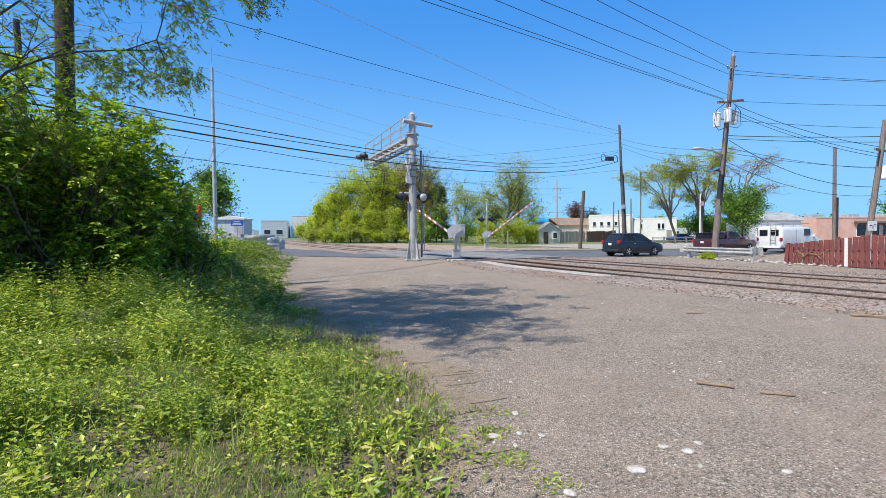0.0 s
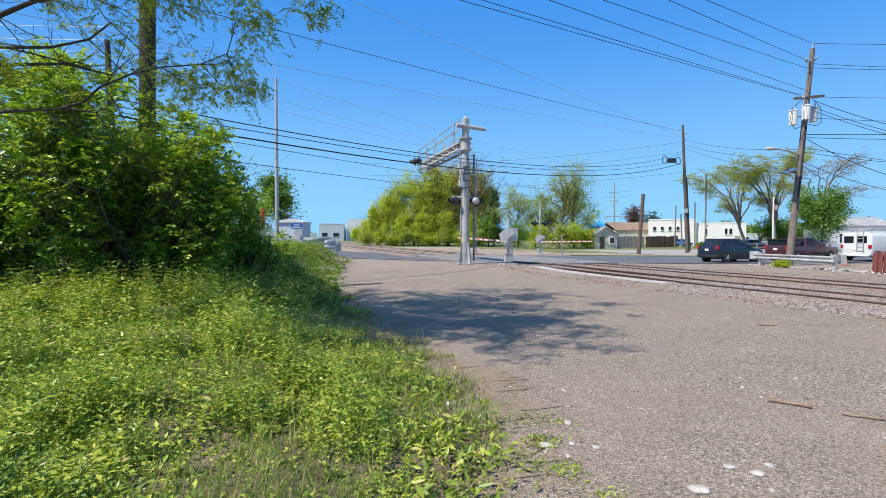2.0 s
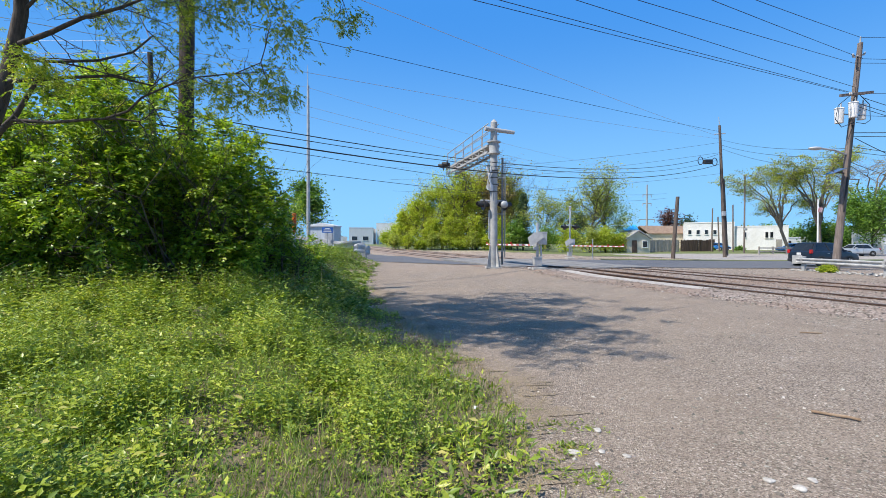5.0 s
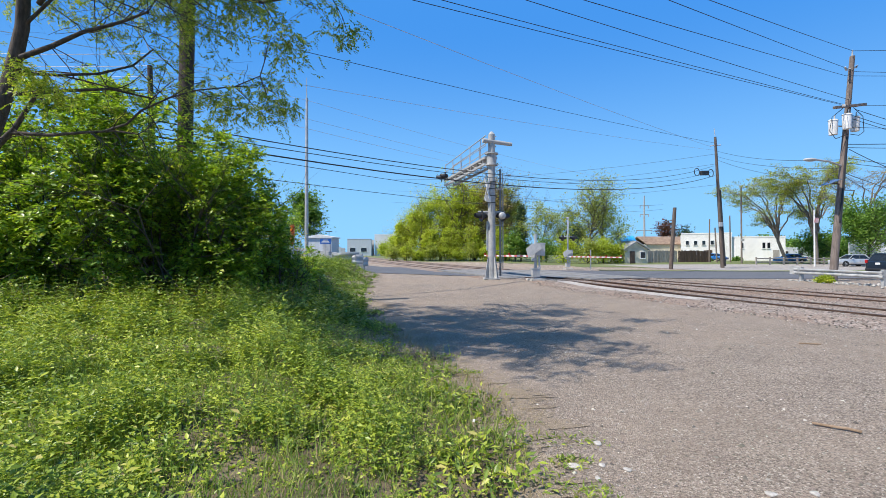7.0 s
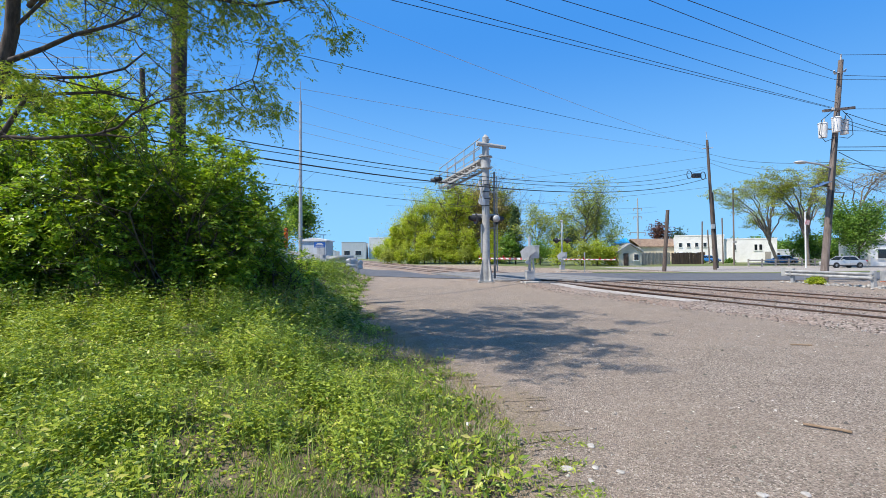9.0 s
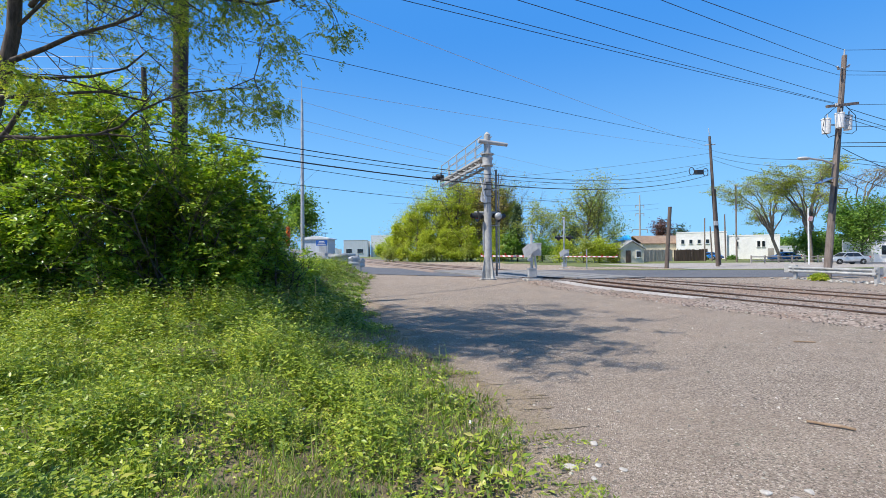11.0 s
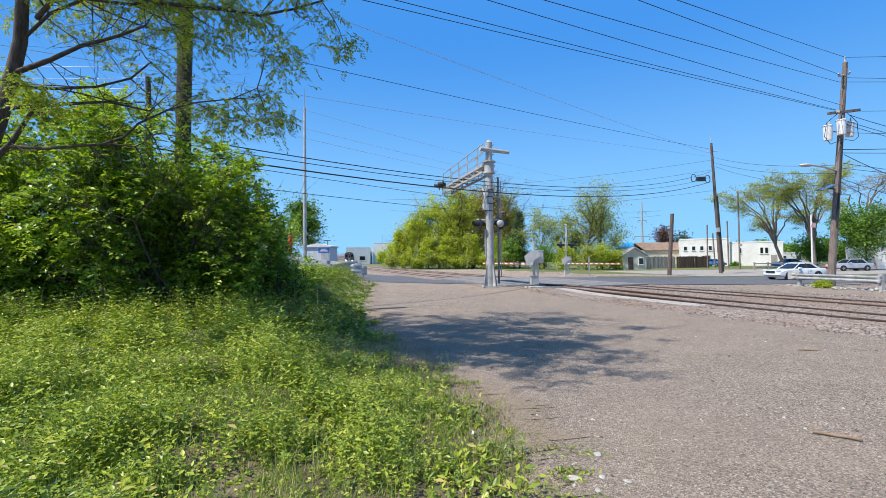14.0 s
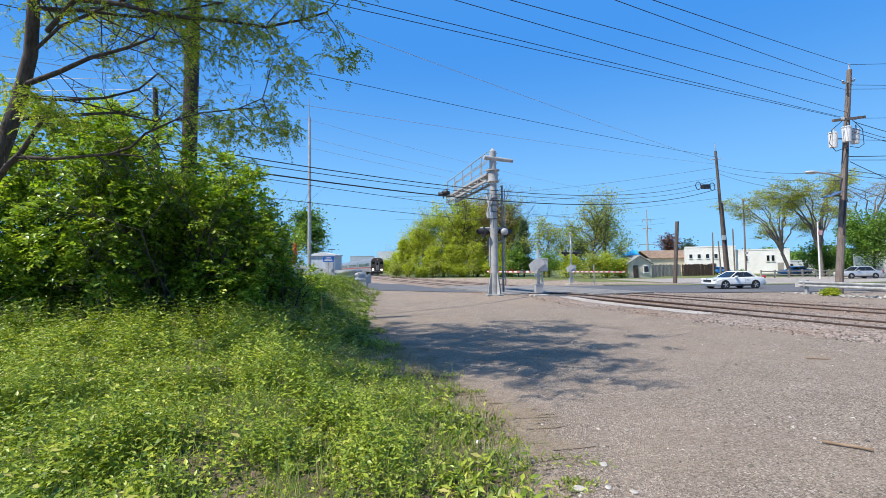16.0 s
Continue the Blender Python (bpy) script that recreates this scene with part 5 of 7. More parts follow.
def red_fence():
    x0, y0, L = 21.5, 20.6, 13.0
    ob = thing("board_fence", pose(x0, y0, float(land(x0, y0)), 0, 0, -88.5), "weathered red board fence of overlapping planks, sagging at its end", "fence")
    rg = random.Random(4)
    x, k = 0.0, 0
    while x < L:
        h = 0.95 + 0.5 * min(1, x / 4.2) + rg.uniform(-0.02, 0.02)
        side = -0.035 if k % 2 else 0.035
        lean = (6 - x * 2) if x < 1.2 else rg.uniform(-0.6, 0.6)
        part("plank", Shape().box((0.15, 0.02, h), (0, 0, h / 2 + 0.04), bevel=0.004), WHITE if abs(x - 3.1) < 0.07 else REDPAINT, ob, "white painted plank" if abs(x - 3.1) < 0.07 else "", False, pose(x, side if abs(x - 3.1) > 0.07 else -0.06, 0, rg.uniform(-1, 1) + (3 if x < 1 else 0), lean, 0))
        x += 0.128
        k += 1
    for z in (0.35, 0.82):
        part("fence_rail", Shape().box((L, 0.045, 0.09), (L / 2, 0, z)), REDPAINT, ob)
    for x in (0.1, 2.6, 5.0, 7.4, 9.8, 12.2):
        h = 1.05 + 0.55 * min(1, x / 4.2)
        part("post", Shape().box((0.11, 0.11, h), (x, 0.08, h / 2), bevel=0.006), REDPAINT, ob)
    part("dead_vine", Shape().path([(0.5, -0.08, 0.2), (0.75, -0.1, 0.7), (1.1, -0.09, 0.45), (1.5, -0.1, 0.75), (2.0, -0.09, 0.3)], 0.012, 5).path([(0.9, -0.08, 0.1), (1.3, -0.1, 0.6), (1.8, -0.1, 0.5), (2.3, -0.09, 0.8)], 0.01, 5), DRYGRASS, ob, "dry vine stems")


red_fence()


def cone(x, y):
    ob = thing("traffic_cone", pose(x, y, float(land(x, y)) + 0.03), "orange traffic cone with a white band", "traffic cone")
    part("base", Shape().box((0.3, 0.3, 0.04), (0, 0, 0.02), bevel=0.01), ORANGE, ob)
    part("body", Shape().rod((0, 0, 0.04), (0, 0, 0.5), 0.11, 0.03, 20), ORANGE, ob, "", True)
    part("band", Shape().rod((0, 0, 0.27), (0, 0, 0.38), 0.077, 0.058, 20), WHITE, ob, "white reflective band", True)


cone(26.3, 26.9)


def bush_small(x, y, r, mat_, seed, label, group=""):
    rng = np.random.default_rng(seed)
    ob = thing("bush", pose(x, y, float(land(x, y))), label, "bush", group)
    u = unit(rng.normal(size=(1500, 3))) * rng.uniform(0.3, 1, (1500, 1)) ** 0.5 * (1 + 0.15 * rng.normal(size=(1500, 1)))
    u[:, 2] = np.abs(u[:, 2]) * 0.8
    v, f = leaf_geometry(rng, u * r + np.array([0, 0, 0.05]), r * 0.28, 0.5, -0.2)
    raw_mesh("crown", v, f, mat_, ob)
    segs = [((0, 0, 0), (rng.normal() * r * 0.4, rng.normal() * r * 0.4, r * 0.7), 0.02, 0.01) for _ in range(5)]
    v, q = tube_geometry(segs, 5)
    raw_mesh("stem", v, q, BARK, ob)


bush_small(20.75, 25.1, 0.42, LEAF_SPRING, 3, "small yellow-green bush under the guardrail")

# ---- pole fittings ----


def at_pole(d, z):
    return Vector((d.x * z / d.z, d.y * z / d.z, z))


def fit_pole1():
    c = at_pole(D1, 10.0)
    part("crossarm", Shape().box((2.5, 0.12, 0.15), tuple(c + Vector((0, -0.16, 0.2))), 0, -9, 14, 0.01), POLEWOOD, pole1, "weathered wooden crossarm")
    for k in (-0.95, -0.7, 0.85, 1.0):
        q = c + Vector((k * 0.85, -0.16 + k * 0.5, 0.16 + k * 0.15))
        part("insulator", Shape().rod(tuple(q), tuple(q + Vector((0, 0, 0.13))), 0.05, 0.035, 10), GALV, pole1)
    t = at_pole(D1, 12.45)
    part("crossarm", Shape().rod(tuple(t + Vector((-0.5, -0.25, -0.18))), tuple(t + Vector((0.5, 0.25, 0.18))), 0.045, 0.045, 8), ALU, pole1, "short pale bracket arm")
    for k in (-0.5, 0.5):
        q = t + Vector((k, k * 0.5, k * 0.36))
        part("insulator", Shape().rod(tuple(q), tuple(q + Vector((k * 0.3, k * 0.15, 0.14))), 0.07, 0.05, 10), ALU, pole1)
    q = at_pole(D1, 13.0)
    part("insulator", Shape().rod(tuple(q), tuple(q + Vector((0.03, 0, 0.55))), 0.05, 0.035, 8), ALU, pole1)
    for k, (dx, dy, z) in enumerate(((-0.84, -0.1, 8.95), (-0.33, -0.42, 9.2), (0.72, 0.25, 9.25))):
        q = at_pole(D1, z) + Vector((dx, dy, 0))
        tr = part("transformer", Shape().rod(tuple(q + Vector((0, 0, -0.42))), tuple(q + Vector((0, 0, 0.4))), 0.205, 0.235, 22).rod(tuple(q + Vector((0, 0, 0.4))), tuple(q + Vector((0, 0, 0.46))), 0.26, 0.2, 22), WHITE, pole1, "pale grey transformer can", True)
        part("bushing", Shape().rod(tuple(q + Vector((0.08, 0, 0.48))), tuple(q + Vector((0.1, 0, 0.72))), 0.04, 0.03, 8), GALV, tr)
        part("hanger", Shape().rod(tuple(q + Vector((0, 0, 0.1))), tuple(at_pole(D1, z + 0.1)), 0.04, 0.04, 8), GALV, tr)
    a = at_pole(D1, 9.3)
    part("jumper_cable", Shape().path([tuple(a + Vector(v)) for v in ((-0.2, -0.2, 0.9), (-1.1, -0.3, 0.2), (-1.25, -0.3, -0.6), (-0.9, -0.3, -1.05), (-0.1, -0.2, -0.75))], 0.018, 6), WIRE, pole1, "black looping cable")
    part("jumper_cable", Shape().path([tuple(a + Vector(v)) for v in ((0.5, 0.1, 0.9), (1.15, 0.2, 0.4), (1.2, 0.2, -0.5), (0.8, 0.1, -0.75), (0.2, 0, -0.7))], 0.018, 6), WIRE, pole1, "black looping cable")
    s = at_pole(D1, 6.7)
    lum = part("street_light_arm", Shape().path([tuple(s), tuple(s + Vector((-1.0, -0.3, 0.22))), tuple(s + Vector((-2.1, -0.6, 0.28)))], 0.055, 8), ALU, pole1, "pale curved street light arm")
    part("street_light_head", Shape().ball(tuple(s + Vector((-2.45, -0.7, 0.25))), 0.4, 16, (1, 0.45, 0.26)), ALU, lum, "pale cobra-head lamp", True)
    g = at_pole(D1, 5.7)
    part("solar_panel", Shape().box((1.05, 0.5, 0.03), tuple(g + Vector((-0.9, -0.35, 0.02))), 4, -20, 10), surf("solar_cells", (0.1, 0.13, 0.18), (0.17, 0.2, 0.26), 6, 30, 0.15, 0.3, 0), pole1, "small tilted solar panel")
    part("panel_arm", Shape().rod(tuple(g + Vector((0, 0, -0.05))), tuple(g + Vector((-1.0, -0.3, 0.02))), 0.04, 0.04, 8), DARKPOLE, pole1)
    part("cable_guard", Shape().rod(tuple(at_pole(D1, 3.4) + Vector((-0.02, -0.19, 0))), tuple(at_pole(D1, 8.4) + Vector((-0.02, -0.16, 0))), 0.06, 0.06, 8), BLACK, pole1, "dark cable riser")


def fit_pole2():
    t = at_pole(D2, 13.5)
    part("bracket", Shape().rod(tuple(t + Vector((-0.6, 0, 0))), tuple(t + Vector((0.6, 0, 0.1))), 0.05, 0.05, 8), ALU, pole2)
    part("pin", Shape().rod(tuple(at_pole(D2, 14.6)), tuple(at_pole(D2, 14.6) + Vector((-0.1, 0, 0.8))), 0.04, 0.03, 8), ALU, pole2)
    s = at_pole(D2, 10.1) + Vector((-1.9, -0.8, 0.25))
    part("cable_splice", Shape().box((1.1, 0.35, 0.5), tuple(s), 0, -4, 20, 0.08), BLACK, pole2, "black cable splice case")
    for dx in (-1.0, 0.9):
        c = s + Vector((dx, dx * 0.35, 0.05))
        ring = Shape().path([tuple(c + Vector((0.33 * math.cos(a), 0.1 * math.cos(a), 0.42 * math.sin(a)))) for a in np.linspace(0, 2 * math.pi, 13)], 0.04, 6)
        part("cable_loop", ring, WIRE, pole2, "coiled slack cable")
    part("cable_riser", Shape().rod(tuple(at_pole(D2, 0.2) + Vector((0.2, -0.15, 0))), tuple(at_pole(D2, 8.6) + Vector((0.14, -0.15, 0))), 0.09, 0.08, 8), BLACK, pole2, "dark cable riser pipe")
    part("meter_box", Shape().box((0.35, 0.2, 0.5), tuple(at_pole(D2, 4.8) + Vector((-0.1, -0.25, 0))), bevel=0.02), ALU, pole2)


fit_pole1()
fit_pole2()
part("number_plate", Shape().box((0.07, 0.01, 0.14), (0.06, -0.215, 5.9)).box((0.07, 0.01, 0.14), (0.06, -0.215, 5.7)).box((0.07, 0.01, 0.14), (0.06, -0.215, 5.5)), DARKPOLE, big, "faded vertical tags")
part("insulator", Shape().rod(tuple(at_pole(DM, 12.1)), tuple(at_pole(DM, 12.1) + Vector((-0.35, 0, 0.9))), 0.035, 0.02, 6), GALV, small)
part("lamp_head", Shape().box((0.5, 0.3, 0.25), (0, 0, 11.7), bevel=0.05), GALV, far_light)
part("cap", Shape().box((0.4, 0.3, 0.35), (0.1, -0.1, 3.6), bevel=0.03), GALV, far_light)
part("banner", Shape().box((0.5, 0.04, 0.6), (0.2, -0.1, 5.6), 0, 12, 0, 0.02), surf("faded_banner", (0.5, 0.15, 0.15), (0.7, 0.6, 0.6), 6, 20), flag, "small faded red and white banner")

# ---- overhead wires ----


def wire(name, a, b, sag, r, material, label):
    a, b = Vector(a), Vector(b)
    pts = [a.lerp(b, k / 24) - Vector((0, 0, 4 * sag * (k / 24) * (1 - k / 24))) for k in range(25)]
    d = (b - a).normalized()
    s1 = d.cross(Vector((0, 0, 1))).normalized()
    s2 = d.cross(s1)
    v = np.array([p + (s1 * math.cos(w) + s2 * math.sin(w)) * r for p in pts for w in np.linspace(0, 2 * math.pi, 5, endpoint=False)])
    i, k = np.meshgrid(np.arange(24) * 5, np.arange(5), indexing="ij")
    q = np.stack([i + k, i + (k + 1) % 5, i + (k + 1) % 5 + 5, i + k + 5], -1).reshape(-1, 4)
    tagged(raw_mesh(name, v, q, material, None, True), label, "wire", "overhead wires")


def p1(z, dx=0.0, dy=0.0):
    q = at_pole(D1, z)
    return (P1[0] + q.x + dx, P1[1] + dy, q.z)


def p2(z, dx=0.0, dy=0.0):
    q = at_pole(D2, z)
    return (P2[0] + q.x + dx, P2[1] + dy, q.z)


def beyond(a, b, k):
    return tuple(np.array(a) + (np.array(b) - np.array(a)) * k)


for a, top in ((p1(10.15, -0.95, -0.6), (2.3, 16, 9.7)), (p1(10.2, -0.75, -0.5), (3.1, 16, 9.7)), (p1(10.6, 0.1), (4.9, 16, 9.9)), (p1(11.95, -0.45, -0.2), (6.7, 16, 10.0)), (p1(12.35, 0.45, 0.2), (8.7, 16, 10.2)), (p1(13.5), (9.9, 16, 10.3))):
    wire("power_line", a, beyond(a, top, 2.6), 0.12, 0.012, WIRE, "dark overhead power line across the sky")
for a, b, sag, r in ((p1(13.5), (52, 20, 12.6), 0.5, 0.014), (p1(12.35, 0.45, 0.2), (52, 21, 11.0), 0.5, 0.014), (p1(11.95, -0.45, -0.2), (50, 19, 10.2), 0.4, 0.014), (p1(10.2, 0.9, 0.5), (31.9, 24, 6.9), 0.35, 0.018), (p1(9.7, 0.3, 0), (31.6, 24, 6.5), 0.3, 0.016), (p1(9.5, 0.3, 0), (31.6, 24, 6.3), 0.3, 0.016), (p1(8.0, 0.2, 0), (40, 22, 7.8), 0.25, 0.022), (p1(7.8, 0.2, 0), (40, 22.5, 7.4), 0.25, 0.018), (p1(7.7, 0.3, 0), (36, 27, 4.8), 0.9, 0.02), (p1(6.3, 0.2, 0), (40, 30, 4.5), 0.8, 0.016), (p1(5.9, 0, 0), (45, 56, 6.3), 0.6, 0.012)):
    wire("power_line", a, b, sag, r, WIRE, "dark cable strung between roadside poles")
for a, b, sag, r in ((p1(10.4, 0.9, 0.4), (54, 22, 10.6), 0.5, 0.013), (p1(9.0, 0.3, 0), (48, 22, 8.6), 0.5, 0.014), (p1(6.9, 0.2, 0), (44, 26, 6.4), 0.6, 0.014), (p1(6.1, 0.2, 0), (70, 66, 8.2), 0.9, 0.016), (p1(7.2, 0.2, 0), (60, 40, 8.6), 0.7, 0.016)):
    wire("power_line", a, b, sag, r, WIRE, "dark cable strung between roadside poles")
# lines to the second pole
a = p2(13.8)
wire("power_line", a, beyond(a, (-6.6, 20, 11.0), 1.7), 0.5, 0.014, WIRE, "dark overhead power line across the sky")
for z0, dx, tgt, m in ((13.4, -0.5, (-1.1, 20, 11.4), 0.012), (13.0, 0.0, (-1.1, 24, 9.7), 0.01)):
    a = p2(z0, dx)
    wire("power_line", a, beyond(a, tgt, 1.7), 0.4, m, PALEWIRE, "thin pale overhead wire")
for z0, z1, sag, r in ((10.2, 4.95, 1.6, 0.026), (10.7, 5.2, 1.6, 0.014), (11.3, 5.4, 1.75, 0.018)):
    wire("telephone_cable", p2(z0, -0.3), (-7.6 - 1.5, 12.2, z1), sag, r, WIRE, "heavy black telephone cable over the crossing")
for z0, z1 in ((12.9, 11.7), (12.3, 11.2), (11.9, 10.4)):
    wire("telephone_cable", p2(z0, 0.2), p1(z1 - 4.6, 0), 0.4, 0.014, WIRE, "thin dark cable between the roadside poles")
for z0, z1, y1 in ((12.6, 10.2, 78), (11.5, 9.0, 84), (9.2, 7.6, 90)):
    wire("telephone_cable", p2(z0, -0.1), (-10.0, y1, z1 + 4.0), 1.0, 0.014, WIRE, "thin grey cable over the far road")
# pale wires behind the bushes
for z0, z1, y1 in ((12.9, 15.6, 42), (12.2, 13.9, 42), (11.6, 13.0, 42)):
    wire("power_line", (-16.7, 26, z0), (-12.5, y1, z1), 0.2, 0.014, PALEWIRE, "thin pale overhead wire")
    wire("power_line", (-12.5, y1, z1), (52, 118, z1 + 4.0), 1.2, 0.016, PALEWIRE, "thin pale overhead wire")
    wire("power_line", (-16.7, 26, z0), (-34, 26.5, z0 + 0.6), 0.2, 0.014, PALEWIRE, "thin pale overhead wire")
for z0 in (7.9, 6.6):
    wire("telephone_cable", (-16.2, 26, z0), (62, 130, z0 + 7.5), 1.6, 0.022, WIRE, "thin dark cable behind the crossing")

# ---- beyond the road, from one side to the other ----


def leafy_tree(x, y, h, mat_, seed, label, group="", leaves=7000, leaf=0.42, **kw):
    return tree("tree", (x, y, float(land(x, y)) - 0.05), h, label, mat_, seed, leaves=leaves, leaf=leaf, group=group, **kw)


G = "trees beyond the tracks"
wood = dict(trunk_share=0.12, spread=0.9, limb_len=0.34, limbs=6, clump=0.75)


def crown(h):
    return dict(wood, dome=(h * 0.29, 0.0))


for i, (x, y, h, m, lab) in enumerate((
        (-8.0, 96, 9.0, LEAF_SPRING, "full yellow-green spring tree by the railway"), (-4.5, 94, 13.2, LEAF_SPRING, "full yellow-green spring tree by the railway"),
        (-0.5, 93, 16.8, LEAF_SPRING, "tall yellow-green spring tree by the railway"), (3.5, 92, 17.0, LEAF_SPRING, "tall yellow-green spring tree by the railway"),
        (6.5, 95, 17.0, LEAF_TAN, "budding tan-leaved tree by the railway"), (9.5, 94, 16.5, LEAF_TAN, "budding tan-leaved tree by the railway"),
        (13.0, 95, 15.5, LEAF_PALE, "pale spring tree by the railway"), (1.5, 89, 7.5, LEAF_SPRING, "low yellow-green tree by the railway"), (-2.5, 89.5, 6.5, LEAF_SPRING, "low yellow-green tree by the railway"), (6.0, 88.5, 6.5, LEAF_SPRING, "low yellow-green tree by the railway"), (10.5, 88, 6.0, LEAF_SPRING, "low yellow-green tree by the railway"))):
    leafy_tree(x, y, h, m, 60 + i, lab, G, 17000, 0.27, **crown(h))
for i, x in enumerate((-9.5, -7.0, -4.6, -2.0, 0.4, 3.0, 5.2, 7.8, 10.2, 12.4)):
    leafy_tree(x, 87.5 - 0.12 * x, 3.0 + 0.7 * math.sin(i * 2.3), LEAF_SPRING if i % 3 else LEAF_PALE, 160 + i, "low scrub at the foot of the trees", "scrub along the railway", 2600, 0.24, category="bush", trunk_share=0.05, spread=1.0, limb_len=0.4, clump=0.5, dome=(1.9, 0.0))
leafy_tree(12.5, 96, 17.0, LEAF_TAN, 75, "bare budding tree with thin twigs", G, 900, 0.3, trunk_share=0.3, spread=0.5, levels=4, limbs=6)
leafy_tree(9.8, 97, 16.5, LEAF_TAN, 76, "bare budding tree with thin twigs", G, 900, 0.3, trunk_share=0.3, spread=0.5, levels=4, limbs=6)


def conifer(x, y, h, w, seed):
    rng = np.random.default_rng(seed)
    ob = thing("conifer", pose(x, y, float(land(x, y))), "dark blue-green conifer with drooping boughs", "conifer", "")
    segs, pts = [((0, 0, 0), (0, 0, h), 0.16, 0.02)], []
    for k in range(46):
        z = h * (0.08 + 0.9 * k / 46)
        for a in rng.uniform(0, 2 * np.pi, 5):
            r = w * (1 - z / h) ** 0.8 * rng.uniform(0.7, 1.1) + 0.15
            tip = np.array([r * math.cos(a), r * math.sin(a), z + 0.1 * r])
            segs.append(((0, 0, z), tip, 0.03, 0.008))
            t = rng.uniform(0.25, 1, 26)[:, None]
            pts.append(np.array([[0, 0, z]]) * (1 - t) + tip[None] * t + rng.normal(size=(26, 3)) * 0.16)
    v, q = tube_geometry(segs, 4)
    raw_mesh("trunk", v, q, BARK, ob)
    v, f = leaf_geometry(rng, np.concatenate(pts), 0.34, 0.35, 0.3)
    raw_mesh("crown", v, f, LEAF_CONIFER, ob)


conifer(14.2, 84, 10.5, 2.6, 5)
leafy_tree(13.0, 83, 5.5, LEAF_DEEP, 79, "dense dark green tree at the wood's edge", G, 6000, 0.35, **crown(6.5))
leafy_tree(17.0, 80, 9.5, LEAF_PALE, 80, "thin young tree in first leaf", G, 2600, 0.3, levels=4, trunk_share=0.2, spread=0.7, clump=0.5)
leafy_tree(20.5, 79, 9.0, LEAF_PALE, 81, "thin young tree in first leaf", G, 2200, 0.3, levels=4, trunk_share=0.2, spread=0.7, clump=0.5)
leafy_tree(23.0, 73, 12.0, LEAF_PALE, 82, "slender pale spring tree by the shed", G, 3600, 0.26, levels=4, trunk_share=0.25, spread=0.9, rise=0.3, limb_len=0.4, limbs=6, clump=0.45)
leafy_tree(26.0, 75, 10.0, LEAF_SPRING, 83, "yellow-green spring tree by the shed", G, 6500, 0.26, levels=4, trunk_share=0.12, spread=0.95, limb_len=0.4, limbs=6, clump=0.5)
for i, (x, y, h, m) in enumerate(((19.0, 72, 3.6, LEAF_SPRING), (22.0, 70.5, 3.2, LEAF_PALE), (24.5, 70.5, 3.6, LEAF_SPRING), (27.0, 71.5, 2.6, LEAF_SPRING), (16.5, 74, 3.5, LEAF_DEEP))):
    leafy_tree(x, y, h, m, 86 + i, "scrubby green bush at the field edge", "scrub at the field edge", 2600, 0.24, category="bush", trunk_share=0.05, spread=1.0, clump=0.45)


def umbrella_tree(x, y, h, width, mat_, seed, label, leaves, leaf, fork, leaning=0.0):
    """A short trunk forking into long limbs that arch out under flat layers of twigs."""
    rng = np.random.default_rng(seed)
    ob = thing("tree", pose(x, y, float(land(x, y)) - 0.05), label, "tree", "large trees by the road")
    r = h * 0.02
    top0 = np.array([leaning * fork, 0, fork])
    segs, tips = [(np.zeros(3), top0, r, r * 0.8)], []
    for k in range(13):
        a = k * 2.4 + rng.uniform(-0.3, 0.3)
        reach = width * (0.3 + 0.7 * ((k * 0.618) % 1.0))
        top = h * (1.0 - 0.3 * (reach / width) ** 3) * rng.uniform(0.9, 1.0) * (0.72 if k % 4 == 3 else 1.0)
        p, n = top0 * rng.uniform(0.8, 1.0), 9
        for i in range(n):
            u = (i + 1) / n
            out = reach * u ** 1.1
            q = np.array([top0[0] + leaning * (top - fork) * 0.5 * u + math.cos(a) * out, math.sin(a) * out, fork + (top - fork) * math.sin(u * 1.57) ** 0.8]) + rng.normal(size=3) * 0.16
            segs.append((p, q, r * 0.5 * (1 - 0.85 * i / n), r * 0.5 * (1 - 0.85 * (i + 1) / n)))
            if u > 0.45:
                for _ in range(2):
                    b = a + rng.normal() * 1.1
                    grow(rng, q, (math.cos(b), math.sin(b), 0.1), width * 0.2, r * 0.09, 2, 2, 0.4, 0.02, 0.6, tips, segs)
            p = q
    v, q = tube_geometry(segs, 5)
    raw_mesh("trunk", v, q, surf("grey_bark", (0.13, 0.11, 0.09), (0.25, 0.215, 0.18), 3, 20, 0.9), ob, True)
    tips = np.array(tips)
    # flat tufts on the twigs, with sky between them
    per = 22
    c = tips[rng.integers(0, len(tips), leaves // per)]
    pts = (c[:, None] + rng.normal(size=(len(c), per, 3)) * np.array([0.34, 0.34, 0.1])).reshape(-1, 3)
    v, f = leaf_geometry(rng, pts, leaf, 0.5, 0.1, 0.35, 1.2)
    raw_mesh("crown", v, f, mat_, ob)


umbrella_tree(53.4, 66, 14.4, 7.8, LEAF_PALE, 92, "wide flat-crowned tree in thin young leaf", 17000, 0.2, 4.2, -0.05)
umbrella_tree(51.4, 69, 12.6, 7.2, LEAF_PALE, 93, "smaller flat-crowned tree in thin young leaf", 12000, 0.2, 3.6, -0.4)
umbrella_tree(65.8, 72, 14.6, 9.6, LEAF_TAN, 94, "broad almost leafless tree with fine twigs", 3600, 0.18, 5.2)
leafy_tree(53.4, 58.0, 8.0, LEAF_DEEP, 95, "round fresh green maple on a short trunk", "", 14000, 0.26, trunk_share=0.22, spread=0.9, limb_len=0.3, limbs=6, clump=0.5, dome=(3.8, 1.7))
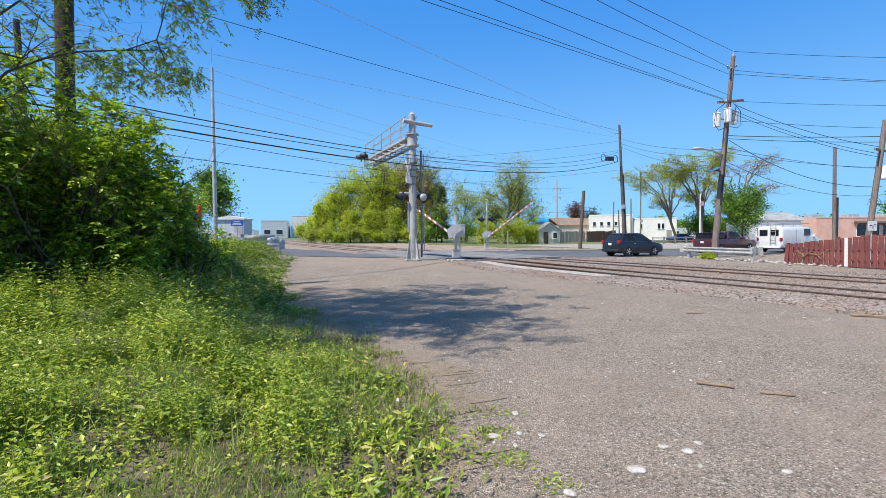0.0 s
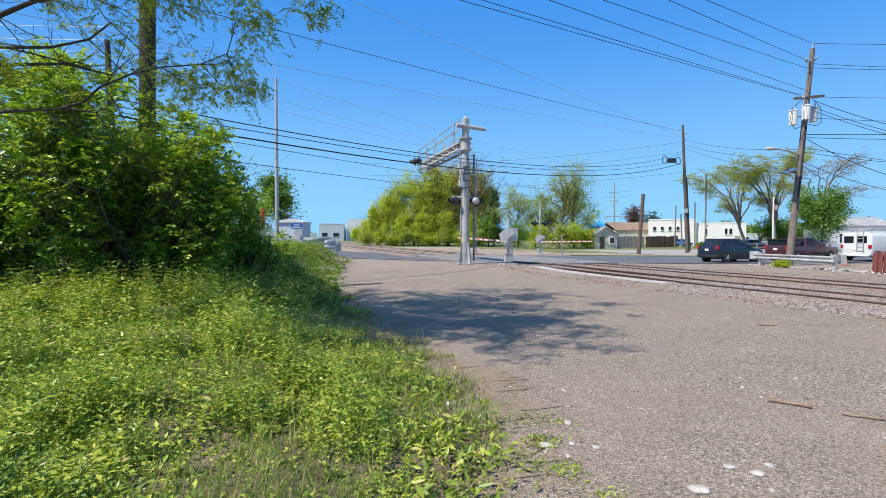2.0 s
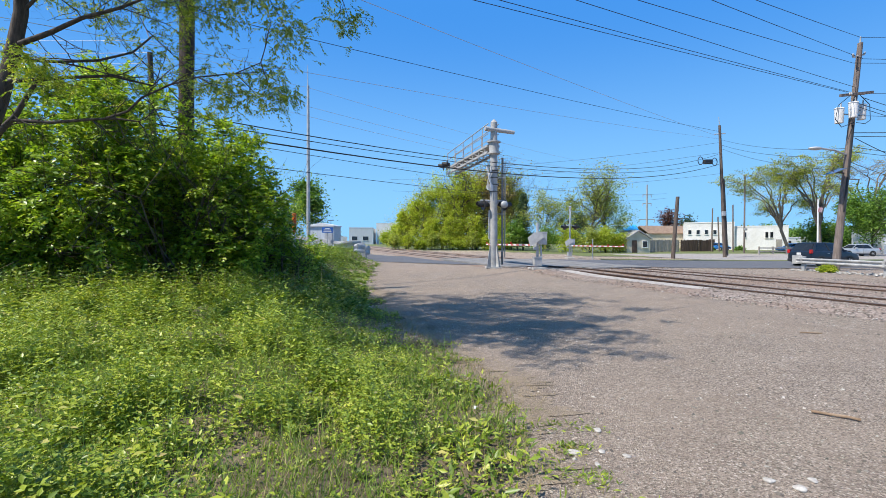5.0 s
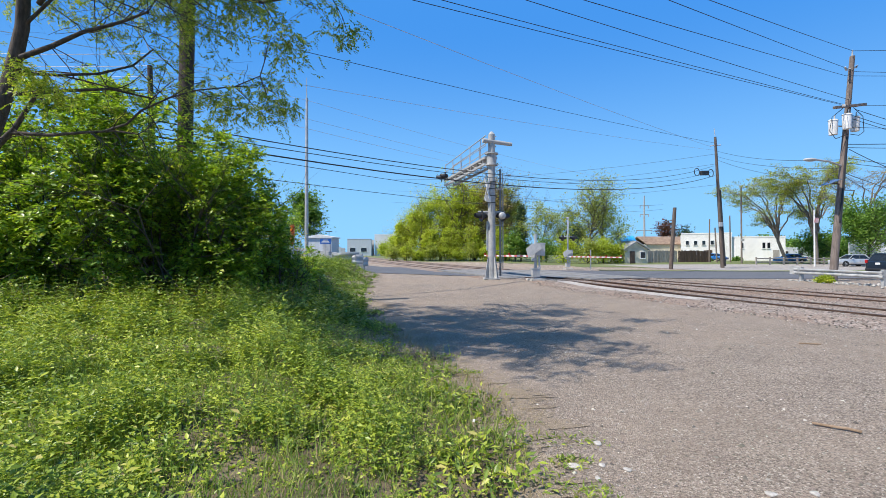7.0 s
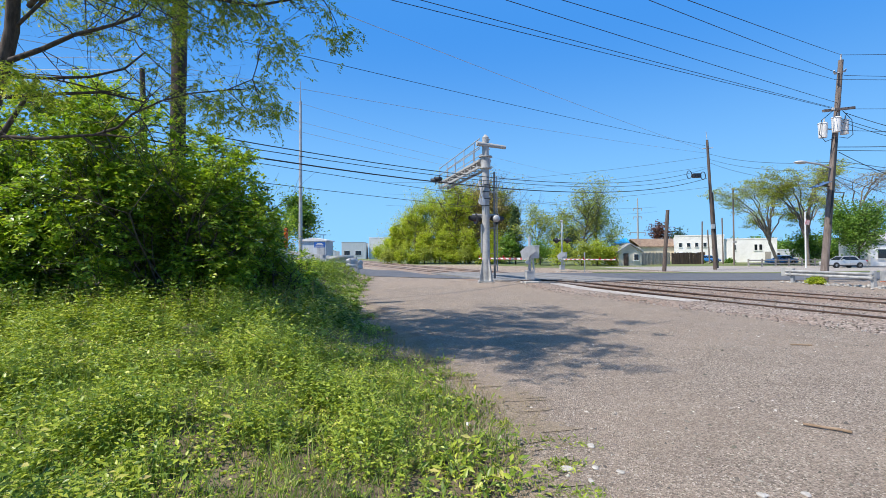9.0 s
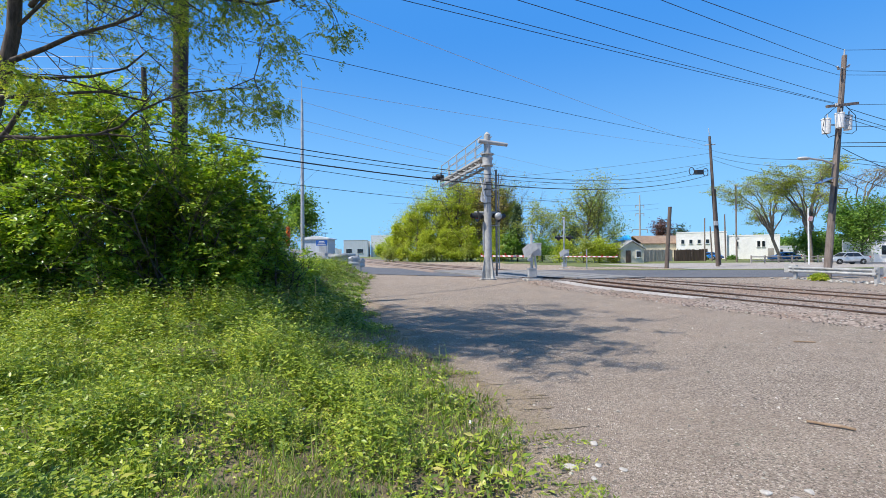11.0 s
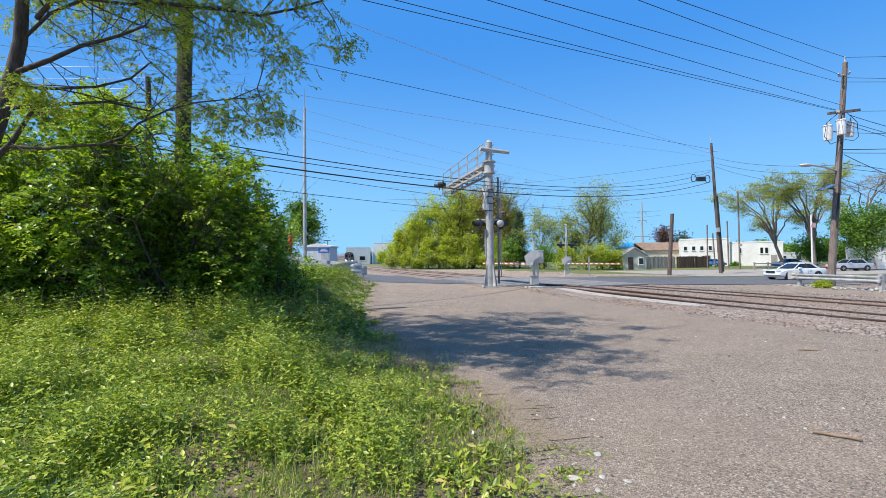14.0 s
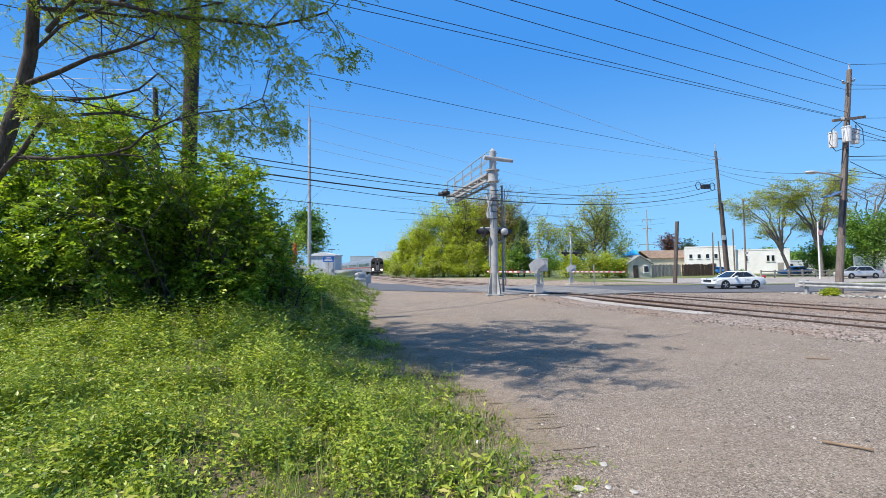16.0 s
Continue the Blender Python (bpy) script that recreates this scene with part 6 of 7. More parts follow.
leafy_tree(57.0, 70, 5.2, LEAF_DEEP, 96, "dark green hedge tree", G, 4500, 0.3, trunk_share=0.1, spread=1.0, clump=0.6, dome=(3.2, 0.5))
leafy_tree(-17.0, 57.5, 8.6, LEAF_DEEP, 97, "dark green tree beside the pale pole", "", 6500, 0.3, trunk_share=0.2, spread=0.7, clump=0.55, dome=(2.7, 2.0))
leafy_tree(-14.0, 40, 4.6, LEAF_TAN, 98, "thin brown scrub tree behind the shrubs", "", 1600, 0.16, trunk_share=0.1, spread=0.8, levels=4, clump=0.3)
leafy_tree(-11.2, 33, 3.4, LEAF_SHRUB, 99, "low scrub bush on the bank", "", 3000, 0.14, category="bush", trunk_share=0.05, spread=0.9, clump=0.35)
leafy_tree(-15.5, 150, 6.0, LEAF_SPRING, 100, "yellow-green trees by the far buildings", G, 3500, 0.5, **wood)
leafy_tree(-22, 172, 4.0, LEAF_SPRING, 101, "yellow-green trees by the far buildings", G, 2500, 0.5, **wood)
leafy_tree(59, 122, 9.0, LEAF_RED, 102, "dark red-leaved tree behind the roofs", G, 3000, 0.5, **wood)
leafy_tree(34, 118, 8.5, LEAF_CONIFER, 103, "dark evergreen behind the shed", G, 3000, 0.5, **wood)
leafy_tree(67, 128, 7.5, LEAF_CONIFER, 104, "dark evergreen behind the white building", G, 2500, 0.5, **wood)


def far_woods():
    """A low wooded skyline in the distance."""
    rng = np.random.default_rng(77)
    c = []
    for (x0, y0), (x1, y1), h, n in (((90, 150), (260, 130), 8, 150), ((150, 110), (240, 60), 14, 110), ((-160, 240), (-60, 260), 7, 40), ((30, 230), (90, 220), 6, 40)):
        t = rng.uniform(0, 1, n)
        x, y = x0 + (x1 - x0) * t, y0 + (y1 - y0) * t + rng.normal(size=n) * 6
        hh = h * rng.uniform(0.55, 1.0, n)
        for a, b, k in zip(x, y, hh):
            u = unit(rng.normal(size=(170, 3))) * rng.uniform(0.3, 1, (170, 1))
            c.append(u * np.array([k * 0.6, k * 0.6, k * 0.5]) + np.array([a, b, k * 0.5 + 0.5]))
    v, f = leaf_geometry(rng, np.repeat(np.concatenate(c), 3, 0) + rng.normal(size=(3 * sum(len(k) for k in c), 3)) * 0.4, 0.75, 0.7, 0.2)
    tagged(raw_mesh("far_woods", v, f, LEAF_DEEP), "distant green wooded skyline", "woods", kind="stuff")


far_woods()


def house(name, x, y, rz, size, wall, roof, label, roof_kind="flat", windows=(), door=None, pitch=1.4, group="", eave=0.25):
    """Walls with real openings' frames, a roof, windows with panes. Front faces -y."""
    w, d, h = size
    z0 = float(land(x, y))
    ob = thing(name, pose(x, y, z0, 0, 0, rz), label, "building", group)
    part("wall", Shape().box((w, 0.2, h), (0, -d / 2 + 0.1, h / 2)), wall, ob)
    part("wall", Shape().box((w, 0.2, h), (0, d / 2 - 0.1, h / 2)), wall, ob)
    part("wall", Shape().box((0.2, d - 0.4, h), (-w / 2 + 0.1, 0, h / 2)), wall, ob)
    part("wall", Shape().box((0.2, d - 0.4, h), (w / 2 - 0.1, 0, h / 2)), wall, ob)
    if roof_kind == "flat":
        part("roof", Shape().box((w - 0.4, d - 0.4, 0.15), (0, 0, h - 0.3)), roof, ob)
        part("parapet", Shape().box((w + 0.12, 0.3, 0.25), (0, -d / 2 + 0.1, h + 0.1), bevel=0.02), wall, ob)
    elif roof_kind == "gable_front":
        e = eave
        part("roof", Shape().prism([(-w / 2 - e, h - 0.15), (0, h + pitch), (w / 2 + e, h - 0.15), (w / 2 + e, h + 0.02), (0, h + pitch + 0.2), (-w / 2 - e, h + 0.02)], d + 2 * e), roof, ob)
        part("gable", Shape().prism([(-w / 2, h), (w / 2, h), (0, h + pitch - 0.05)], d - 0.1), wall, ob)
    else:
        e = eave
        part("roof", Shape().prism([(-d / 2 - e, h - 0.15), (0, h + pitch), (d / 2 + e, h - 0.15), (d / 2 + e, h + 0.02), (0, h + pitch + 0.2), (-d / 2 - e, h + 0.02)], w + 2 * e, pose(0, 0, 0, 0, 0, 90)), roof, ob)
    for wx, wz, ww, wh in windows:
        win = part("window", Shape().box((ww + 0.16, 0.1, wh + 0.16), (wx, -d / 2 - 0.02, wz)), WHITE, ob, "white framed window")
        part("pane", Shape().box((ww, 0.02, wh), (wx, -d / 2 - 0.075, wz)), GLASS, win, "dark glass")
        part("sill", Shape().box((ww + 0.24, 0.16, 0.06), (wx, -d / 2 - 0.06, wz - wh / 2 - 0.1)), WHITE, win)
    if door:
        dx, dw, dh, dm = door
        part("door", Shape().box((dw, 0.08, dh), (dx, -d / 2 - 0.03, dh / 2), bevel=0.01), dm, ob, "dark door")
    return ob


PLASTER = surf("white_render", (0.74, 0.72, 0.68), (0.85, 0.83, 0.8), 0.8, 15, 0.85)
CREAM = surf("cream_siding", (0.55, 0.48, 0.37), (0.68, 0.61, 0.5), 1.0, 20, 0.8)
PINK = surf("salmon_brick", (0.6, 0.35, 0.26), (0.72, 0.45, 0.35), 0.6, 25, 0.85)
SHINGLE = surf("brown_shingle", (0.2, 0.13, 0.09), (0.32, 0.23, 0.16), 1.5, 20, 0.9)
GREYROOF = surf("grey_roof", (0.25, 0.25, 0.26), (0.4, 0.4, 0.41), 0.8, 12, 0.8)
METALWALL = surf("pale_metal_siding", (0.5, 0.53, 0.55), (0.62, 0.65, 0.67), 1.0, 20, 0.6, 0.1, 0.1, 0.01, (8, 1, 0.3))
GREYWOOD = surf("grey_weathered_wood", (0.27, 0.24, 0.21), (0.42, 0.39, 0.35), 1.5, 20, 0.9, 0, 0.3, 0.01, (4, 4, 0.6), 0, 0.3)
BROWNWOOD = surf("dark_brown_wood", (0.07, 0.045, 0.035), (0.13, 0.085, 0.065), 1.5, 20, 0.9, 0, 0.3, 0.01, (4, 4, 0.6), 0, 0.3)
shed = house("shed", 29.3, 73.0, 8, (3.8, 4.5, 2.2), CREAM, GREYROOF, "small cream shed with a dark door and grey gable roof", "gable_front", [(1.0, 1.3, 0.7, 0.9)], (-0.7, 0.8, 1.9, BROWNWOOD), 1.1)
tarp = thing("tarpaulin", pose(30.4, 76.5, float(land(29.8, 76.5)) + 2.9), "bright blue tarpaulin stretched over a low roof", "tarpaulin")
part("sheet", Shape().box((3.0, 2.6, 0.05), (-0.1, -0.2, 0.75), 32, -6, -4, 0.02).box((3.0, 0.05, 0.35), (-0.1, -1.28, -0.05), 4, -6, -4), TARP, tarp)
part("frame", Shape().box((3.0, 2.2, 3.3), (0, 0, -1.55)), BROWNWOOD, tarp)
house("warehouse", 53, 108, 0, (15, 10, 3.4), CREAM, SHINGLE, "low house with a wide brown shingle roof", "gable_side", [], None, 1.7)
house("white_building", 56.0, 99, -26, (9.0, 9, 5.4), PLASTER, GREYROOF, "two-storey white rendered building with small windows", "flat", [(-3.4, 3.6, 0.55, 0.8), (-1.9, 3.6, 0.55, 0.8), (-0.4, 3.6, 0.55, 0.8), (1.1, 3.6, 0.55, 0.8), (2.6, 3.6, 0.55, 0.8), (-3.4, 1.5, 0.7, 0.9), (3.0, 1.5, 0.7, 0.9)], (0.6, 1.0, 2.1, BROWNWOOD))
house("white_building", 64.3, 95.6, -26, (9.0, 9, 4.6), PLASTER, GREYROOF, "plain white rendered building wing with few windows", "flat", [(-2.6, 3.0, 0.4, 1.0), (1.0, 3.0, 0.45, 1.1), (1.8, 3.0, 0.45, 1.1)], (3.0, 1.0, 2.1, GREYWOOD))
house("white_building", 72, 99, -2, (8, 7, 2.4), PLASTER, GREYROOF, "low white outbuilding behind the lot", "flat", [(-1, 1.4, 0.8, 0.9), (2, 1.4, 0.8, 0.9)])
house("white_building", 66.5, 68, -6, (8.5, 6, 3.6), PLASTER, GREYROOF, "white house with a grey roof behind the green tree", "gable_side", [(-2.6, 1.7, 1.4, 1.3), (-0.4, 1.7, 1.4, 1.3), (2.2, 1.7, 1.4, 1.3)], None, 1.2)
pink = house("shop_building", 95, 76, -8, (27, 14, 4.1), PINK, GREYROOF, "long salmon-coloured shop building with dark shop windows", "flat", [(-4.0, 1.8, 4.2, 2.0), (1.4, 1.8, 5.4, 2.0)], (6.2, 1.4, 2.3, BROWNWOOD))
part("awning", Shape().box((11.5, 0.9, 0.4), (-0.9, -7.5, 3.15), 20), BROWNWOOD, pink, "dark awning over the windows")
for x in (-9, -2, 5):
    part("roof_unit", Shape().box((2.2, 2.0, 1.1), (x, -1, 4.45), bevel=0.05), ALU, pink, "pale rooftop unit")
house("shop_building", 85.5, 86, -4, (9, 10, 4.2), METALWALL, GREYROOF, "grey-white building with a shallow metal roof", "gable_side", [(0, 2.2, 2.0, 1.4)], None, 1.1)
house("far_building", -34, 192, 4, (9.5, 14, 6.6), METALWALL, GREYROOF, "distant pale industrial building with a loading canopy", "flat", [(-2.6, 2.4, 2.2, 1.6), (1.8, 2.4, 2.2, 1.6)])
house("far_building", -23.5, 198, 4, (10.5, 14, 8.6), PLASTER, GREYROOF, "distant white industrial hall", "flat", [(2, 3, 2.4, 1.6)])
house("far_building", -45, 190, 4, (8, 12, 3.2), METALWALL, GREYROOF, "distant low pale industrial building", "flat", [(0, 1.6, 2.0, 1.2)])


def panel_fence(x0, y0, x1, y1, h, material, label, w=0.3):
    L = math.hypot(x1 - x0, y1 - y0)
    ob = thing("board_fence", pose(x0, y0, float(land(x0, y0)), 0, 0, math.degrees(math.atan2(y1 - y0, x1 - x0))), label, "fence", "fences beyond the lot")
    rg = random.Random(int(x0))
    n = int(L / w)
    for k in range(n):
        hh = h * rg.uniform(0.95, 1.03)
        part("plank", Shape().box((w * 0.93, 0.04, hh), (k * w + w / 2, rg.uniform(-0.02, 0.02), hh / 2)), material, ob)
    for z in (h * 0.3, h * 0.8):
        part("fence_rail", Shape().box((L, 0.06, 0.1), (L / 2, 0.06, z)), material, ob)


panel_fence(31.6, 76, 39.9, 78.5, 2.0, GREYWOOD, "weathered grey board fence")
panel_fence(40.2, 79, 46.8, 80.5, 2.0, BROWNWOOD, "dark brown board fence with a gate")


def rail_fence(x0, y0, x1, y1, n, label):
    L = math.hypot(x1 - x0, y1 - y0)
    ob = thing("rail_fence", pose(x0, y0, float(land(x0, y0)), 0, 0, math.degrees(math.atan2(y1 - y0, x1 - x0))), label, "fence", "fences beyond the lot")
    for k in range(n + 1):
        part("post", Shape().box((0.16, 0.16, 1.1), (L * k / n, 0, 0.55), bevel=0.01), GREYWOOD, ob)
    for z in (0.45, 0.9):
        part("fence_rail", Shape().box((L, 0.06, 0.14), (L / 2, -0.05, z)), GREYWOOD, ob)


rail_fence(42.0, 62.0, 59.0, 65.0, 8, "weathered two-rail wooden fence")
rail_fence(60.0, 65.5, 78.0, 75.0, 7, "weathered two-rail wooden fence")
for i, (x, y) in enumerate(((50.2, 88), (56.0, 88), (47.0, 85))):
    bush_small(x, y, 0.9, LEAF_DEEP, 30 + i, "clipped dark green hedge bush", "hedge bushes")


def pylon():
    ob = thing("power_pylon", pose(69.7, 160, float(land(69.7, 160))), "tall slim grey transmission pole with crossarms", "power pylon")
    part("shaft", Shape().rod((0, 0, 0), (0, 0, 21), 0.45, 0.2, 10), GALV, ob, "", True)
    for z, w in ((9.0, 5.5), (14.5, 3.0), (17.5, 3.0)):
        part("crossarm", Shape().box((w, 0.2, 0.25), (0, 0, z)), GALV, ob)
        for s in (-1, 1):
            part("insulator", Shape().rod((s * w / 2.1, 0, z - 0.9), (s * w / 2.1, 0, z), 0.12, 0.12, 6), GALV, ob)


pylon()
for i, (x, y, h) in enumerate(((46.5, 78.5, 6.0), (48.5, 78, 8.0), (44.9, 78, 7.4))):
    pole("utility_pole", (x, y), (x - 0.3 + 0.2 * i, y, h), 0.12, 0.1, "thin brown wooden pole by the brown fence", POLEWOOD)
rp, DR = pole("utility_pole", (35.7, 30), (35.6, 30, 8.1), 0.14, 0.11, "plain brown wooden pole behind the red fence", POLEWOOD)
pole("utility_pole", (36.3, 30.4), (36.3, 30.4, 4.3), 0.16, 0.15, "short brown wooden pole stub behind the red fence", POLEWOOD)
rp2, DR2 = pole("utility_pole", (30.9, 24), (32.2, 24, 8.6), 0.18, 0.14, "leaning brown wooden utility pole by the shops", POLEWOOD)
part("crossarm", Shape().box((1.9, 0.1, 0.12), tuple(at_pole(DR2, 6.7)), 0, 0, 20), POLEWOOD, rp2)
part("transformer", Shape().rod(tuple(at_pole(DR2, 4.9) + Vector((0.4, 0, 0))), tuple(at_pole(DR2, 5.7) + Vector((0.4, 0, 0))), 0.26, 0.26, 16), WHITE, rp2, "pale transformer can", True)


def small_sign(name, x, y, z, w, h, material, label, bars, barmat, post=True, round_=False, rz=0.0):
    z0 = float(land(x, y))
    ob = thing(name, pose(x, y, z0, 0, 0, rz), label, "sign")
    if round_:
        part("board", Shape().rod((0, -0.03, z), (0, -0.05, z), w / 2, w / 2, 20), material, ob)
    else:
        part("board", Shape().box((w, 0.02, h), (0, -0.05, z), bevel=0.005), material, ob)
    for bx, bz, bw, bh in bars:
        part("mark", Shape().box((bw, 0.006, bh), (bx, -0.064, z + bz)), barmat, ob)
    if post:
        part("post", Shape().rod((0, 0, 0), (0, 0, z + h / 2), 0.03, 0.03, 8), GALV, ob)


small_sign("crossing_sign", 28.7, 22, 1.95, 0.62, 0.55, WHITE, "white square sign with black arrow marks", [(-0.13, 0.02, 0.14, 0.05), (0.02, -0.06, 0.05, 0.2), (0.15, 0.06, 0.14, 0.05)], BLACK)
small_sign("stop_sign", 40.0, 33.6, 2.2, 0.75, 0.75, GALV, "grey back of a round road sign on a post", [], BLACK, True, True)
small_sign("name_board", -11.3, 44.5, 2.25, 1.05, 0.52, BLUE, "blue board with white lettering beside the equipment hut", [(0, 0.13, 0.5, 0.07), (0, 0.0, 0.7, 0.06), (0, -0.13, 0.8, 0.05)], WHITE, True)
small_sign("marker_post", 13.9, 43.6, 1.0, 0.1, 1.9, ALU, "slim white marker post at the roadside", [], BLACK, False)


def hut():
    x, y = -13.0, 50
    z0 = float(land(x, y))
    ob = thing("equipment_hut", pose(x, y, z0, 0, 0, -6), "pale metal railway equipment hut with a shallow roof", "hut")
    part("wall", Shape().box((2.8, 2.3, 2.2), (0, 0, 1.2), bevel=0.02), METALWALL, ob)
    part("roof", Shape().prism([(-1.55, 2.28), (1.55, 2.28), (1.5, 2.4), (0, 2.66), (-1.5, 2.4)], 2.6), WHITE, ob, "white shallow pitched roof")
    part("door", Shape().box((0.85, 0.05, 1.95), (0.85, -1.17, 1.15), bevel=0.01), ALU, ob)
    part("base", Shape().box((3.0, 2.5, 0.25), (0, 0, 0.08)), CONCRETE, ob)
    part("antenna", Shape().rod((0.7, 0, 2.4), (0.7, 0, 3.0), 0.03, 0.03, 6).box((0.7, 0.1, 0.08), (0.7, 0, 3.0)), BLACK, ob)


hut()


def marker():
    x, y = -4.95, 15.2
    ob = thing("marker_post", pose(x, y, float(land(x, y))), "white utility marker post with a bright orange top", "marker post")
    part("post", Shape().rod((0, 0, 0), (0, 0, 1.75), 0.045, 0.045, 12), WHITE, ob, "", True)
    part("cap", Shape().rod((0, 0, 1.45), (0, 0, 2.05), 0.065, 0.065, 14).ball((0, 0, 2.05), 0.065, 12, (1, 1, 0.6)), ORANGE, ob, "bright orange dome cap", True)


marker()


def terminal_plate(x, y, z, rz, tilt, L, hgt, label):
    """A loose length of bent two-wave steel beam lying on the bank."""
    ob = thing("guardrail_beam", pose(x, y, float(land(x, y)) + z, 0, 0, rz), label, "guardrail", "guardrail ends by the road")
    wave = [(0.0, 0.0), (0.06, 0.1), (0.06, 0.22), (0.0, 0.34), (0.0, 0.42), (0.06, 0.54), (0.06, 0.68), (0.0, 0.8)]
    rings = []
    for k in range(9):
        u = k / 8
        bend = 0.35 * L * u ** 2.5
        flare = hgt * (1.0 + 0.25 * math.sin(3.0 * u))
        prof = [(L * u, bend - y_, z_ * flare) for y_, z_ in wave] + [(L * u, bend - y_ + 0.025, z_ * flare) for y_, z_ in reversed(wave)]
        rings.append(prof)
    part("beam", Shape().loft(rings), ALU, ob, "", True, pose(0, 0, 0, tilt, 0, 0))
    part("stake", Shape().box((0.1, 0.12, 0.9 + z), (L * 0.3, 0.1, 0.3 - z / 2)), GALV, ob)


terminal_plate(-9.5, 40.9, 0.9, -8, 12, 2.0, 0.8, "pale flared guardrail end on the bank")
terminal_plate(-7.9, 40.2, 0.7, 8, -12, 1.0, 0.85, "bent grey guardrail end piece by the road")
terminal_plate(-7.0, 40.4, 0.5, 35, 4, 0.6, 0.8, "short curled guardrail end piece by the road")


def far_guardrail():
    """A rail that comes down the bank and ends in a flared terminal."""
    a, b = Vector((-18.5, 47.5, 2.5)), Vector((-8.7, 44.0, 1.35))
    ob = thing("guardrail", pose(b.x, b.y, float(land(b.x, b.y))), "pale steel guardrail coming down the bank to the road", "guardrail")
    d = a - b
    rot = math.degrees(math.atan2(d.y, d.x))
    tilt = -math.degrees(math.atan2(d.z, math.hypot(d.x, d.y)))
    zb = b.z - float(land(b.x, b.y))
    part("beam", Shape().box((d.length, 0.07, 0.32), (d.length / 2, 0, 0), bevel=0.03), ALU, ob, "pale corrugated beam", False, pose(0, 0, zb, 0, 0, rot) @ pose(0, 0, 0, 0, tilt, 0))
    for k in range(6):
        q = d * (k / 5.0)
        g = float(land(b.x + q.x, b.y + q.y)) - float(land(b.x, b.y))
        top = zb + q.z + 0.1
        part("post", Shape().box((0.12, 0.12, top - g + 0.3), (q.x, q.y + 0.12, (top + g - 0.3) / 2)), GALV, ob)
    part("terminal", Shape().prism([(-0.2, -0.45), (0.9, -0.3), (0.9, 0.22), (-0.2, 0.2)], 0.25, pose(0.2, -0.1, zb, 0, 0, -15)), ALU, ob, "flared grey end terminal")


far_guardrail()

# ---- vehicles ----
NAVY = surf("dark_blue_paint", (0.01, 0.015, 0.026), (0.014, 0.02, 0.034), 2, 60, 0.3, 0.0, 0.0, coat=0.2)
NAVY.node_tree.nodes["Principled BSDF"].inputs["Specular IOR Level"].default_value = 0.5
MAROON = surf("maroon_paint", (0.06, 0.014, 0.02), (0.085, 0.022, 0.028), 2, 60, 0.35, 0.1, 0.0, coat=0.8)
CARWHITE = surf("white_car_paint", (0.72, 0.72, 0.7), (0.8, 0.8, 0.79), 2, 60, 0.3, 0.0, 0.0, coat=0.8)
CARBLUE = surf("bright_blue_paint", (0.02, 0.13, 0.4), (0.03, 0.18, 0.5), 2, 60, 0.3, 0.0, 0.0, coat=0.8)
SILVER = surf("silver_paint", (0.5, 0.5, 0.5), (0.6, 0.6, 0.6), 2, 60, 0.3, 0.4, 0.0, coat=0.8)


def wheel(parent, x, y, r, rim_r, w=0.22):
    s = 1 if y > 0 else -1
    hub = part("wheel", Shape().rod((0, -w / 2, 0), (0, w / 2, 0), r * 0.94, r * 0.94, 28).rod((0, -w / 2 + 0.03, 0), (0, w / 2 - 0.03, 0), r, r, 28), RUBBER, parent, "black tyre with metal rim", True, pose(x, y, r))
    rim = part("rim", Shape().rod((0, s * (w / 2 - 0.06), 0), (0, s * (w / 2 + 0.006), 0), rim_r, rim_r, 24), BLACK, hub, "dark wheel dish", True)
    for k in range(5):
        a = k * 2 * math.pi / 5
        part("spoke", Shape().box((rim_r * 0.9, 0.02, rim_r * 0.2), (rim_r * 0.5 * math.cos(a), s * (w / 2 + 0.012), -rim_r * 0.5 * math.sin(a)), 0, math.degrees(a), 0, 0.004), ALU, hub, "metal spoke")
    part("hub_cap", Shape().rod((0, s * w / 2, 0), (0, s * (w / 2 + 0.03), 0), rim_r * 0.25, rim_r * 0.2, 14), CHROME, hub)
    return hub


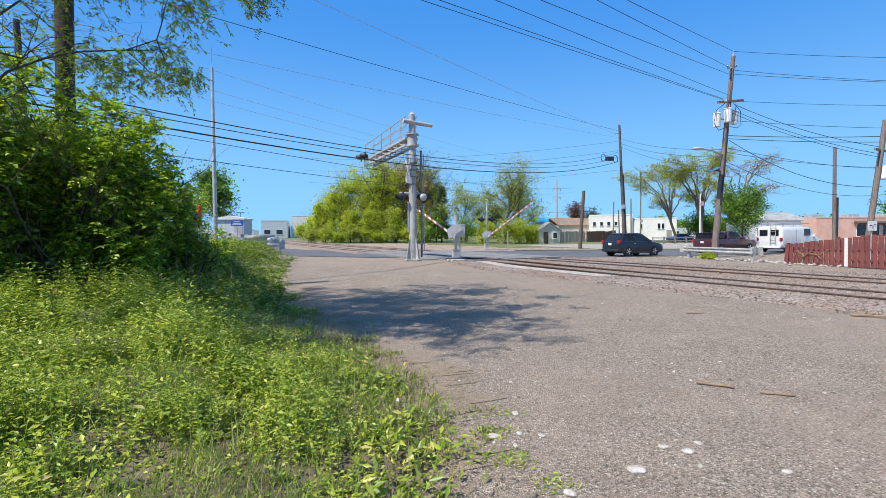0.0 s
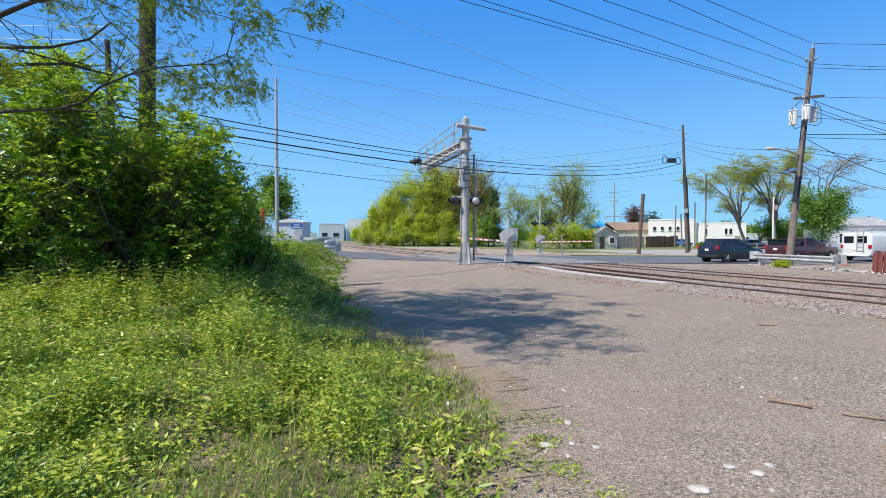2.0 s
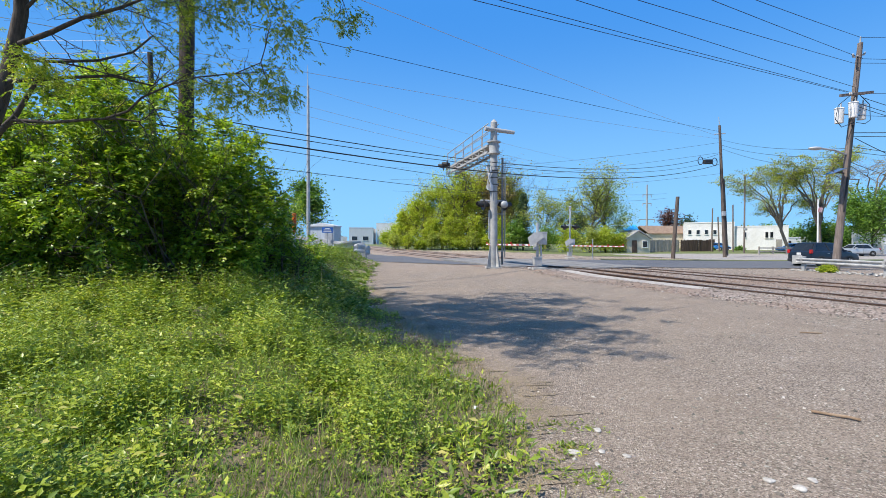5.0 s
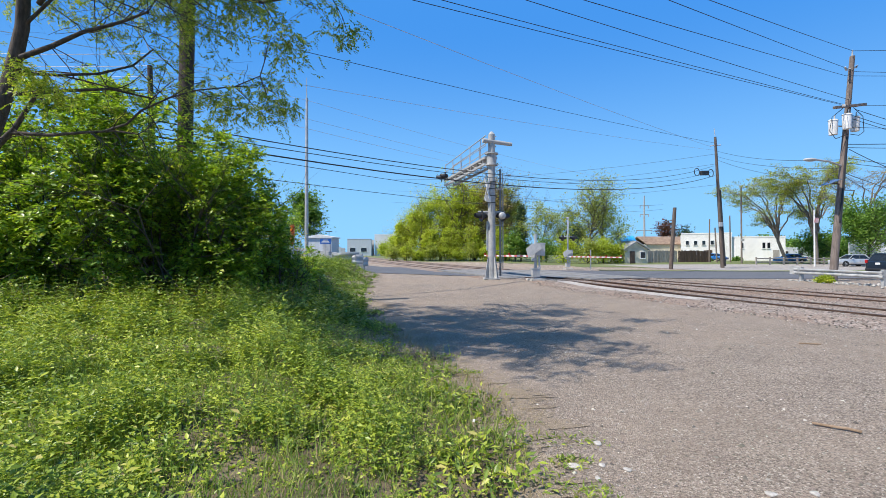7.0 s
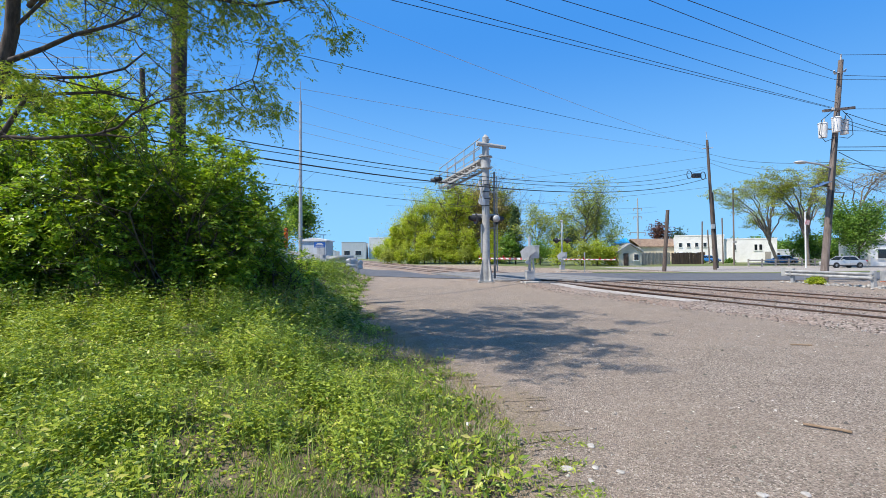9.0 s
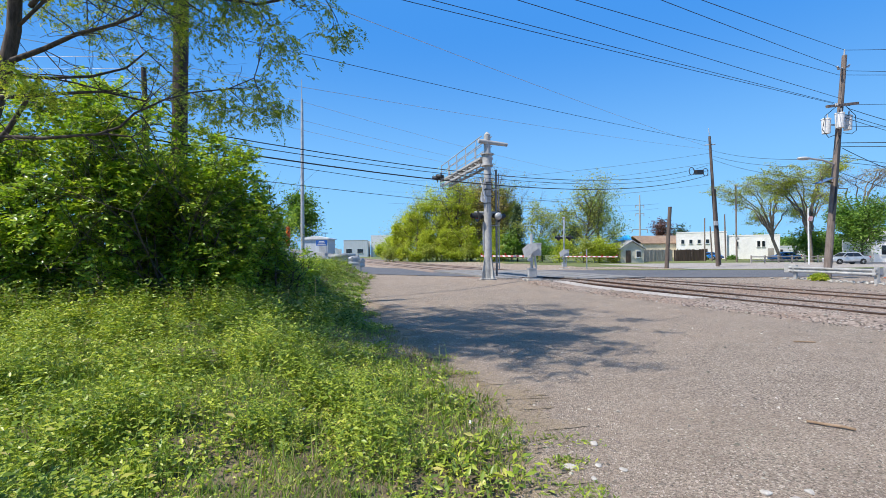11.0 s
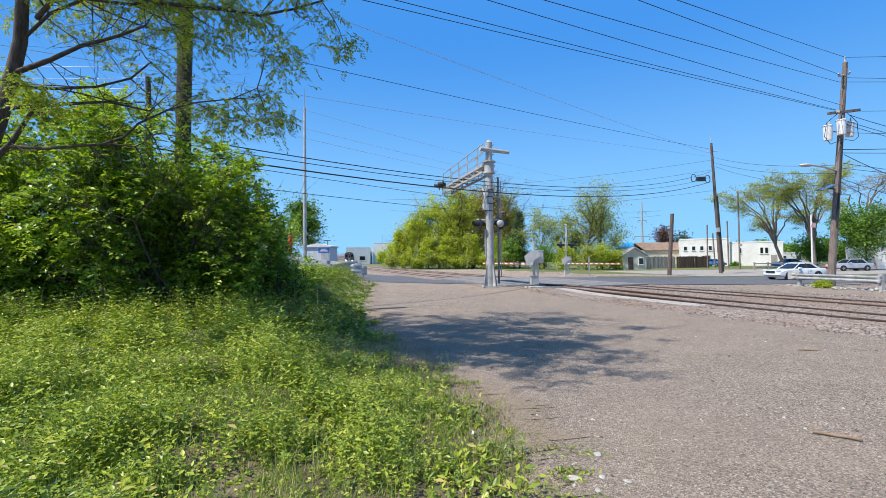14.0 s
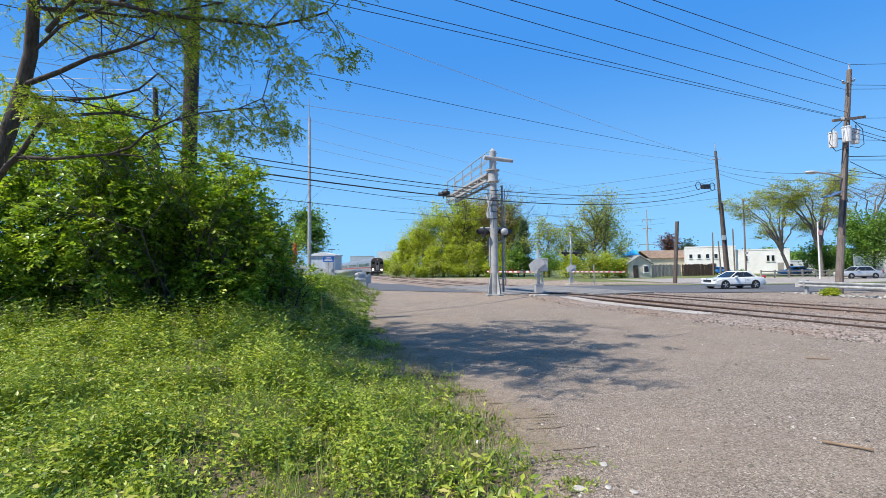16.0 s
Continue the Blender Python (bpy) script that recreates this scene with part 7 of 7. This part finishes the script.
def car(name, label, paint, outline, width, belt, roof, axles, r, group="", rim=0.6, tail=None, cat="car"):
    """outline: the body's side in x, z (front at +x); belt, roof: x from, x to, half width, z of the glasshouse."""
    ob = thing(name, pose(0, 0, 0), label, cat, group)
    # the sides curve in towards the sill, the roofline and both ends
    mz = 0.62
    cut = ((-0.5, 0.93, 0.74), (-0.485, 0.965, 0.88), (-0.45, 0.985, 0.96), (-0.34, 1.0, 1.0), (0.34, 1.0, 1.0), (0.45, 0.985, 0.96), (0.485, 0.965, 0.88), (0.5, 0.93, 0.74))
    sh = Shape().loft([[(x * kx, width * ky, mz + (z - mz) * kz) for x, z in outline] for ky, kx, kz in cut])
    part("body", sh, paint, ob, "", True)
    bx0, bx1, bw, bz = belt
    rx0, rx1, rw, rz = roof
    ring = lambda x0, x1, w, z: [(x0, -w * 0.86, z), (x0 + 0.12, -w, z), (x1 - 0.25, -w, z), (x1, -w * 0.8, z), (x1 + 0.04, 0, z), (x1, w * 0.8, z), (x1 - 0.25, w, z), (x0 + 0.12, w, z), (x0, w * 0.86, z), (x0 - 0.03, 0, z)]
    glass = part("windows", Shape().loft([ring(bx0, bx1, bw, bz), ring(rx0, rx1, rw, rz)]), GLASS, ob, "dark tinted windows")
    part("roof", Shape().loft([ring(rx0 - 0.04, rx1 + 0.04, rw + 0.02, rz - 0.03), ring(rx0, rx1, rw * 0.97, rz + 0.035), ring(rx0 + 0.2, rx1 - 0.25, rw * 0.8, rz + 0.06)]), paint, ob, "", True)
    for s in (-1, 1):
        part("pillar", Shape().rod((bx1 - 0.06, s * bw * 0.97, bz - 0.03), (rx1 - 0.04, s * rw * 0.98, rz), 0.035, 0.03, 8), paint, ob)
        part("pillar", Shape().rod((bx0 + 0.12, s * bw * 0.99, bz - 0.03), (rx0 + 0.1, s * rw * 0.99, rz), 0.075, 0.06, 8), paint, ob)
        m = 0.5
        part("pillar", Shape().rod((bx0 + (bx1 - bx0) * m, s * (bw + 0.004), bz - 0.03), (rx0 + (rx1 - rx0) * m, s * (rw + 0.004), rz), 0.035, 0.03, 8), BLACK, ob)
        part("mirror", Shape().box((0.16, 0.2, 0.13), (bx1 - 0.45, s * (bw + 0.14), bz + 0.06), bevel=0.03), paint, ob)
        part("door_handle", Shape().box((0.16, 0.03, 0.03), (bx0 + (bx1 - bx0) * 0.42, s * (width / 2 + 0.01), bz - 0.12)), CHROME if paint is NAVY else paint, ob)
        part("door_seam", Shape().box((0.012, 0.01, bz - 0.42), (bx0 + (bx1 - bx0) * 0.5, s * (width / 2 + 0.001), 0.35 + (bz - 0.42) / 2)), BLACK, ob)
        part("sill_trim", Shape().box((axles[1] - axles[0] - 2.4 * r, 0.03, 0.12), ((axles[0] + axles[1]) / 2, s * (width / 2 + 0.004), 0.27)), BLACK, ob)
        for ax in axles:
            part("wheel_arch", Shape().rod((ax, s * (width / 2 - 0.1), r), (ax, s * (width / 2 + 0.006), r), r * 1.14, r * 1.14, 24), BLACK, ob, "dark wheel arch")
        xs = [p[0] for p in outline]
        fz = 0.68 if not tail else tail[2]
        part("headlight", Shape().box((0.22, 0.4, 0.15), (max(xs) - 0.16, s * (width / 2 - 0.25), fz), 0, 0, -s * 22, 0.04), WHITELENS, ob, "clear headlight")
        th, tz = (0.18, 0.85) if not tail else tail[:2]
        part("tail_light", Shape().box((0.16, 0.16, th), (min(xs) + 0.07, s * (width / 2 - 0.1), tz), 0, 0, s * 12, 0.03), REDLENS, ob, "red tail light")
    part("number_plate", Shape().box((0.02, 0.3, 0.15), (min(xs) - 0.012, 0, 0.85 if cat != "car" or tail else 0.7)), WHITE, ob, "pale plate with a plain bar")
    part("grille", Shape().box((0.03, 0.8, 0.14), (max(xs) + 0.003, 0, 0.58)), BLACK, ob)
    part("bumper", Shape().box((0.1, width * 0.94, 0.16), (min(xs) + 0.01, 0, 0.42), bevel=0.04), BLACK if paint is NAVY else paint, ob)
    wheels = [wheel(ob, ax, s * (width / 2 - 0.09), r, r * rim) for ax in axles for s in (-1, 1)]
    return ob, wheels


suv, suv_wheels = car("suv", "dark navy compact suv with red upright tail lights", NAVY, [(-2.00, 0.30), (-2.03, 0.58), (-2.00, 0.99), (-1.89, 1.05), (0.85, 1.05), (1.12, 1.00), (1.89, 0.85), (2.05, 0.58), (2.02, 0.28), (1.71, 0.21), (-1.71, 0.23)], 1.74, (-1.9, 1.1, 0.8, 1.0), (-1.5, 0.25, 0.6, 1.55), (-1.2, 1.16), 0.35, rim=0.64, tail=(0.26, 1.0, 0.74))
part("roof_rail", Shape().rod((-1.4, -0.55, 1.57), (0.2, -0.55, 1.57), 0.02, 0.02, 6), BLACK, suv)
part("roof_rail", Shape().rod((-1.4, 0.55, 1.57), (0.2, 0.55, 1.57), 0.02, 0.02, 6), BLACK, suv)
coupe, coupe_wheels = car("coupe", "white two-door coupe with dark side windows", CARWHITE, [(-1.98, 0.31), (-2.00, 0.61), (-1.91, 0.83), (-1.39, 0.87), (0.74, 0.83), (1.65, 0.70), (1.97, 0.57), (2.00, 0.37), (1.83, 0.18), (-1.74, 0.20)], 1.62, (-1.52, 0.83, 0.74, 0.81), (-0.87, 0.09, 0.55, 1.22), (-1.18, 1.18), 0.3, rim=0.7)
pickup, pickup_wheels = car("pickup_truck", "maroon extended-cab pickup truck with chrome bumper", MAROON, [(-2.6, 0.5), (-2.62, 0.75), (-2.6, 1.12), (-0.9, 1.12), (0.95, 1.12), (1.2, 1.1), (2.35, 1.0), (2.5, 0.75), (2.48, 0.45), (2.1, 0.35), (-2.2, 0.4)], 1.85, (-0.95, 1.25, 0.86, 1.08), (-0.75, 0.5, 0.7, 1.66), (-1.7, 1.6), 0.36, rim=0.6, tail=(0.28, 0.95, 0.85), cat="pickup")
part("bed", Shape().box((1.5, 1.5, 0.03), (-1.72, 0, 1.135)), BLACK, pickup, "dark open load bed")
part("cap_window", Shape().box((1.3, 1.6, 0.42), (-1.75, 0, 1.33), bevel=0.08), GLASS, pickup, "bed cap with dark windows")
part("bed_cap", Shape().box((1.5, 1.66, 0.07), (-1.75, 0, 1.57), bevel=0.03), MAROON, pickup)
van, van_wheels = car("van", "white work van with a ladder and roof rack", CARWHITE, [(-2.6, 0.4), (-2.64, 0.7), (-2.6, 1.95), (-2.5, 2.05), (0.75, 2.05), (1.0, 1.98), (1.75, 1.25), (2.55, 1.0), (2.66, 0.7), (2.6, 0.4), (2.2, 0.32), (-2.3, 0.34)], 1.98, (1.02, 1.72, 0.9, 1.25), (0.9, 1.05, 0.88, 1.9), (-1.8, 1.72), 0.36, rim=0.6, tail=(0.26, 1.05, 0.85), cat="van")
for s in (-1, 1):
    part("side_window", Shape().box((0.75, 0.02, 0.55), (0.45, s * 0.995, 1.6), bevel=0.006), GLASS, van)
    part("rear_window", Shape().box((0.02, 0.62, 0.5), (-2.625, s * 0.42, 1.55), 0, -1, 0), GLASS, van)
    part("door_panel", Shape().box((0.012, 0.012, 1.3), (-0.9, s * 0.994, 1.2)), BLACK, van)
    part("rack_bar", Shape().rod((-2.5, s * 0.8, 2.3), (1.0, s * 0.8, 2.3), 0.025, 0.025, 6), GALV, van)
for x in (-2.3, -0.9, 0.5):
    part("rack_bar", Shape().rod((x, -0.8, 2.3), (x, 0.8, 2.3), 0.025, 0.025, 6).rod((x, -0.8, 2.05), (x, -0.8, 2.3), 0.02, 0.02, 6).rod((x, 0.8, 2.05), (x, 0.8, 2.3), 0.02, 0.02, 6), GALV, van)
lad = part("ladder", Shape().rod((-2.72, -0.15, 0.7), (-2.68, -0.15, 2.35), 0.025, 0.025, 6).rod((-2.72, -0.55, 0.7), (-2.68, -0.55, 2.35), 0.025, 0.025, 6), GALV, van, "aluminium ladder on the rear doors")
for k in range(6):
    part("rung", Shape().rod((-2.71, -0.15, 0.8 + 0.28 * k), (-2.71, -0.55, 0.8 + 0.28 * k), 0.016, 0.016, 6), GALV, lad)
part("roof_ladder", Shape().rod((-2.4, 0.3, 2.36), (1.4, 0.3, 2.36), 0.03, 0.03, 6).rod((-2.4, 0.65, 2.36), (1.4, 0.65, 2.36), 0.03, 0.03, 6), GALV, van, "aluminium ladder on the roof rack")
parked, _w = car("car", "bright blue car parked by the white building", CARBLUE, [(-2.2, 0.34), (-2.25, 0.8), (-2.1, 0.95), (0.9, 0.95), (1.9, 0.82), (2.2, 0.6), (2.2, 0.3), (-2.0, 0.25)], 1.75, (-1.6, 1.0, 0.82, 0.92), (-1.1, 0.3, 0.62, 1.4), (-1.35, 1.3), 0.32, "parked cars")
parked.matrix_basis = pose(56.2, 75, float(land(56.2, 75)) + 0.03, 0, 0, 178)
c2 = copy_thing(parked, pose(51.8, 88.0, float(land(51.8, 88.0)) + 0.03, 0, 0, -70))
parked2, _w = car("car", "silver car parked by the rail fence", SILVER, [(-2.2, 0.34), (-2.25, 0.8), (-2.1, 0.95), (0.9, 0.95), (1.9, 0.82), (2.2, 0.6), (2.2, 0.3), (-2.0, 0.25)], 1.75, (-1.6, 1.0, 0.82, 0.92), (-1.1, 0.3, 0.62, 1.4), (-1.35, 1.3), 0.32, "parked cars")
parked2.matrix_basis = pose(49.5, 56.0, float(land(49.5, 56)) + 0.03, 0, 0, 175)

# ---- the train ----
STAINLESS = surf("stainless_siding", (0.3, 0.28, 0.27), (0.42, 0.4, 0.38), 1.0, 20, 0.4, 0.6, 0.2, 0.01, (0.3, 6, 6))
DARKFRONT = surf("dark_train_front", (0.09, 0.065, 0.06), (0.15, 0.115, 0.105), 1.5, 20, 0.5, 0.2)
HEADLAMP = glow("headlamp_glow", (1.0, 0.9, 0.7), 9.0)


def coach(parent, x0, cab):
    L, W, H = 25.0, 3.1, 4.25
    sec = [(-W / 2, 1.05), (-W / 2, 3.2), (-W / 2 + 0.15, 3.75), (-W / 2 + 0.6, 4.15), (0, H), (W / 2 - 0.6, 4.15), (W / 2 - 0.15, 3.75), (W / 2, 3.2), (W / 2, 1.05), (W / 2 - 0.1, 0.95), (-W / 2 + 0.1, 0.95)]
    body = part("coach_body", Shape().loft([[(x, y, z) for y, z in sec] for x in (x0 - L, x0 - 0.12)]), STAINLESS, parent, "fluted stainless steel coach body", True)
    for s in (-1, 1):
        part("window_band", Shape().box((L - 5, 0.02, 0.75), (x0 - L / 2, s * (W / 2 + 0.006), 2.6)), GLASS, body, "dark window band")
        for k in range(9):
            part("window_post", Shape().box((0.4, 0.03, 0.78), (x0 - 3.6 - k * 2.2, s * (W / 2 + 0.012), 2.6)), STAINLESS, body)
        part("stripe", Shape().box((L - 0.4, 0.02, 0.25), (x0 - L / 2, s * (W / 2 + 0.008), 1.9)), surf("train_stripe", (0.3, 0.06, 0.05), (0.4, 0.1, 0.08)), body)
        part("truck_frame", Shape().box((3.2, 0.25, 0.5), (x0 - 3.6, s * 1.0, 0.6), bevel=0.05), BLACK, body)
        part("truck_frame", Shape().box((3.2, 0.25, 0.5), (x0 - L + 3.6, s * 1.0, 0.6), bevel=0.05), BLACK, body)
    for ax in (2.6, 4.6, L - 4.6, L - 2.6):
        part("wheelset", Shape().rod((x0 - ax, -0.82, 0.45), (x0 - ax, -0.68, 0.45), 0.45, 0.45, 18).rod((x0 - ax, 0.68, 0.45), (x0 - ax, 0.82, 0.45), 0.45, 0.45, 18).rod((x0 - ax, -0.7, 0.45), (x0 - ax, 0.7, 0.45), 0.08, 0.08, 8), RUST, body)
    if cab:
        f = part("cab_front", Shape().loft([[(x, y * k, 1.0 + (z - 1.0) * kz) for y, z in sec] for x, k, kz in ((x0 - 0.12, 1.0, 1.0), (x0 + 0.12, 0.97, 0.99))]), DARKFRONT, parent, "dark cab front with two windows and a door")
        for y in (-0.98, 0.98):
            part("cab_window", Shape().box((0.03, 0.72, 0.62), (x0 + 0.13, y, 3.02), bevel=0.01), GLASS, f)
            part("headlight", Shape().rod((x0 + 0.1, y * 1.05, 1.35), (x0 + 0.18, y * 1.05, 1.35), 0.2, 0.19, 16), HEADLAMP, f, "lit white headlight")
            part("pilot_step", Shape().box((0.3, 0.5, 0.5), (x0 + 0.0, y, 0.7)), BLACK, f)
        part("end_door", Shape().box((0.04, 0.75, 1.95), (x0 + 0.14, 0, 2.15), bevel=0.01), STAINLESS, f)
        part("door_window", Shape().box((0.03, 0.5, 0.7), (x0 + 0.165, 0, 2.75), bevel=0.01), GLASS, f)
        part("top_light", Shape().rod((x0 + 0.08, 0, 3.85), (x0 + 0.16, 0, 3.85), 0.13, 0.12, 14), WHITELENS, f)
        part("coupler", Shape().box((0.7, 0.3, 0.3), (x0 + 0.35, 0, 0.8), bevel=0.04), BLACK, f)
        part("pilot_plate", Shape().box((0.06, 2.6, 0.5), (x0 + 0.12, 0, 0.6), 0, 8, 0, 0.02), BLACK, f)


train = thing("passenger_train", pose(0, 0, 0), "stainless steel passenger train with dark cab front and lit headlights", "train")
for k in range(4):
    coach(train, -k * 25.6, k == 0)

# ---- everything that moves ----


def lane_pose(pts, s):
    """A pose by metres along a polyline of places."""
    for (ax, ay), (bx, by) in zip(pts, pts[1:]):
        L = math.hypot(bx - ax, by - ay)
        if s <= L or (bx, by) == pts[-1]:
            break
        s -= L
    k = s / L
    x, y = ax + (bx - ax) * k, ay + (by - ay) * k
    return x, y, math.degrees(math.atan2(by - ay, bx - ax))


def drive(ob, wheels, lane, times, r, blend=2.4):
    """Key a vehicle along its lane and roll its wheels by the way it goes."""
    def place(t):
        s = float(np.interp(t, [a for a, _ in times], [b for _, b in times]))
        xa, ya, _h = lane_pose(lane, s - blend / 2)
        xb, yb, _h = lane_pose(lane, s + blend / 2)
        x, y = (xa + xb) / 2, (ya + yb) / 2
        return s, pose(x, y, float(land(x, y)) + 0.03, 0, 0, math.degrees(math.atan2(yb - ya, xb - xa)))
    walk(ob, [(k * 0.5, place(k * 0.5)[1]) for k in range(33)])
    base = [(w, w.matrix_basis.translation.copy()) for w in wheels]
    t, rows = 0.0, [0.0]
    while t < 16.0:
        s0, step = place(t)[0], 0.5
        while step > 0.034 and abs(place(min(16.0, t + step))[0] - s0) / r > 1.3:
            step /= 2
        t = min(16.0, t + step)
        rows.append(t)
    for w, c in base:
        walk(w, [(q, Matrix.Translation(c) @ pose(0, 0, 0, 0, math.degrees((place(q)[0] - times[0][1]) / r), 0)) for q in rows])


def motions():
    def lane(x, y, dx, dy):
        """A straight lane whose 60 m mark lies at x, y."""
        return [(x - 60 * dx, y - 60 * dy), (x + 150 * dx, y + 150 * dy)]

    east = lane(18.8, 30.9, 0.976, 0.218)
    drive(suv, suv_wheels, lane(18.3, 30.1, 0.976, 0.218), ((0, 60.61), (0.5, 61.68), (1, 62.59), (1.5, 63.21), (2, 63.53), (2.5, 64.15), (3, 65.0), (4.2, 66.5), (5.5, 68.66), (6, 71.2), (6.5, 72.9), (7, 75.0), (9, 83.5), (12, 102.46), (16, 134.46)), 0.33)
    drive(pickup, pickup_wheels, east, ((0, 70.41), (2, 70.41), (3, 70.71), (3.5, 71.61), (4.5, 75.41), (6, 84.41), (9, 106.41), (16, 150.41)), 0.36)
    v0 = 60.5
    drive(van, van_wheels, lane(33.8, 32.3, 0.976, 0.218), ((0, v0), (2.5, v0 + 0.2), (3.5, v0 + 2.4), (5, v0 + 9), (9, v0 + 32), (16, v0 + 80)), 0.36)
    west = [(q[0], q[1]) for q in reversed(lane(18.0, 33.8, 0.993, 0.12))]
    drive(coupe, coupe_wheels, west, ((0, 75.00), (4, 90.00), (9, 98.00), (11, 120.76), (12, 130.76), (12.5, 133.35), (13, 135.71), (13.5, 138.76), (14, 141.35), (14.5, 143.61), (15, 145.05), (15.5, 146.18), (16, 146.96)), 0.3)
    rows = []
    for t in (0, 4, 8, 12, 14, 14.5, 15, 15.5, 16):
        s = 100.0 + 24.0 * (16 - t)
        x, y = along(s, 4.23)
        rows.append((t, pose(x, y, float(land(*along(min(s, 150), 4.23))) + 0.15, 0, 0, TRACK_TURN + 180)))
    walk(train, rows)
    for arm, yaw, ups in ((arm_near, ARM_YAW, ((0, 17.5), (0.5, 8.5), (1, 2.5), (1.5, 4.0), (2, 1.5), (2.5, 0.0), (16, 0.0))), (arm_far, ARM_YAW - 180, ((0, 21.0), (0.5, 17.0), (1, 9.5), (1.5, 4.5), (2, 0.8), (2.5, 0.0), (16, 0.0)))):
        walk(arm, [(t, arm_pose(yaw, up)) for t, up in ups])


motions()
